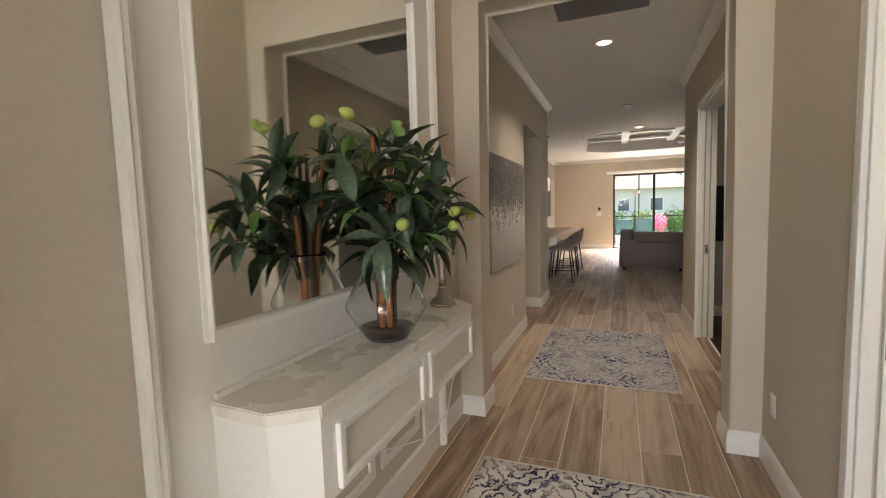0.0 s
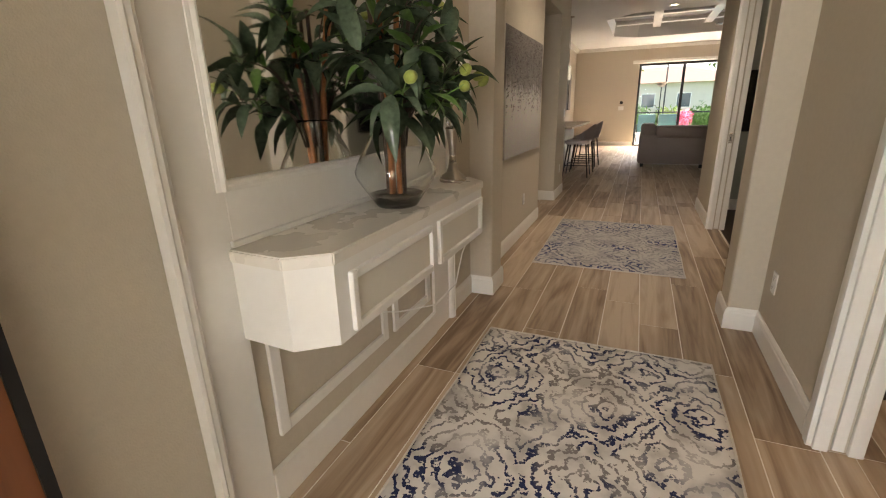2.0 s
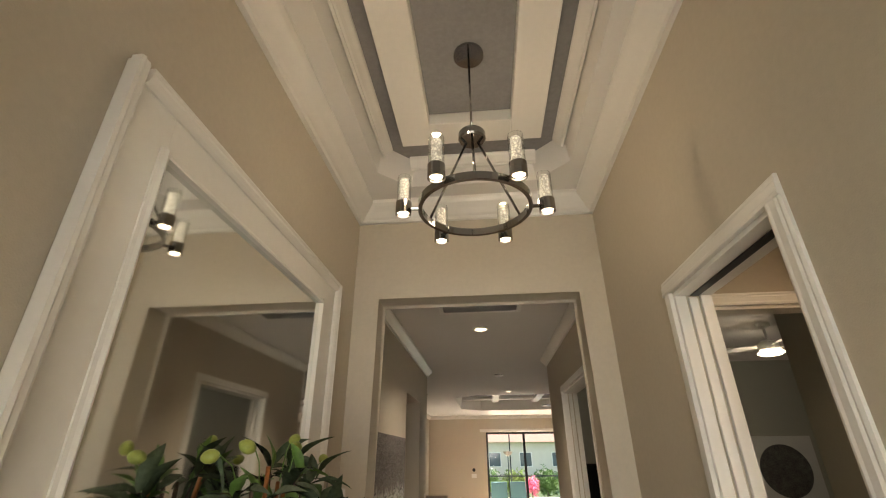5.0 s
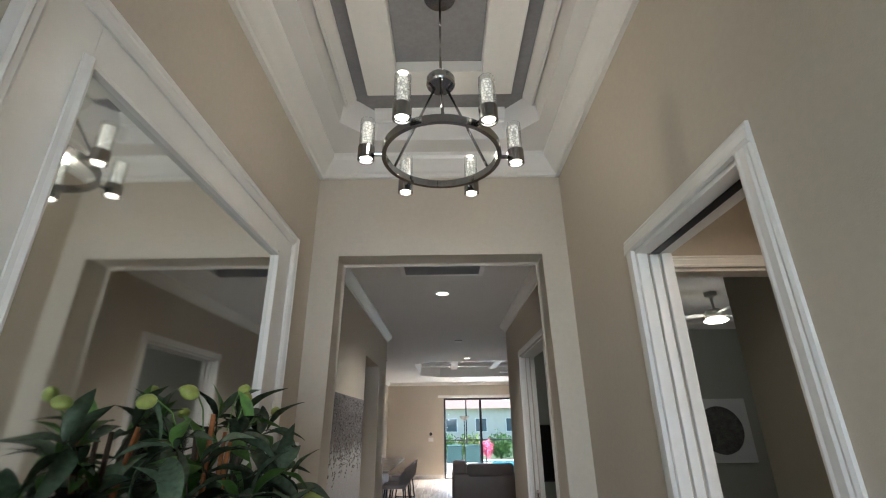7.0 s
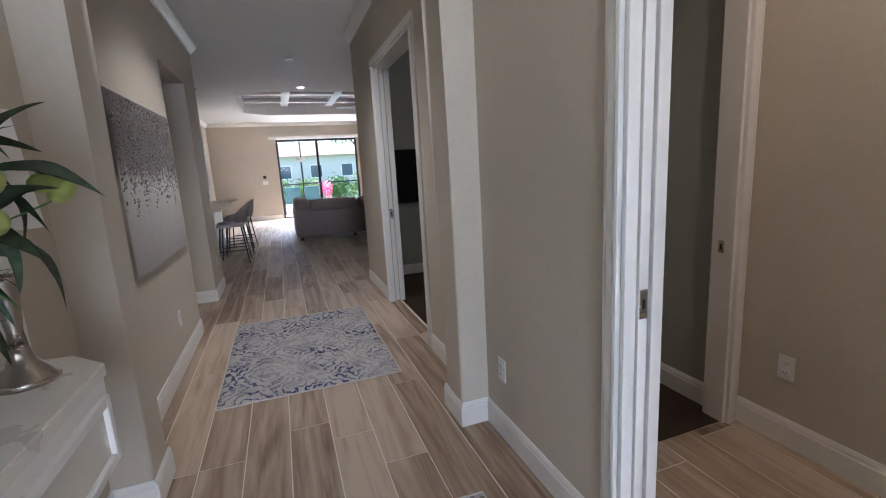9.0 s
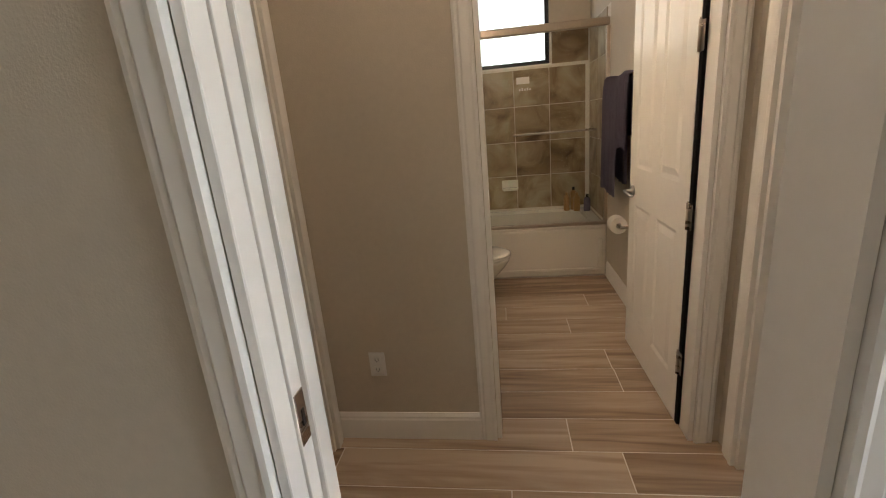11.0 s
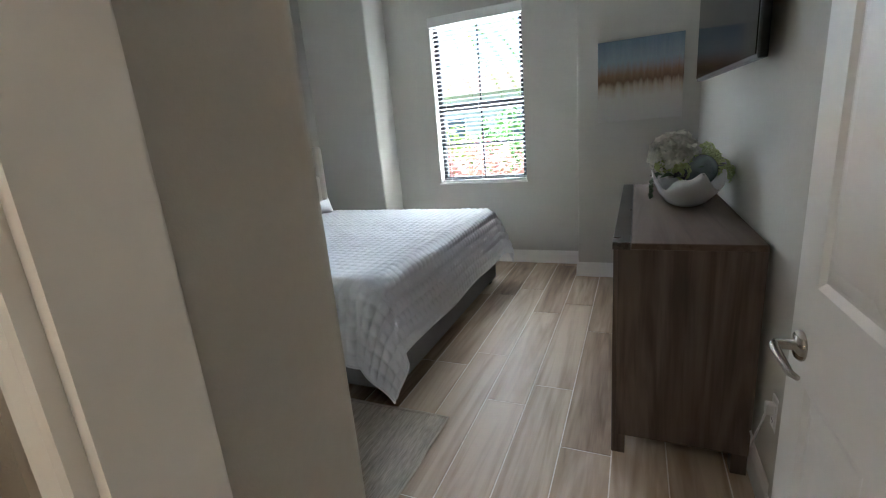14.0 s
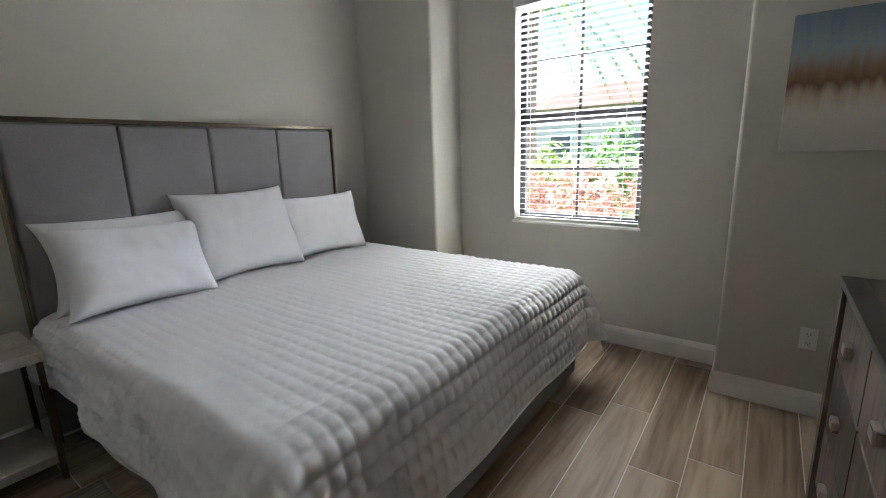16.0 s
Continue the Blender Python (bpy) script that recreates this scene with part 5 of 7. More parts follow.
part("bar", tube(bmesh.new(), [(3.02, 1.175, 1.545), (3.82, 1.175, 1.545)], 0.009, 10), NICKEL, t, smooth=True)
for x in (3.04, 3.80):
    part("post", lathe(bmesh.new(), [(0, 0), (0.026, 0), (0.024, 0.012), (0.012, 0.02), (0.012, 0.085), (0, 0.086)], (x, 1.10, 1.545), 18, "y"), NICKEL, t, smooth=True)


def towel(x0, x1, zb, y, seed, label):
    t = thing("bath_towel", label, "towel", "hanging towels")
    bm = bmesh.new()
    nx, nz = 22, 26
    for side, off, bottom in ((1, 0.016, zb), (-1, -0.016, zb + 0.08)):
        rows = []
        for j in range(nz + 1):
            z = 1.562 + (bottom - 1.562) * j / nz
            row = []
            for i in range(nx + 1):
                u = i / nx
                sag = 0.010 * math.sin(u * 17 + seed) * (0.3 + j / nz) + 0.006 * math.sin(u * 31 + seed * 2)
                row.append(bm.verts.new((x0 + (x1 - x0) * u + 0.02 * (j / nz) * math.sin(seed + 3 * u), y + off + side * 0.012 * math.sin(math.pi * min(1, j / 4) / 2) + side * abs(sag), z - 0.01 * math.sin(6 * u + seed))))
            rows.append(row)
        for a, b in zip(rows, rows[1:]):
            for i in range(nx):
                bm.faces.new((a[i], a[i + 1], b[i + 1], b[i]))
        if side == 1:
            first = rows[0]
        else:
            for i in range(nx):
                bm.faces.new((first[i], first[i + 1], rows[0][i + 1], rows[0][i]))
    bmesh.ops.solidify(bm, geom=bm.faces[:], thickness=0.006)
    part("cloth", bm, TOWEL, t, smooth=True)
    return t


towel(3.34, 3.77, 0.80, 1.175, 0.4, "dark grey-violet bath towel folded over the bar")
towel(3.12, 3.36, 1.12, 1.175, 2.0, "small dark grey hand towel over the bar")

t = thing("toilet_paper_holder", "brushed nickel toilet paper holder with a white roll", "toilet paper holder")
part("post", lathe(bmesh.new(), [(0, 0), (0.028, 0), (0.026, 0.012), (0.011, 0.02), (0.011, 0.085), (0, 0.086)], (3.29, 1.10, 0.60), 18, "y"), NICKEL, t, smooth=True)
part("spindle", tube(bmesh.new(), [(3.28, 1.18, 0.60), (3.46, 1.18, 0.60)], 0.008, 10), NICKEL, t, smooth=True)
part("roll", lathe(bmesh.new(), [(0.020, 0), (0.055, 0), (0.057, 0.004), (0.057, 0.096), (0.055, 0.10), (0.020, 0.10), (0.020, 0)], (3.34, 1.18, 0.60), 32, "x"), mat("tissue", (0.78, 0.74, 0.68), 0.95, var=0.04, bump=0.3), t, "white tissue roll")

t = thing("toilet", "white ceramic toilet with closed lid", "toilet")
def oval(cx, cy, a, b, z, n=28):
    return [(cx + a * math.cos(2 * math.pi * k / n), cy + b * math.sin(2 * math.pi * k / n), z) for k in range(n)]
def loft(levels):
    bm = bmesh.new()
    rs = [[bm.verts.new(p) for p in lv] for lv in levels]
    for a, b in zip(rs, rs[1:]):
        for k in range(len(a)):
            bm.faces.new((a[k], a[(k + 1) % len(a)], b[(k + 1) % len(a)], b[k]))
    bm.faces.new(rs[0][::-1])
    bm.faces.new(rs[-1])
    return bm
TX = 3.46
part("bowl", loft([oval(TX, 2.24, 0.115, 0.20, 0.0), oval(TX, 2.25, 0.105, 0.19, 0.10), oval(TX, 2.22, 0.11, 0.17, 0.20), oval(TX, 2.17, 0.15, 0.21, 0.30), oval(TX, 2.15, 0.18, 0.235, 0.36), oval(TX, 2.15, 0.185, 0.24, 0.385)]), TUB, t, smooth=True)
part("seat", loft([oval(TX, 2.15, 0.188, 0.243, 0.387), oval(TX, 2.15, 0.192, 0.247, 0.392), oval(TX, 2.15, 0.190, 0.245, 0.402)]), TUB, t, smooth=True)
part("lid", loft([oval(TX, 2.15, 0.190, 0.245, 0.405), oval(TX, 2.15, 0.190, 0.244, 0.415), oval(TX, 2.15, 0.17, 0.22, 0.424), oval(TX, 2.15, 0.05, 0.08, 0.428)]), TUB, t, smooth=True)
part("tank", box(TX - 0.21, TX + 0.21, 2.42, 2.62, 0.38, 0.74, bevel=0.02, seg=3), TUB, t)
part("tank_lid", box(TX - 0.22, TX + 0.22, 2.41, 2.63, 0.741, 0.775, bevel=0.010, seg=3), TUB, t)
part("flush_lever", tube(bmesh.new(), [(TX - 0.16, 2.415, 0.68), (TX - 0.16, 2.395, 0.68), (TX - 0.09, 2.39, 0.675)], 0.007, 8), NICKEL, t, smooth=True)

t = thing("vanity_cabinet", "cream-white shaker vanity cabinet with nickel knobs", "cabinet")
part("body", box(2.15, 2.83, 2.10, 2.655, 0.09, 0.90), TRIM, t)
part("toe_kick", box(2.17, 2.81, 2.16, 2.655, 0.0, 0.09), TRIM, t)
for x0, x1 in ((2.16, 2.485), (2.495, 2.82)):
    d = part("cabinet_door", box(x0, x1, 2.085, 2.099, 0.11, 0.68, bevel=0.002), TRIM, t)
    for b in ((x0, x0 + 0.05, 0.11, 0.68), (x1 - 0.05, x1, 0.11, 0.68), (x0 + 0.05, x1 - 0.05, 0.11, 0.16), (x0 + 0.05, x1 - 0.05, 0.63, 0.68)):
        part("door_rail", box(b[0], b[1], 2.077, 2.085, b[2], b[3], bevel=0.0015, seg=1), TRIM, d)
    part("knob", box((x1 if x0 < 2.3 else x0 + 0.05) - 0.037, (x1 if x0 < 2.3 else x0 + 0.05) - 0.012, 2.045, 2.077, 0.60, 0.635, bevel=0.004), NICKEL, d, "square nickel knob")
    w = part("drawer", box(x0, x1, 2.082, 2.099, 0.70, 0.885, bevel=0.003), TRIM, t)
    part("knob", box((x0 + x1) / 2 - 0.013, (x0 + x1) / 2 + 0.013, 2.052, 2.082, 0.78, 0.805, bevel=0.004), NICKEL, w, "square nickel knob")
t = thing("vanity_worktop", "pale speckled stone vanity top", "worktop")
part("slab", box(2.105, 2.86, 2.05, 2.658, 0.902, 0.937, bevel=0.004), mat("granite", (0.55, 0.50, 0.46), 0.2, var=0.35, scale=40, fine=120), t)
t = thing("vanity_light", "warm vanity light bar over the basin", "wall light")
part("bar", box(2.2, 2.8, 2.62, 2.658, 2.12, 2.18, bevel=0.006), NICKEL, t)
for x in (2.3, 2.5, 2.7):
    part("shade", lathe(bmesh.new(), [(0, 0.0), (0.03, 0), (0.05, -0.12), (0.0, -0.12)], (x, 2.58, 2.14), 20), glow("vanity_shade", (1.0, 0.82, 0.6), 1.2), t)

# slate tiles round the tub, each a piece
SLATE_WALL = structure("tiled_wall", box(4.776, 4.7785, 1.112, 2.65, 0.44, 1.786), GROUT, "grout bed behind brown slate-look wall tiles", "wall")
structure("tiled_wall_side", box(4.02, 4.776, 1.1015, 1.104, 0.44, 2.10), GROUT, "grout bed behind brown slate-look wall tiles", "wall")
def slate(name, base):
    m = bpy.data.materials.new(name)
    m.use_nodes = True
    nt, n, l, b = links(m)
    geo, info = n.new("ShaderNodeNewGeometry"), n.new("ShaderNodeObjectInfo")
    off = n.new("ShaderNodeVectorMath")
    off.operation = "MULTIPLY_ADD"
    comb = n.new("ShaderNodeCombineXYZ")
    for k in range(3):
        l.new(info.outputs["Random"], comb.inputs[k])
    l.new(comb.outputs[0], off.inputs[0])
    off.inputs[1].default_value = (31, 17, 23)
    l.new(geo.outputs["Position"], off.inputs[2])
    nz = n.new("ShaderNodeTexNoise")
    nz.inputs["Scale"].default_value, nz.inputs["Detail"].default_value, nz.inputs["Distortion"].default_value = 4.2, 7, 0.9
    l.new(off.outputs[0], nz.inputs["Vector"])
    add = n.new("ShaderNodeMath")
    add.operation = "MULTIPLY_ADD"
    l.new(info.outputs["Random"], add.inputs[0])
    add.inputs[1].default_value = 0.10
    l.new(nz.outputs["Fac"], add.inputs[2])
    rp = n.new("ShaderNodeValToRGB")
    cols = ((0.30, (0.095, 0.056, 0.030)), (0.43, (0.23, 0.155, 0.085)), (0.56, (0.33, 0.25, 0.155)), (0.70, (0.43, 0.36, 0.25)))
    while len(rp.color_ramp.elements) < 4:
        rp.color_ramp.elements.new(0.5)
    for e, (p, c) in zip(rp.color_ramp.elements, cols):
        e.position, e.color = p, (*c, 1)
    l.new(add.outputs[0], rp.inputs["Fac"])
    l.new(rp.outputs["Color"], b.inputs["Base Color"])
    b.inputs["Roughness"].default_value = 0.38
    bp = n.new("ShaderNodeBump")
    bp.inputs["Strength"].default_value, bp.inputs["Distance"].default_value = 0.3, 0.004
    l.new(nz.outputs["Fac"], bp.inputs["Height"])
    l.new(bp.outputs["Normal"], b.inputs["Normal"])
    return m
SLATE2 = slate("slate_look_tile", None)
tm = mesh("tile", box(-0.004, 0.004, -0.161, 0.161, -0.160, 0.160, bevel=0.002, seg=1), SLATE2)
tms = mesh("tile", box(-0.161, 0.161, -0.004, 0.004, -0.160, 0.160, bevel=0.002, seg=1), SLATE2)
for r in range(5):
    z = 0.631 + 0.325 * r
    for c in range(5):
        y = 1.31 + 0.327 * c
        if y - 0.16 > 2.66 or z > 1.85:
            continue
        ob = new("tile", tm)
        ob.parent = SLATE_WALL
        ob.matrix_basis = pose(4.774, min(y, 2.49), z)
    for c in range(2):
        ob = new("tile", tms)
        ob.parent = SLATE_WALL
        ob.matrix_basis = pose(4.595 - 0.327 * c, 1.108, z)
half = mesh("tile", box(-0.004, 0.004, -0.161, 0.161, -0.150, 0.150, bevel=0.002, seg=1), SLATE2)
structure("tiled_wall_upper", box(4.776, 4.7785, 1.112, 1.455, 1.786, 2.10), GROUT, "grout bed of the upper tile row", "wall")
ob = new("tile", half)
ob.parent = SLATE_WALL
ob.matrix_basis = pose(4.774, 1.285, 1.945)

# ---- bedroom ----
BX0, BX1, BY0, BY1, BZ = 2.62, 4.50, -2.54, -0.50, 0.70
bed = thing("bed", "king bed with grey velvet channel headboard and white quilt", "bed")
part("side_rail", box(2.62, 4.50, -0.585, -0.555, 0.05, 0.34, bevel=0.010, seg=3), VELVET, bed)
part("side_rail", box(2.62, 4.50, -2.535, -2.505, 0.05, 0.34, bevel=0.010, seg=3), VELVET, bed)
part("foot_rail", box(2.595, 2.62, -2.535, -0.555, 0.05, 0.34, bevel=0.010, seg=3), VELVET, bed)
part("slats", box(2.63, 4.49, -2.50, -0.59, 0.24, 0.30), DRESSER, bed)
for x in (2.66, 4.42):
    for y in (-0.62, -2.47):
        part("leg", box(x - 0.03, x + 0.03, y - 0.03, y + 0.03, 0.0, 0.06), BLACK, bed)
part("headboard_back", box(4.555, 4.612, -2.36, -0.47, 0.04, 1.60), VELVET, bed)
for k in range(4):
    y1 = -0.487 - 0.468 * k
    part("headboard_panel", box(4.502, 4.560, y1 - 0.462, y1, 0.30, 1.595, bevel=0.018, seg=4), VELVET, bed, smooth=True)
BRASS = mat("bronze_trim", (0.30, 0.24, 0.18), 0.22, 1.0, var=0.1)
part("headboard_trim", box(4.495, 4.615, -2.372, -0.458, 1.600, 1.622, bevel=0.002, seg=1), BRASS, bed, "bronze metal edge")
for y in (-0.472, -2.372):
    part("headboard_trim", box(4.495, 4.615, y, y + 0.014, 0.02, 1.600, bevel=0.002, seg=1), BRASS, bed, "bronze metal edge")

t = thing("mattress", "white mattress under the quilt", "mattress")
part("core", box(2.66, 4.49, -2.48, -0.60, 0.302, 0.655, bevel=0.05, seg=4), LINEN, t, smooth=True)

# quilt: one cloth draped over top and three sides, stitched in small squares
quilt = thing("quilt", "white stitched quilt draped over the bed", "quilt")
nu, nv = 320, 380
hang = 0.40
us = np.linspace(-hang, BX1 - BX0 - 0.03, nu)
vs = np.linspace(-hang, BY1 - BY0 + hang, nv)
W = BY1 - BY0
verts = []
def cross(s, r=0.095):
    """Arc length past an edge to (out, down): a rounded edge, then a slightly flared fall."""
    q = r * 1.36
    if s < q:
        a = s / r
        return r * math.sin(a), r * (1 - math.cos(a))
    a = 1.36
    return r * math.sin(a) + (s - q) * math.cos(a), r * (1 - math.cos(a)) + (s - q) * math.sin(a)


for i, u in enumerate(us):
    for j, v in enumerate(vs):
        su, sv, sg = max(0.0, -u), max(0.0, -v, v - W), (-1 if v < W / 2 else 1)
        rho, th = math.hypot(su, sv), math.atan2(sv, su) if su + sv > 0 else 0.0
        along = 0.80 + 0.40 * max(0.0, 1 - max(0.0, u) / 0.8)
        length = rho * (1.20 * math.cos(th) ** 2 + along * math.sin(th) ** 2)
        out, drop = cross(length)
        k = rho / hang
        # soft waves of the hanging cloth, and the loose fold at a free corner
        wave = 0.010 * math.sin(6.0 * v) * math.cos(th) + (0.022 * math.sin(7.5 * u + 0.8) + 0.008 * math.sin(19 * u)) * math.sin(th)
        fold = math.sin(2 * th) if su > 0 and sv > 0 else 0.0
        out += wave * k + 0.30 * rho * abs(fold) ** 1.5 * min(1, rho / 0.15) + 0.035 * k * math.sin(6 * th) * abs(fold)
        drop *= 1 - 0.10 * abs(fold)
        c, d = math.sin(math.pi * u / 0.058), math.sin(math.pi * v / 0.058)
        edge = max(0.0, min(1, (u + hang) / 0.05, (v + hang) / 0.05, (W + hang - v) / 0.05))
        puff = edge * (0.0075 + 0.0145 * min(1, length / 0.2)) * abs(c) ** 0.55 * (0.3 + 0.7 * abs(d) ** 0.55)
        wr = 0.006 * noise.noise((u * 3, v * 3, 1)) + 0.004 * noise.noise((u * 9, v * 9, 4))
        tilt = min(1.36, length / 0.095)
        out += (puff + wr) * math.sin(tilt)
        z = BZ - drop + (puff + wr) * math.cos(tilt)
        x = BX0 + 0.055 + max(0.0, u) * (1 - 0.055 / (BX1 - BX0)) - out * math.cos(th) * (1 if su > 0 else 0)
        base = min(max(v, 0.0), W)
        y = BY0 + 0.055 + base * (1 - 0.11 / W) + sg * out * math.sin(th) * (1 if sv > 0 else 0)
        verts.append((x, y, max(0.05, z)))
faces = [(i * nv + j, (i + 1) * nv + j, (i + 1) * nv + j + 1, i * nv + j + 1) for i in range(nu - 1) for j in range(nv - 1)]
me = bpy.data.meshes.new("quilted_cloth")
me.from_pydata(verts, [], faces)
me.materials.append(QUILT)
for p in me.polygons:
    p.use_smooth = True
ob = new("quilted_cloth", me)
ob.parent = quilt
hemv = [Vector(verts[i * nv + nv - 1]) for i in range(0, nu, 4)]
part("hem", tube(bmesh.new(), hemv, 0.006, 6), LINEN, quilt, "bound white hem", True)
hemv = [Vector(verts[j]) for j in range(0, nv, 4)]
part("hem", tube(bmesh.new(), hemv, 0.006, 6), LINEN, quilt, "bound white hem", True)


def pillow(at, w, h, d, rot, seed, label):
    """A soft cushion with pointed corners, w wide, h high, standing on its edge."""
    t = thing("pillow", label, "pillow", "pillows on the bed", Matrix.Translation(at) @ Euler([radians(a) for a in rot]).to_matrix().to_4x4())
    n = 56
    bm = bmesh.new()
    grids = []
    for s in (1, -1):
        g = []
        for i in range(n + 1):
            row = []
            for j in range(n + 1):
                u, v = 2 * i / n - 1, 2 * j / n - 1
                f = max(0.0, (1 - u ** 4) * (1 - v ** 4)) ** 0.5
                pinch = 1 - 0.13 * (1 - abs(u) ** 2) * (abs(v) ** 5), 1 - 0.13 * (1 - abs(v) ** 2) * (abs(u) ** 6)
                pull = abs(u * v) ** 0.7
                wr = 0.014 * noise.noise((u * 1.6 + seed, v * 1.6, s)) + 0.006 * pull * math.sin(9 * (u * math.copysign(1, v) - 0.6 * v * math.copysign(1, u)) + seed) + 0.004 * noise.noise((u * 6 + seed, v * 3, 3 * s))
                row.append(bm.verts.new((s * (d / 2 * f + wr * f + 0.002), u * w / 2 * pinch[1], h / 2 + v * h / 2 * pinch[0])))
            g.append(row)
        grids.append(g)
        for i in range(n):
            for j in range(n):
                bm.faces.new((g[i][j], g[i + 1][j], g[i + 1][j + 1], g[i][j + 1]))
    rim = lambda g: [g[i][0] for i in range(n)] + [g[n][j] for j in range(n)] + [g[i][n] for i in range(n, 0, -1)] + [g[0][j] for j in range(n, 0, -1)]
    a, b = rim(grids[0]), rim(grids[1])
    for k in range(len(a)):
        bm.faces.new((a[k], a[(k + 1) % len(a)], b[(k + 1) % len(a)], b[k]))
    part("cover", bm, LINEN, t, smooth=True)
    return t


pillow((4.36, -0.93, 0.70), 0.84, 0.46, 0.20, (0, 16, 2), 1.0, "white pillow leaning on the grey headboard")
pillow((4.17, -0.86, 0.70), 0.70, 0.44, 0.19, (4, 26, 6), 5.0, "rumpled white pillow in front of another")
pillow((4.26, -1.48, 0.70), 0.72, 0.56, 0.22, (0, 22, 0), 9.0, "large square white cushion against the headboard")
pillow((4.30, -2.06, 0.70), 0.74, 0.46, 0.20, (0, 20, -6), 13.0, "white pillow against the headboard")

t = thing("dresser", "dark brown oak dresser with metal edge strip", "dresser")
DX0, DX1, DY0, DY1, DZ = 0.992, 1.490, -2.105, -0.474, 0.930
part("body", box(DX0, DX1 - 0.04, DY0 + 0.02, DY1 - 0.004, 0.10, 0.905), DRESSER, t)
part("side_panel", box(DX0, DX1 - 0.02, DY1 - 0.02, DY1, 0.09, 0.905, bevel=0.002), DRESSER, t)
part("side_panel", box(DX0, DX1 - 0.02, DY0, DY0 + 0.02, 0.09, 0.905, bevel=0.002), DRESSER, t)
part("top", box(DX0, DX1 - 0.066, DY0, DY1, 0.905, DZ, bevel=0.003), DRESSER_TOP, t)
STEEL = mat("gunmetal", (0.12, 0.105, 0.095), 0.3, 0.9, var=0.15)
part("edge_strip", box(DX1 - 0.065, DX1, DY0, DY1, 0.903, DZ + 0.001, bevel=0.002), STEEL, t, "dark metal front edge strip")
for x in (DX0 + 0.03, DX1 - 0.03):
    for y in (DY0 + 0.035, DY1 - 0.03):
        part("leg", box(x - 0.028, x + 0.026, y - 0.03, y + 0.028, 0.0, 0.11 if x < 1.2 else 0.903, bevel=0.002), DRESSER, t)
for k in range(3):
    y0 = DY0 + 0.07 + k * 0.505
    for z0, z1 in ((0.12, 0.37), (0.38, 0.63), (0.64, 0.89)):
        d = part("drawer", box(DX1 - 0.04, DX1 - 0.018, y0, y0 + 0.495, z0, z1, bevel=0.003), DRESSER, t)
        part("pull", box(DX1 - 0.018, DX1 + 0.004, y0 + 0.22, y0 + 0.275, (z0 + z1) / 2 - 0.02, (z0 + z1) / 2 + 0.02, bevel=0.006), NICKEL, d, "faceted nickel pull")

# floral bowl
t = thing("wavy_bowl", "white wavy ceramic bowl with flowers on the dresser", "bowl")
bm = bmesh.new()
seg, rows = 48, []
prof = [(0.02, 0.0), (0.07, 0.0), (0.11, 0.02), (0.15, 0.06), (0.175, 0.105), (0.185, 0.14)]
prof2 = [(0.178, 0.14), (0.165, 0.105), (0.14, 0.06), (0.10, 0.028), (0.02, 0.02)]
for r, h in prof + prof2:
    row = []
    for i in range(seg):
        a = 2 * math.pi * i / seg
        k = (h / 0.14) ** 2
        rr = r * (1 + 0.10 * k * math.sin(5 * a + 0.4))
        row.append(bm.verts.new((0.85 * rr * math.cos(a), 1.0 * rr * math.sin(a), h + 0.035 * k * math.sin(4 * a + 1.1) + 0.02 * k * math.sin(7 * a))))
    rows.append(row)
for a, b in zip(rows, rows[1:]):
    for i in range(seg):
        bm.faces.new((a[i], a[(i + 1) % seg], b[(i + 1) % seg], b[i]))
bm.faces.new(rows[0][::-1])
bm.faces.new(rows[-1])
part("bowl_body", bm, mat("glazed_ceramic", (0.80, 0.79, 0.77), 0.22, var=0.02), t, smooth=True)
t.location = (1.175, -1.28, DZ)
fl = thing("flower_arrangement", "cream hydrangea and green blossoms with dark leaves in the bowl", "flowers")
fl.location = (1.175, -1.28, DZ)
PETAL = mat("cream_petals", (0.88, 0.85, 0.74), 0.75, var=0.12, scale=40)
GREENP = mat("green_petals", (0.56, 0.62, 0.26), 0.7, var=0.3, scale=40)


def blossom(cx, cy, cz, r, material, count, label):
    bm = bmesh.new()
    for k in range(count):
        d = Vector((rnd.gauss(0, 1), rnd.gauss(0, 1), rnd.gauss(0.35, 0.8))).normalized()
        p = Vector((cx, cy, cz)) + d * r * rnd.uniform(0.80, 1.10)
        q = (d + Vector((rnd.gauss(0, 0.35), rnd.gauss(0, 0.35), rnd.gauss(0, 0.35)))).to_track_quat("Z", "X").to_matrix() @ Matrix.Rotation(rnd.uniform(0, 3), 3, "Z")
        s = 0.19 * r + 0.006
        c = bm.verts.new(p - d * 0.004)
        ring = [bm.verts.new(p + q @ Vector((s * (1 if i % 2 == 0 else 0.55) * math.cos(i * math.pi / 4), s * (1 if i % 2 == 0 else 0.55) * math.sin(i * math.pi / 4), 0.003 * (i % 2)))) for i in range(8)]
        for i in range(8):
            bm.faces.new((c, ring[i], ring[(i + 1) % 8]))
    bmesh.ops.solidify(bm, geom=bm.faces[:], thickness=0.0005)
    part("blossom", bm, material, fl, label)


blossom(0.065, 0.0, 0.255, 0.105, PETAL, 420, "cream hydrangea head")
for x, y, z in ((-0.015, 0.059, 0.185), (0.036, 0.115, 0.150), (-0.044, 0.024, 0.185), (-0.083, -0.059, 0.230), (-0.113, -0.017, 0.190), (-0.149, -0.034, 0.155), (-0.175, -0.013, 0.120), (-0.106, -0.080, 0.200), (0.110, 0.049, 0.170), (-0.014, -0.116, 0.220)):
    blossom(x, y, z + 0.03, 0.038, GREENP, 60, "small green blossom")
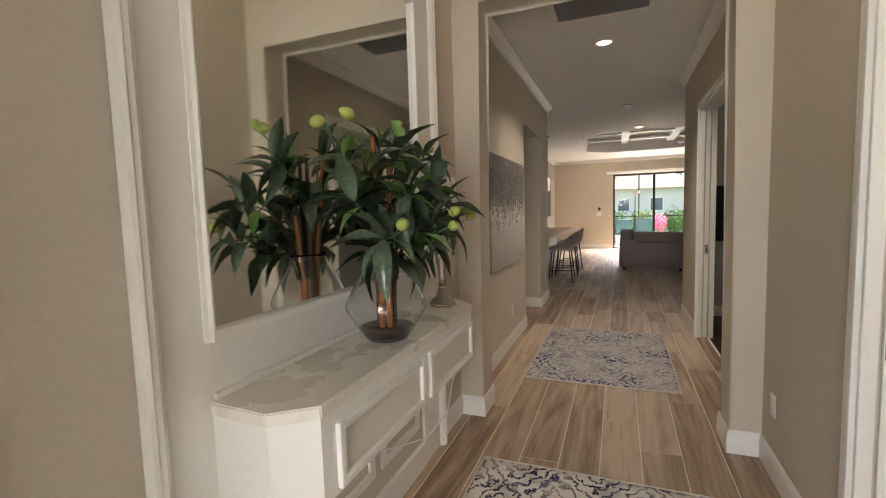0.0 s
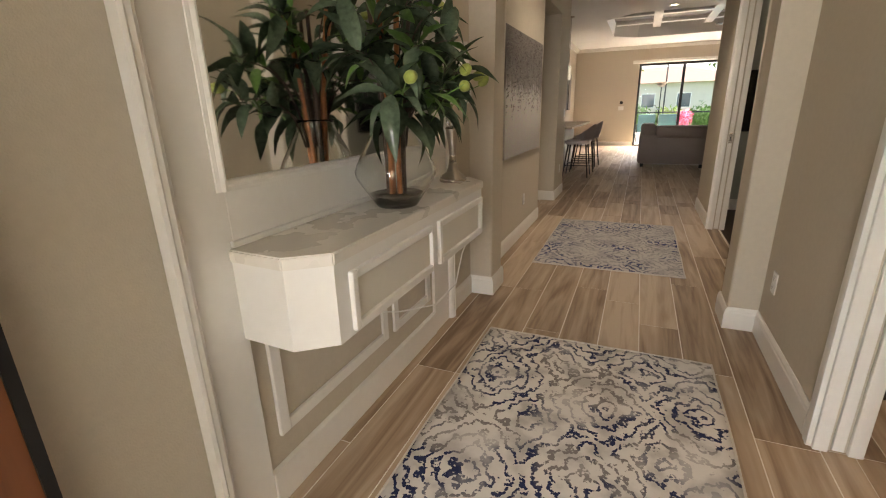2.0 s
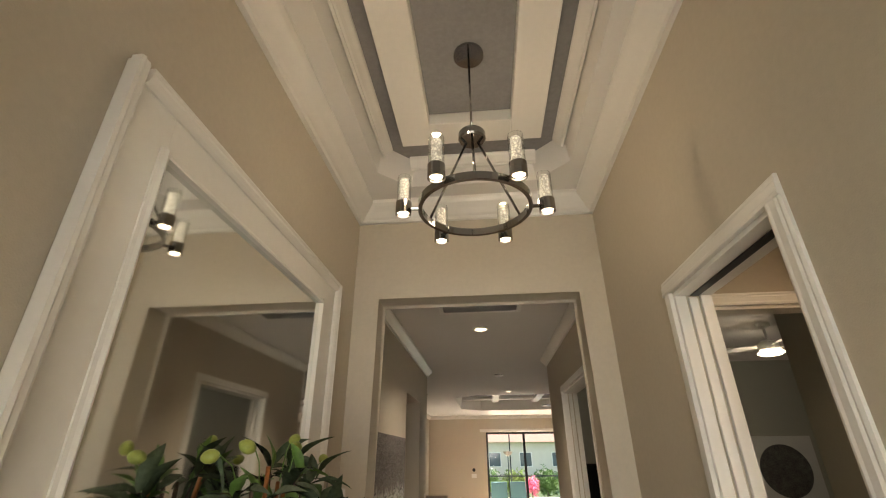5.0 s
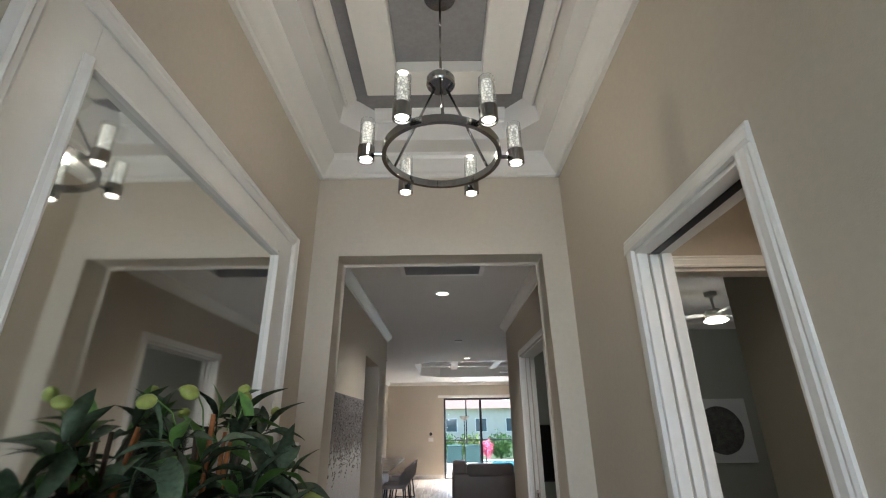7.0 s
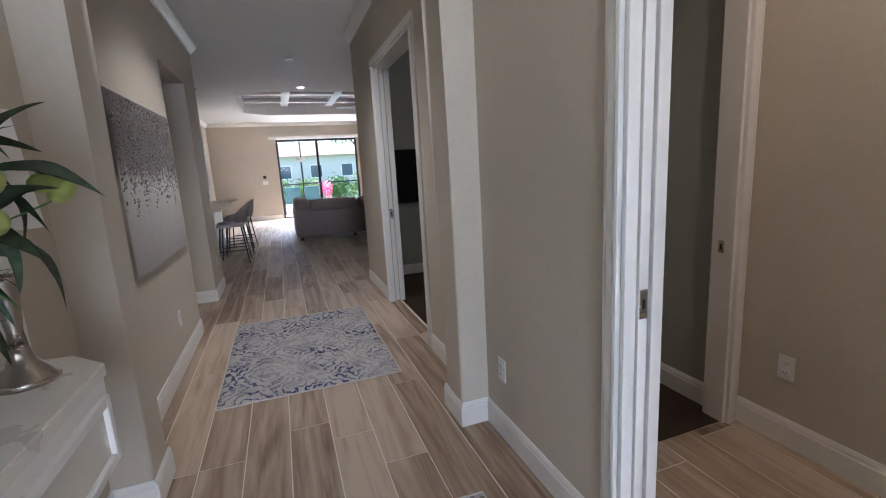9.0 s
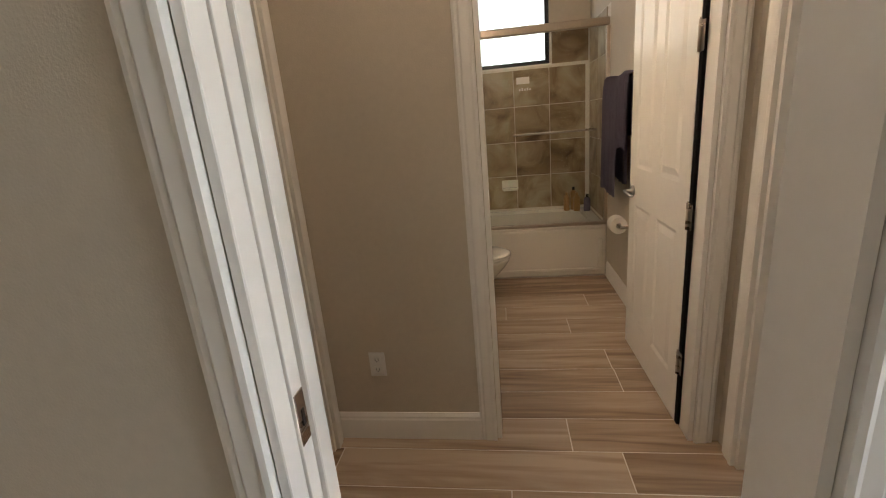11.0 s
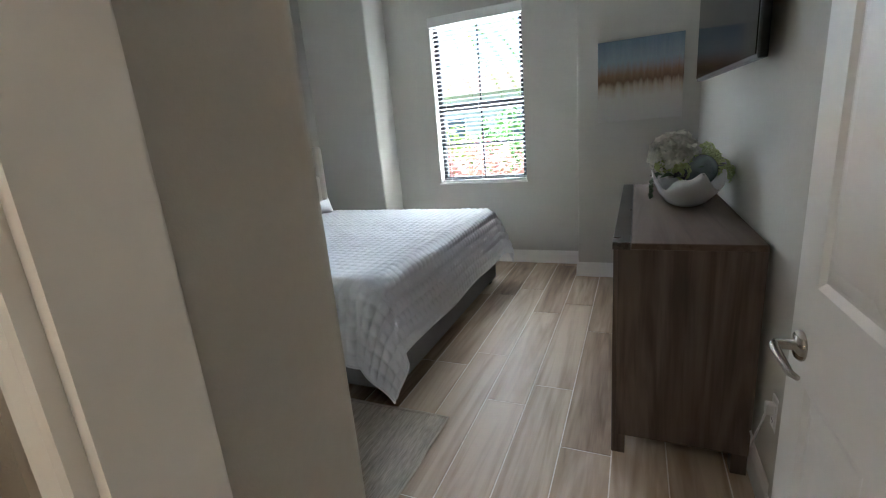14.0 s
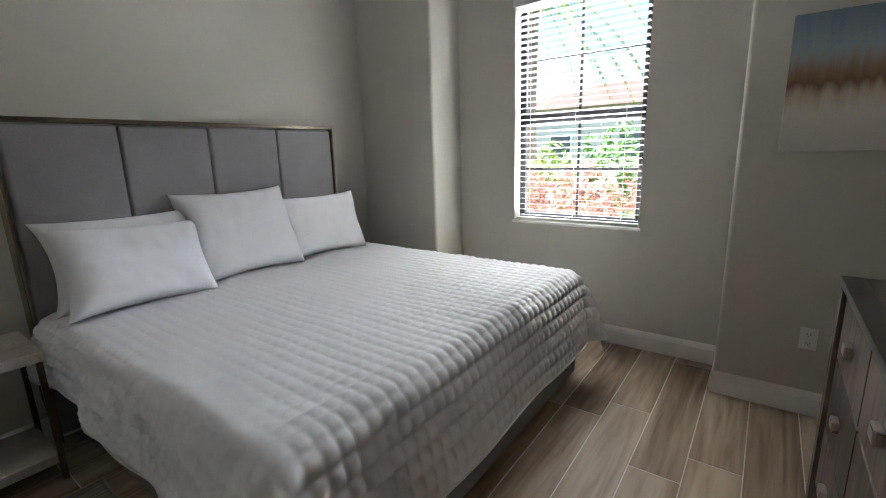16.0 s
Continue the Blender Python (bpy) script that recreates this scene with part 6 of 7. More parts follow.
BLACKLEAF = leaf_mesh("leaf", 0.17, 0.085, 0.5, mat("dark_purple_leaf", (0.016, 0.014, 0.017), 0.4, var=0.3))
for k in range(20):
    ob = new("leaf", LEAVES[0] if k % 2 else BLACKLEAF)
    ob.parent = fl
    a = rnd.uniform(0, 6.28)
    ob.matrix_basis = pose(0.08 * math.cos(a), 0.09 * math.sin(a), 0.15, rnd.uniform(-30, 30), rnd.uniform(-50, 5), math.degrees(a))
    ob.scale = (0.62,) * 3
bm = bmesh.new()
for k in range(60):
    u = k / 60
    bmesh.ops.create_icosphere(bm, subdivisions=1, radius=0.009, matrix=Matrix.Translation((0.10 + 0.06 * min(1, u * 2) + rnd.uniform(-0.006, 0.006), -0.10 - 0.05 * u + rnd.uniform(-0.012, 0.012), 0.15 - max(0, u - 0.25) * 0.185)))
part("trailing_sprig", bm, LEAF, fl, "trailing dark green sprig", True)
t = thing("glass_orb", "grey swirled glass orb resting in the bowl", "orb")
part("orb", lathe(bmesh.new(), [(0.076 * math.sin(math.pi * k / 16) if 0 < k < 16 else 0.0, -0.076 * math.cos(math.pi * k / 16)) for k in range(17)], seg=28), mat("swirled_glass", (0.10, 0.12, 0.12), 0.08, var=0.9, scale=9, fine=14), t, smooth=True)
t.location = (1.125, -1.225, DZ + 0.178)

# television on its swivel arm
t = thing("wall_television", "black flat television on a swivel wall arm", "television", m=pose(1.060, -1.07, 1.83, 0, 0, 4))
part("screen", box(0.022, 0.026, -0.555, 0.445, -0.275, 0.345), SCREEN, t)
part("housing", box(-0.010, 0.0215, -0.57, 0.46, -0.290, 0.360, bevel=0.006), BLACK, t)
part("back_box", box(-0.045, -0.010, -0.30, 0.22, -0.22, 0.15, bevel=0.01), BLACK, t)
part("wall_arm", box(-0.080, -0.045, -0.12, 0.12, -0.10, 0.10, bevel=0.008), BLACK, t)

t = thing("canvas_painting", "abstract canvas painting in blue, brown and cream bands", "painting")
CANVAS2 = ramp_mat("banded_canvas", [(0.0, (0.567, 0.540, 0.499)), (0.30, (0.608, 0.567, 0.499)), (0.42, (0.486, 0.392, 0.284)), (0.50, (0.176, 0.101, 0.054)), (0.58, (0.270, 0.169, 0.101)), (0.66, (0.324, 0.297, 0.270)), (0.74, (0.297, 0.365, 0.405)), (1.0, (0.16, 0.23, 0.29))],
                   0.7, 2, 0.10, (26, 1, 1.6), 0.1, 0.5)
part("canvas", box(1.095, 1.715, -2.814, -2.776, 1.36, 1.975, bevel=0.003), CANVAS2, t)
part("stretcher", box(1.10, 1.71, -2.8145, -2.80, 1.365, 1.97), LINEN, t)

# the window with its blind
t = thing("bedroom_window", "black-framed double-hung window with white slatted blind", "window")
WX0, WX1, WZ0, WZ1, WY = 2.422, 3.353, 0.865, 2.498, -3.30
for b in ((WX0, WX0 + 0.045, WZ0, WZ1), (WX1 - 0.045, WX1, WZ0, WZ1), (WX0 + 0.045, WX1 - 0.045, WZ0, WZ0 + 0.05), (WX0 + 0.045, WX1 - 0.045, WZ1 - 0.05, WZ1), (WX0 + 0.045, WX1 - 0.045, 1.60, 1.665)):
    part("window_frame", box(b[0], b[1], WY - 0.03, WY + 0.02, b[2], b[3], bevel=0.003), BLACK, t)
for z0, z1 in ((0.915, 1.60), (1.665, 2.448)):
    part("glazing_bar", box(2.88, 2.896, WY - 0.012, WY + 0.008, z0, z1), BLACK, t)
    part("glazing_bar", box(WX0 + 0.045, WX1 - 0.045, WY - 0.011, WY + 0.007, (z0 + z1) / 2 - 0.008, (z0 + z1) / 2 + 0.008), BLACK, t)
    p = part("pane", box(WX0 + 0.045, WX1 - 0.045, WY - 0.004, WY, z0, z1), PANE, t)
    p.visible_shadow = False
part("window_sill", box(WX0 - 0.012, WX1 + 0.012, -3.285, -3.165, 0.846, 0.864, bevel=0.004), TRIM, t, "white stone sill")
t = thing("window_blind", "white horizontal slatted blind lowered with open slats", "blind")
part("valance", box(WX0 - 0.015, WX1 + 0.015, -3.262, -3.175, 2.415, 2.505, bevel=0.006), TRIM, t)
SL = mesh("slat", bx(bmesh.new(), WX0 + 0.012, WX1 - 0.012, -0.024, 0.024, -0.0012, 0.0012), PLASTIC)
for k in range(36):
    ob = new("slat", SL)
    ob.parent = t
    ob.matrix_basis = pose(0, -3.228, 0.905 + k * 0.0425, 6)
part("bottom_rail", box(WX0 + 0.012, WX1 - 0.012, -3.252, -3.204, 0.867, 0.887, bevel=0.004), PLASTIC, t)
for x in (WX0 + 0.12, 2.888, WX1 - 0.12):
    part("ladder_cord", box(x - 0.001, x + 0.001, -3.2035, -3.2015, 0.887, 2.415), PLASTIC, t)
part("wand", tube(bmesh.new(), [(WX1 - 0.10, -3.19, 2.41), (WX1 - 0.10, -3.188, 1.72)], 0.004, 6), PLASTIC, t)

rug("bedside_rug", 2.255, 4.05, -0.49, 0.195, 0.008, RUG3, "beige striped woven rug beside the bed", mat("jute_binding", (0.50, 0.44, 0.36), 0.95))

# night table
t = thing("nightstand", "pale stone-topped open nightstand with bronze frame", "nightstand")
part("top", box(4.18, 4.60, -0.42, 0.12, 0.580, 0.625, bevel=0.004), STONE, t)
part("shelf", box(4.22, 4.60, -0.40, 0.10, 0.075, 0.12, bevel=0.004), STONE, t)
for x in (4.20, 4.575):
    for y in (-0.40, 0.09):
        part("leg", box(x - 0.010, x + 0.012, y - 0.011, y + 0.011, 0.0, 0.58), BRASS, t)
t = thing("bedside_lamp", "bedside lamp with a warm lit shade on the nightstand", "lamp")
part("base", lathe(bmesh.new(), [(0, 0), (0.07, 0), (0.07, 0.012), (0.02, 0.03), (0.015, 0.20), (0, 0.20)], (4.42, 0.0, 0.625), 20), NICKEL, t, smooth=True)
part("shade", lathe(bmesh.new(), [(0.13, 0.20), (0.11, 0.42), (0.108, 0.42), (0.128, 0.20)], (4.42, 0.0, 0.625), 28), SHADE, t, smooth=True)
t = thing("lamp_cable", "black cable hanging behind the nightstand", "cable")
part("cable", tube(bmesh.new(), [(4.58, -0.43, 0.55), (4.55, -0.44, 0.42), (4.50, -0.43, 0.30), (4.52, -0.44, 0.20), (4.60, -0.44, 0.16)], 0.004, 6), BLACK, t, smooth=True)

# switches on the clipped corner: a fan remote in its holder over a two-gang switch
m = Matrix.Translation((2.042, 0.5304, 1.212)) @ pose(0, 0, 0, 0, 0, -41.2)
t = thing("light_switch", "white two-gang rocker switch on the clipped corner wall", "light switch", m=m)
part("plate", box(-0.058, 0.058, -0.006, 0.001, -0.058, 0.058, bevel=0.003), PLASTIC, t)
for x in (-0.024, 0.024):
    part("rocker", box(x - 0.016, x + 0.016, -0.011, -0.005, -0.034, 0.034, bevel=0.002), PLASTIC, t)
m = Matrix.Translation((2.024, 0.5462, 1.330)) @ pose(0, 0, 0, 0, 0, -41.2)
t = thing("fan_remote", "white fan remote in a wall cradle above the switch", "remote control", m=m)
part("cradle", box(-0.026, 0.026, -0.018, 0.001, -0.056, -0.005, bevel=0.005), PLASTIC, t)
part("remote", box(-0.022, 0.022, -0.030, -0.012, -0.055, 0.052, bevel=0.006), PLASTIC, t)
bm = bmesh.new()
for z in (0.032, 0.004, -0.024):
    lathe(bm, [(0, -0.0312), (0.008, -0.0312), (0.008, -0.0298), (0, -0.0298)], (0, 0, z), 18, "y")
part("buttons", bm, mat("grey_plastic", (0.45, 0.45, 0.45), 0.5), t)

t = thing("power_cord", "white cord plugged in behind the dresser", "cable")
part("plug", box(0.980, 1.004, -0.315, -0.285, 0.40, 0.44, bevel=0.005), PLASTIC, t)
part("cord", tube(bmesh.new(), [(1.0, -0.30, 0.40), (1.02, -0.31, 0.30), (1.015, -0.36, 0.22), (0.995, -0.44, 0.20), (0.99, -0.60, 0.22)], 0.004, 6), PLASTIC, t, smooth=True)

# ---- great room and kitchen, seen down the corridor ----
t = thing("kitchen_island", "kitchen island with a dark base under a pale stone top", "kitchen island")
part("base", box(-2.25, -1.32, 8.75, 11.55, 0.0, 0.885, bevel=0.004), mat("espresso_cabinet", (0.035, 0.026, 0.022), 0.4, var=0.15), t)
part("worktop", box(-2.30, -0.98, 8.65, 11.65, 0.886, 0.925, bevel=0.006), STONE, t, "pale stone counter with overhang")


def bar_stool(m):
    t = thing("bar_stool", "pale grey upholstered counter stool with splayed dark metal legs", "bar stool", "stools along the island", m)
    # the sitter looks along -x
    bm = bmesh.new()
    bx(bm, -0.22, 0.20, -0.22, 0.22, 0.60, 0.67, 0.03, 4)
    part("seat", bm, STOOL, t, smooth=True)
    bm = bmesh.new()
    rows = []
    for j in range(7):
        v = j / 6
        row = []
        for i in range(13):
            a = radians(-80 + 160 * i / 12)
            top = 0.66 + (0.30 - 0.16 * (abs(i - 6) / 6) ** 2) * v
            row.append((0.02 + (0.22 + 0.05 * v) * math.cos(a), (0.235 + 0.015 * v) * math.sin(a), top))
        rows.append(row)
    vs = [[bm.verts.new(p) for p in r] for r in rows]
    for a, b in zip(vs, vs[1:]):
        for i in range(12):
            bm.faces.new((a[i], a[i + 1], b[i + 1], b[i]))
    bmesh.ops.solidify(bm, geom=bm.faces[:], thickness=0.035)
    part("backrest", bm, STOOL, t, smooth=True)
    for x, y in ((-0.16, -0.17), (-0.16, 0.17), (0.15, -0.17), (0.15, 0.17)):
        part("leg", tube(bmesh.new(), [(x, y, 0.61), (x * 1.45, y * 1.4, 0.0)], [0.013, 0.010], 8), BLACK, t, smooth=True)
    f = 0.21
    part("footrest", tube(bmesh.new(), [(-f, -0.215, 0.22), (-f, 0.215, 0.22), (f, 0.215, 0.22), (f, -0.215, 0.22), (-f, -0.215, 0.22)], 0.008, 6), BLACK, t)
    return t


stool = bar_stool(pose(-0.93, 9.25, 0))
for y, r in ((10.05, 4), (10.85, -5)):
    copy_thing(stool, pose(-0.92, y, 0, 0, 0, r))

t = thing("sofa", "taupe leather sectional sofa seen from behind", "sofa")
part("back", box(0.12, 2.75, 10.85, 11.07, 0.07, 0.66, bevel=0.03, seg=3), SOFA, t, smooth=True)
part("base", box(0.14, 2.73, 11.07, 11.75, 0.07, 0.42, bevel=0.03, seg=3), SOFA, t, smooth=True)
part("arm", box(0.10, 0.36, 11.05, 12.55, 0.07, 0.62, bevel=0.04, seg=3), SOFA, t, smooth=True)
for x0, x1 in ((0.40, 1.40), (1.42, 2.35)):
    part("back_cushion", box(x0, x1, 10.83, 11.10, 0.58, 0.84, bevel=0.07, seg=5), SOFA, t, smooth=True)
    part("seat_cushion", box(x0, x1, 11.10, 11.80, 0.42, 0.54, bevel=0.04, seg=4), SOFA, t, smooth=True)
part("head_cushion", box(0.12, 0.40, 10.90, 11.55, 0.60, 0.88, bevel=0.07, seg=5), SOFA, t, smooth=True)
part("arm_cushion", box(0.12, 0.40, 11.57, 12.45, 0.60, 0.80, bevel=0.06, seg=5), SOFA, t, smooth=True)
for x, y in ((0.2, 10.92), (2.6, 10.92), (0.2, 12.4), (1.3, 10.92)):
    part("foot", box(x - 0.03, x + 0.03, y - 0.03, y + 0.03, 0, 0.075), BLACK, t)

t = thing("sliding_door", "black-framed sliding glass door to the patio", "sliding door")
for b in ((-0.088, -0.03, 0.0, 2.438), (2.34, 2.398, 0.0, 2.438), (-0.03, 2.34, 2.38, 2.438), (-0.03, 2.34, 0.0, 0.045), (1.10, 1.175, 0.045, 2.38)):
    part("door_frame", box(b[0], b[1], 16.28, 16.36, b[2], b[3], bevel=0.004), BLACK, t)
for x0, x1 in ((-0.03, 1.10), (1.175, 2.34)):
    p = part("pane", box(x0, x1, 16.31, 16.316, 0.045, 2.38), PANE, t)
    p.visible_shadow = False
part("valance", box(-0.28, 2.60, 16.13, 16.249, 2.45, 2.53, bevel=0.006), TRIM, t, "white blind valance")

t = thing("thermostat", "small black round thermostat on the wall", "thermostat")
part("dial", lathe(bmesh.new(), [(0, -0.02), (0.045, -0.02), (0.05, -0.012), (0.05, 0), (0, 0)], (-0.52, 16.249, 1.33), 28, "y"), BLACK, t)
part("trim_plate", box(-0.60, -0.44, 16.243, 16.249, 1.10, 1.22, bevel=0.003), PLASTIC, t)

t = thing("floor_lamp", "black torchiere floor lamp with a lit bowl", "floor lamp")
part("base", lathe(bmesh.new(), [(0, 0), (0.13, 0), (0.13, 0.02), (0.02, 0.03), (0, 0.03)], (0.55, 15.3, 0), 24), BLACK, t)
part("pole", tube(bmesh.new(), [(0.55, 15.3, 0.02), (0.55, 15.3, 1.74)], 0.014, 8), BLACK, t)
part("bowl", lathe(bmesh.new(), [(0.02, 1.72), (0.10, 1.77), (0.15, 1.85), (0.145, 1.85), (0.09, 1.78), (0.0, 1.75)], (0.55, 15.3, 0), 24), SHADE, t)
part("lamp_disc", lathe(bmesh.new(), [(0, 1.83), (0.135, 1.83), (0.135, 1.834), (0, 1.835)], (0.55, 15.3, 0), 24), glow("torchiere_light", (1.0, 0.75, 0.42), 2), t)
part("side_arm", tube(bmesh.new(), [(0.55, 15.3, 1.05), (0.45, 15.3, 1.22), (0.33, 15.3, 1.24), (0.24, 15.3, 1.16)], 0.008, 6), BLACK, t)

t = thing("pendant_light", "glowing glass pendant light over the island", "pendant light")
part("cord", tube(bmesh.new(), [(-1.35, 10.4, 2.949), (-1.35, 10.4, 2.05)], 0.006, 6), NICKEL, t)
part("canopy", lathe(bmesh.new(), [(0, 0), (0.06, 0), (0.055, -0.02), (0, -0.03)], (-1.35, 10.4, 2.949), 20), NICKEL, t)
part("shade", lathe(bmesh.new(), [(0, 2.05), (0.045, 2.05), (0.05, 2.03), (0.05, 1.78), (0.0, 1.78)], (-1.35, 10.4, 0), 20), CRYSTAL, t, "lit bubble glass cylinder")

for y in (14.2, 14.75):
    t = thing("framed_picture", "narrow dark framed picture on the dining wall", "picture", "pictures on the dining wall")
    part("frame", box(-1.969, -1.945, y, y + 0.42, 1.15, 2.15, bevel=0.004), BLACK, t)
    part("print", box(-1.9445, -1.943, y + 0.03, y + 0.39, 1.18, 2.12), mat("dark_print", (0.10, 0.10, 0.10), 0.4, var=0.8, scale=6), t)
t = thing("light_switch", "white rocker switch on the hall wall end", "light switch")
part("plate", box(-0.944, -0.937, 7.33, 7.41, 1.12, 1.24, bevel=0.003), PLASTIC, t)
part("rocker", box(-0.937, -0.933, 7.353, 7.387, 1.145, 1.215, bevel=0.002), PLASTIC, t)
fan("ceiling_fan", (2.05, 12.5, 2.90), 0.26, 5, BLACK, False)

# ---- outdoors ----
def foliage(bm, cx, cy, cz, rx, ry, rz, count, size, seed):
    """Loose leaves filling an uneven ellipsoid."""
    r = random.Random(seed)
    for _ in range(count):
        d = Vector((r.gauss(0, 1), r.gauss(0, 1), r.gauss(0, 1))).normalized()
        k = r.uniform(0.35, 1.0) * (0.8 + 0.35 * noise.noise((d.x * 2 + seed, d.y * 2, d.z * 2)))
        p = Vector((cx + rx * d.x * k, cy + ry * d.y * k, cz + rz * d.z * k))
        q = Euler((r.uniform(-1.1, 1.1), r.uniform(-1.1, 1.1), r.uniform(0, 6.28))).to_matrix()
        s = size * r.uniform(0.6, 1.3)
        vs = [bm.verts.new(p + q @ Vector(o)) for o in ((-s, 0, 0), (0, -0.35 * s, 0.12 * s), (s, 0, -0.1 * s), (0, 0.35 * s, 0.12 * s))]
        bm.faces.new(vs)
    return bm


GREEN1 = mat("shrub_green", (0.10, 0.20, 0.04), 0.6, var=0.5, scale=3, fine=20)
GREEN2 = mat("shrub_yellow_green", (0.22, 0.30, 0.06), 0.6, var=0.4, scale=3, fine=20)
RED = mat("red_foliage", (0.40, 0.19, 0.15), 0.6, var=0.6, scale=4, fine=25)
PINK = mat("pink_blossom", (0.52, 0.10, 0.19), 0.6, var=0.4, scale=6)
BARK = mat("bark", (0.16, 0.12, 0.09), 0.9, var=0.3, scale=12, bump=0.6, bump_scale=30)
STUCCO = mat("stucco", (0.68, 0.63, 0.55), 0.9, var=0.06, bump=0.4)
ROOF = mat("roof_tile", (0.26, 0.17, 0.13), 0.85, var=0.25, scale=6, fine=30, stretch=(1, 6, 1), bump=0.6, bump_scale=40)
PAVER = mat("patio_paver", (0.55, 0.50, 0.43), 0.8, var=0.12, scale=3, fine=14, bump=0.3)
structure("patio", box(-6, 9, 16.4, 24.5, -0.088, -0.01), PAVER, "pale paver patio behind the sliding door", "patio")
structure("pool_water", box(1.4, 8.5, 19.2, 23.5, -0.009, -0.004), mat("pool_water_blue", (0.10, 0.40, 0.50), 0.05, var=0.1), "light blue swimming pool surface", "pool")


def shrub(name, label, cat, x, y, z, rx, ry, rz, n, size, material, seed):
    t = thing(name, label, cat)
    part("crown", foliage(bmesh.new(), x, y, z, rx, ry, rz, n, size, seed), material, t)
    part("stem", tube(bmesh.new(), [(x, y, -0.09), (x, y, z)], [0.04, 0.015], 6), BARK, t)
    return t


for k in range(7):
    shrub("hedge_shrub", "sunlit green garden shrub beyond the patio", "shrub", -3.2 + k * 1.5, 25.6 + 0.4 * (k % 2), 0.55, 1.0, 0.8, 0.75 + 0.1 * (k % 3), 1100, 0.10, GREEN2 if k % 2 else GREEN1, 40 + k)
t = shrub("flowering_plant", "pink flowering plant in a white patio pot", "plant", 1.45, 18.4, 0.75, 0.34, 0.34, 0.40, 500, 0.06, PINK, 61)
part("pot", lathe(bmesh.new(), [(0, -0.012), (0.14, -0.012), (0.19, 0.30), (0.17, 0.30), (0.0, 0.28)], (1.45, 18.4, 0), 20), PLASTIC, t)


def tree(name, x, y, h, r, seed, material):
    t = thing(name, "broad green garden tree in full sun", "tree")
    part("trunk", tube(bmesh.new(), [(x, y, -0.09), (x + 0.1, y, h * 0.4), (x - 0.05, y, h * 0.75)], [0.18, 0.13, 0.06], 8), BARK, t)
    for k in range(4):
        a = k * 1.6 + seed
        part("limb", tube(bmesh.new(), [(x, y, h * 0.5), (x + 0.6 * r * math.cos(a), y + 0.6 * r * math.sin(a), h * 0.85)], [0.08, 0.02], 6), BARK, t)
    bm = bmesh.new()
    rr = random.Random(seed)
    for k in range(9):
        a = rr.uniform(0, 6.28)
        foliage(bm, x + 0.6 * r * math.cos(a), y + 0.6 * r * math.sin(a), h * rr.uniform(0.65, 1.0), 0.5 * r, 0.5 * r, 0.42 * r, 330, 0.16, seed * 10 + k)
    part("crown", bm, material, t)
    return t


tree("garden_tree", 5.2, 33, 6.0, 2.6, 3, GREEN1)
tree("garden_tree", -2.5, 36, 5.0, 2.4, 5, GREEN2)


def palm(x, y, h, seed, fronds, length):
    t = thing("palm_tree", "green palm tree with drooping fronds", "palm tree")
    part("trunk", tube(bmesh.new(), [(x, y, -0.09), (x + 0.06, y, h * 0.5), (x, y, h)], [0.16, 0.12, 0.10], 10), BARK, t)
    rr = random.Random(seed)
    for k in range(fronds):
        a = 2 * math.pi * k / fronds + rr.uniform(-0.2, 0.2)
        up = rr.uniform(-0.1, 0.7)
        bm = bmesh.new()
        pts = []
        for i in range(9):
            u = i / 8
            pts.append(Vector((x + math.cos(a) * length * u, y + math.sin(a) * length * u, h + up * length * u - 1.1 * length * u * u)))
        tube(bm, pts, [0.018 - 0.0018 * i for i in range(9)], 5)
        for i in range(1, 33):
            u = i / 33
            f = u * 8
            p = pts[int(f)].lerp(pts[min(8, int(f) + 1)], f - int(f))
            for s in (-1, 1):
                sd = Vector((-math.sin(a), math.cos(a), 0)) * s
                tip = p + sd * 0.32 * (1 - 0.5 * u) + Vector((math.cos(a) * 0.12, math.sin(a) * 0.12, -0.20))
                w = Vector((math.cos(a), math.sin(a), 0)) * 0.016
                bm.faces.new([bm.verts.new(q) for q in (p - w, p + w, tip)])
        part("frond", bm, GREEN2, t)
    return t


palm(5.9, -9.0, 4.3, 2, 15, 2.2)
palm(7.4, 30, 5.5, 8, 12, 2.0)
for k in range(5):
    shrub("red_shrub", "red-leaved garden shrub outside the bedroom window", "shrub", 1.7 + 0.85 * k, -5.1 - 0.2 * (k % 2), 0.74, 0.62, 0.5, 0.66, 700, 0.075, RED, 80 + k)
for k in range(5):
    shrub("green_shrub", "bright green garden shrub behind the red hedge", "shrub", 1.4 + 1.15 * k, -7.0 - 0.3 * (k % 2), 0.85, 0.8, 0.6, 0.75 + 0.2 * (k % 3), 800, 0.09, GREEN2 if k % 2 else GREEN1, 90 + k)


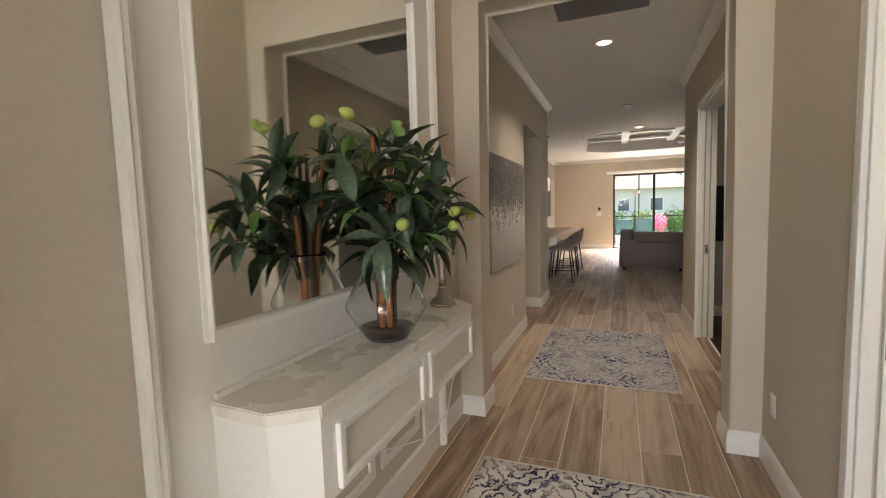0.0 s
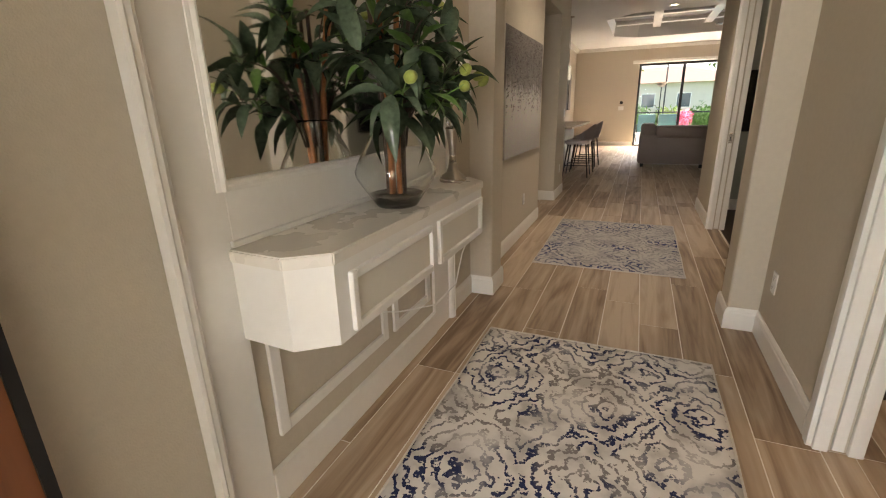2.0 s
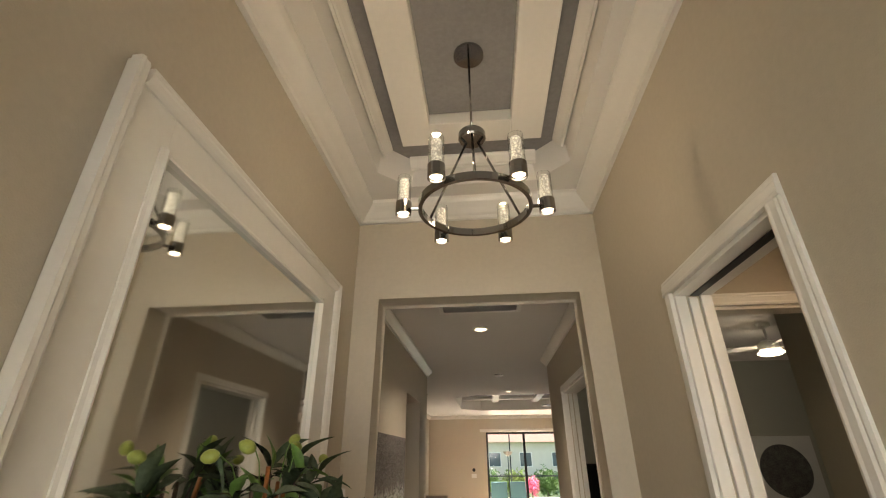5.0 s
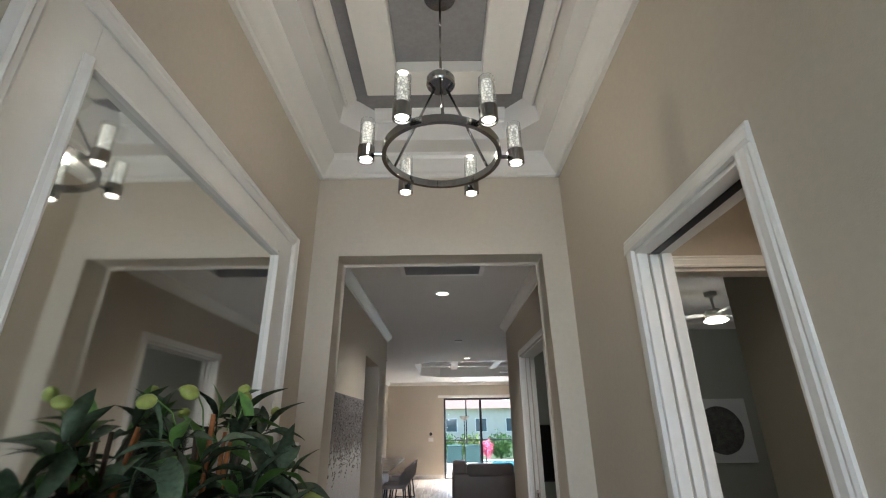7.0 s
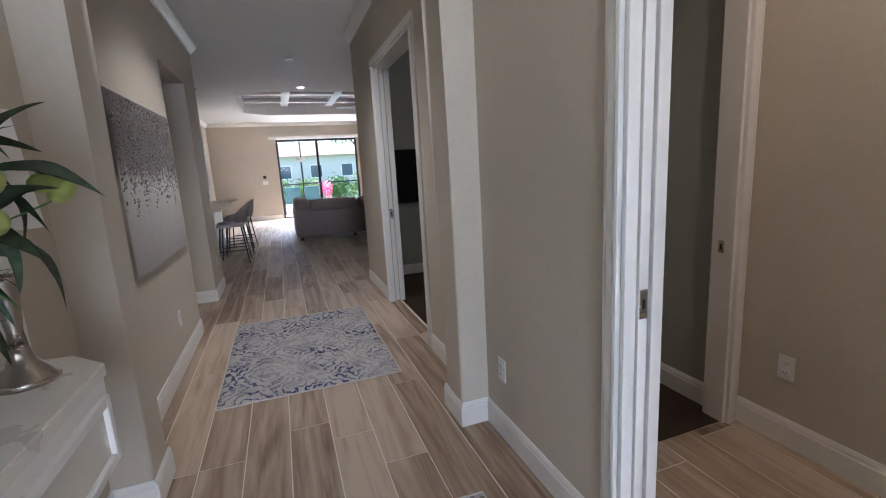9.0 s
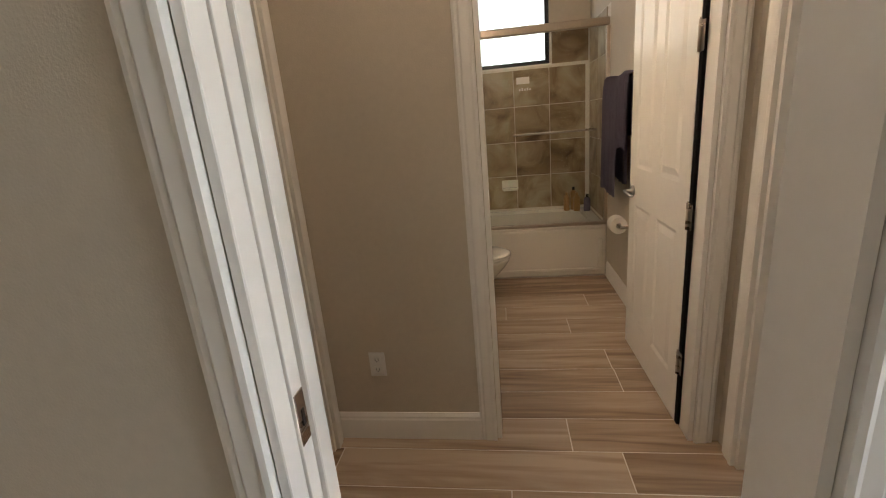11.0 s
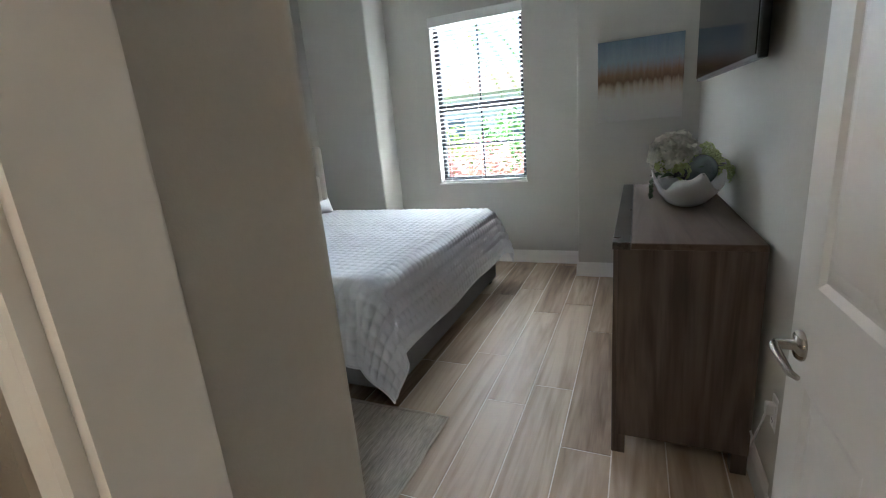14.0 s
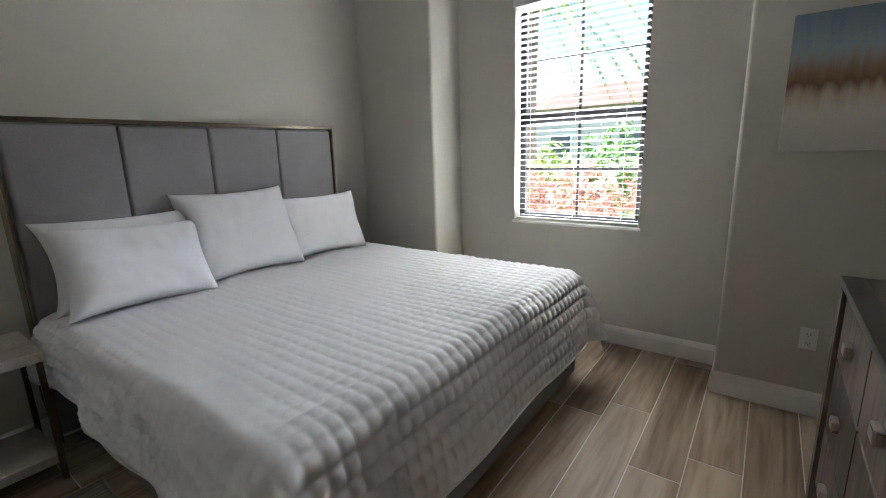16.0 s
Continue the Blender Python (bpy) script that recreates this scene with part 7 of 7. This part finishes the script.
def house(name, x0, x1, y0, y1, h, windows, front, label):
    t = thing(name, label, "house")
    part("wall", box(x0, x1, y0, y1, -0.09, h), STUCCO, t)
    bm = bmesh.new()
    e, rz = 0.5, h + 1.5
    base = [bm.verts.new(p) for p in ((x0 - e, y0 - e, h), (x1 + e, y0 - e, h), (x1 + e, y1 + e, h), (x0 - e, y1 + e, h))]
    ym, d = (y0 + y1) / 2, (y1 - y0) / 2
    top = [bm.verts.new((x0 + d, ym, rz)), bm.verts.new((x1 - d, ym, rz))]
    for f in ((0, 1), (2, 3)):
        bm.faces.new((base[f[0]], base[f[1]], top[1] if f[0] == 0 else top[0], top[0] if f[0] == 0 else top[1]))
    bm.faces.new((base[1], base[2], top[1]))
    bm.faces.new((base[3], base[0], top[0]))
    bm.faces.new(base[::-1])
    part("roof", bm, ROOF, t)
    yf = y0 if front < 0 else y1
    for x in windows:
        w = part("window", box(x - 0.55, x + 0.55, yf - 0.03, yf + 0.03, 0.9, 2.1), TRIM, t)
        part("pane", box(x - 0.48, x + 0.48, yf - 0.04, yf + 0.04, 0.97, 2.03), mat("far_glass", (0.08, 0.11, 0.13), 0.1), w)
    return t


house("neighbour_house", -9, 8, 44, 53, 2.9, (-6, -3, 0.5, 3.2, 6), -1, "low beige neighbouring house with a tiled roof")
house("neighbour_house", -4, 14, -30, -21, 3.2, (0, 3.4, 6.8, 10), 1, "beige stucco house with tiled roof across the street")


def patio_chair(m):
    t = thing("patio_chair", "dark teal sling patio chair with black frame", "chair", "patio chairs", m)
    TEAL = mat("teal_sling", (0.02, 0.07, 0.08), 0.7, var=0.15)
    part("seat", box(-0.27, 0.27, -0.26, 0.28, 0.36, 0.40, bevel=0.01), TEAL, t)
    bm = box(-0.27, 0.27, -0.02, 0.02, 0.0, 0.55, bevel=0.008)
    b = part("backrest", bm, TEAL, t)
    b.matrix_basis = pose(0, -0.25, 0.40, 12)
    for x in (-0.28, 0.28):
        part("arm", box(x - 0.02, x + 0.02, -0.28, 0.28, 0.58, 0.61, bevel=0.004), BLACK, t)
        for y in (-0.26, 0.26):
            part("leg", box(x - 0.015, x + 0.015, y - 0.015, y + 0.015, -0.0, 0.58), BLACK, t)
    return t


c = patio_chair(pose(0.25, 18.0, -0.01, 0, 0, 5))
copy_thing(c, pose(0.95, 18.1, -0.01, 0, 0, -6))
for x in (-2.0, 1.0, 4.0, 7.0):
    t = thing("screen_post", "thin dark post of the patio screen cage", "post", "patio screen posts")
    part("post", box(x - 0.03, x + 0.03, 24.2, 24.26, -0.09, 3.2), BLACK, t)
t = thing("screen_rail", "thin dark horizontal rail of the patio screen", "rail")
part("rail", box(-6, 9, 24.205, 24.255, 0.85, 0.91), BLACK, t)

# ---- floor planks ----
PITCH, GAP, X0 = 0.213, 0.005, -0.0085
full = {}


def plank_mesh(w, length):
    key = (round(w, 4), round(length, 4))
    if key not in full:
        bm = bmesh.new()
        z0, z1, c = -0.0055, 0.0, 0.0012
        lo = [bm.verts.new((x, y, z0)) for x, y in ((0, 0), (w, 0), (w, length), (0, length))]
        md = [bm.verts.new((x, y, z1 - c)) for x, y in ((0, 0), (w, 0), (w, length), (0, length))]
        hi = [bm.verts.new((x, y, z1)) for x, y in ((c, c), (w - c, c), (w - c, length - c), (c, length - c))]
        for a, b in ((lo, md), (md, hi)):
            for i in range(4):
                bm.faces.new((a[i], a[(i + 1) % 4], b[(i + 1) % 4], b[i]))
        bm.faces.new(hi)
        full[key] = mesh("plank", bm, PLANK)
    return full[key]




def lay(x0, x1, y0, y1, joined=False):
    """Planks along y between the given limits, in staggered columns."""
    k0, k1 = math.floor((x0 - X0) / PITCH), math.ceil((x1 - X0) / PITCH)
    verts, faces = [], []
    for k in range(k0, k1):
        a, b = max(x0, X0 + k * PITCH + GAP / 2), min(x1, X0 + (k + 1) * PITCH - GAP / 2)
        if b - a < 0.01:
            continue
        col = random.Random(1000 + k)
        y = -4.0 - col.choice((0.0, 0.3, 0.6, 0.9, 0.45, 0.75)) - 0.05 * col.random()
        while y < y1:
            c, d = max(y0, y + GAP / 2), min(y1, y + 1.2 - GAP / 2)
            y += 1.2
            if d - c < 0.02:
                continue
            if joined:
                n = len(verts)
                verts += [(a, c, 0), (b, c, 0), (b, d, 0), (a, d, 0), (a, c, -0.005), (b, c, -0.005), (b, d, -0.005), (a, d, -0.005)]
                faces += [(n, n + 1, n + 2, n + 3), (n + 4, n + 5, n + 1, n), (n + 5, n + 6, n + 2, n + 1), (n + 6, n + 7, n + 3, n + 2), (n + 7, n + 4, n, n + 3)]
            else:
                ob = new("plank", plank_mesh(b - a, d - c))
                ob.parent = FLOOR
                ob.matrix_basis = Matrix.Translation((a, c, 0))
    if joined:
        me = bpy.data.meshes.new("plank_field")
        me.from_pydata(verts, [], faces)
        me.materials.append(PLANK)
        ob = new("plank_field", me)
        ob.parent = FLOOR
        tagged(ob, "wood-look plank tiles of the great room", kind="stuff")


lay(-1.12, 0.95, -0.24, 6.84)
lay(0.9525, 4.02, 1.0, 2.752)
lay(0.9525, 4.62, -3.19, 0.998)
lay(-3.1, -1.1225, 5.70, 6.80, True)
lay(-5.0, 6.05, 6.8425, 16.30, True)
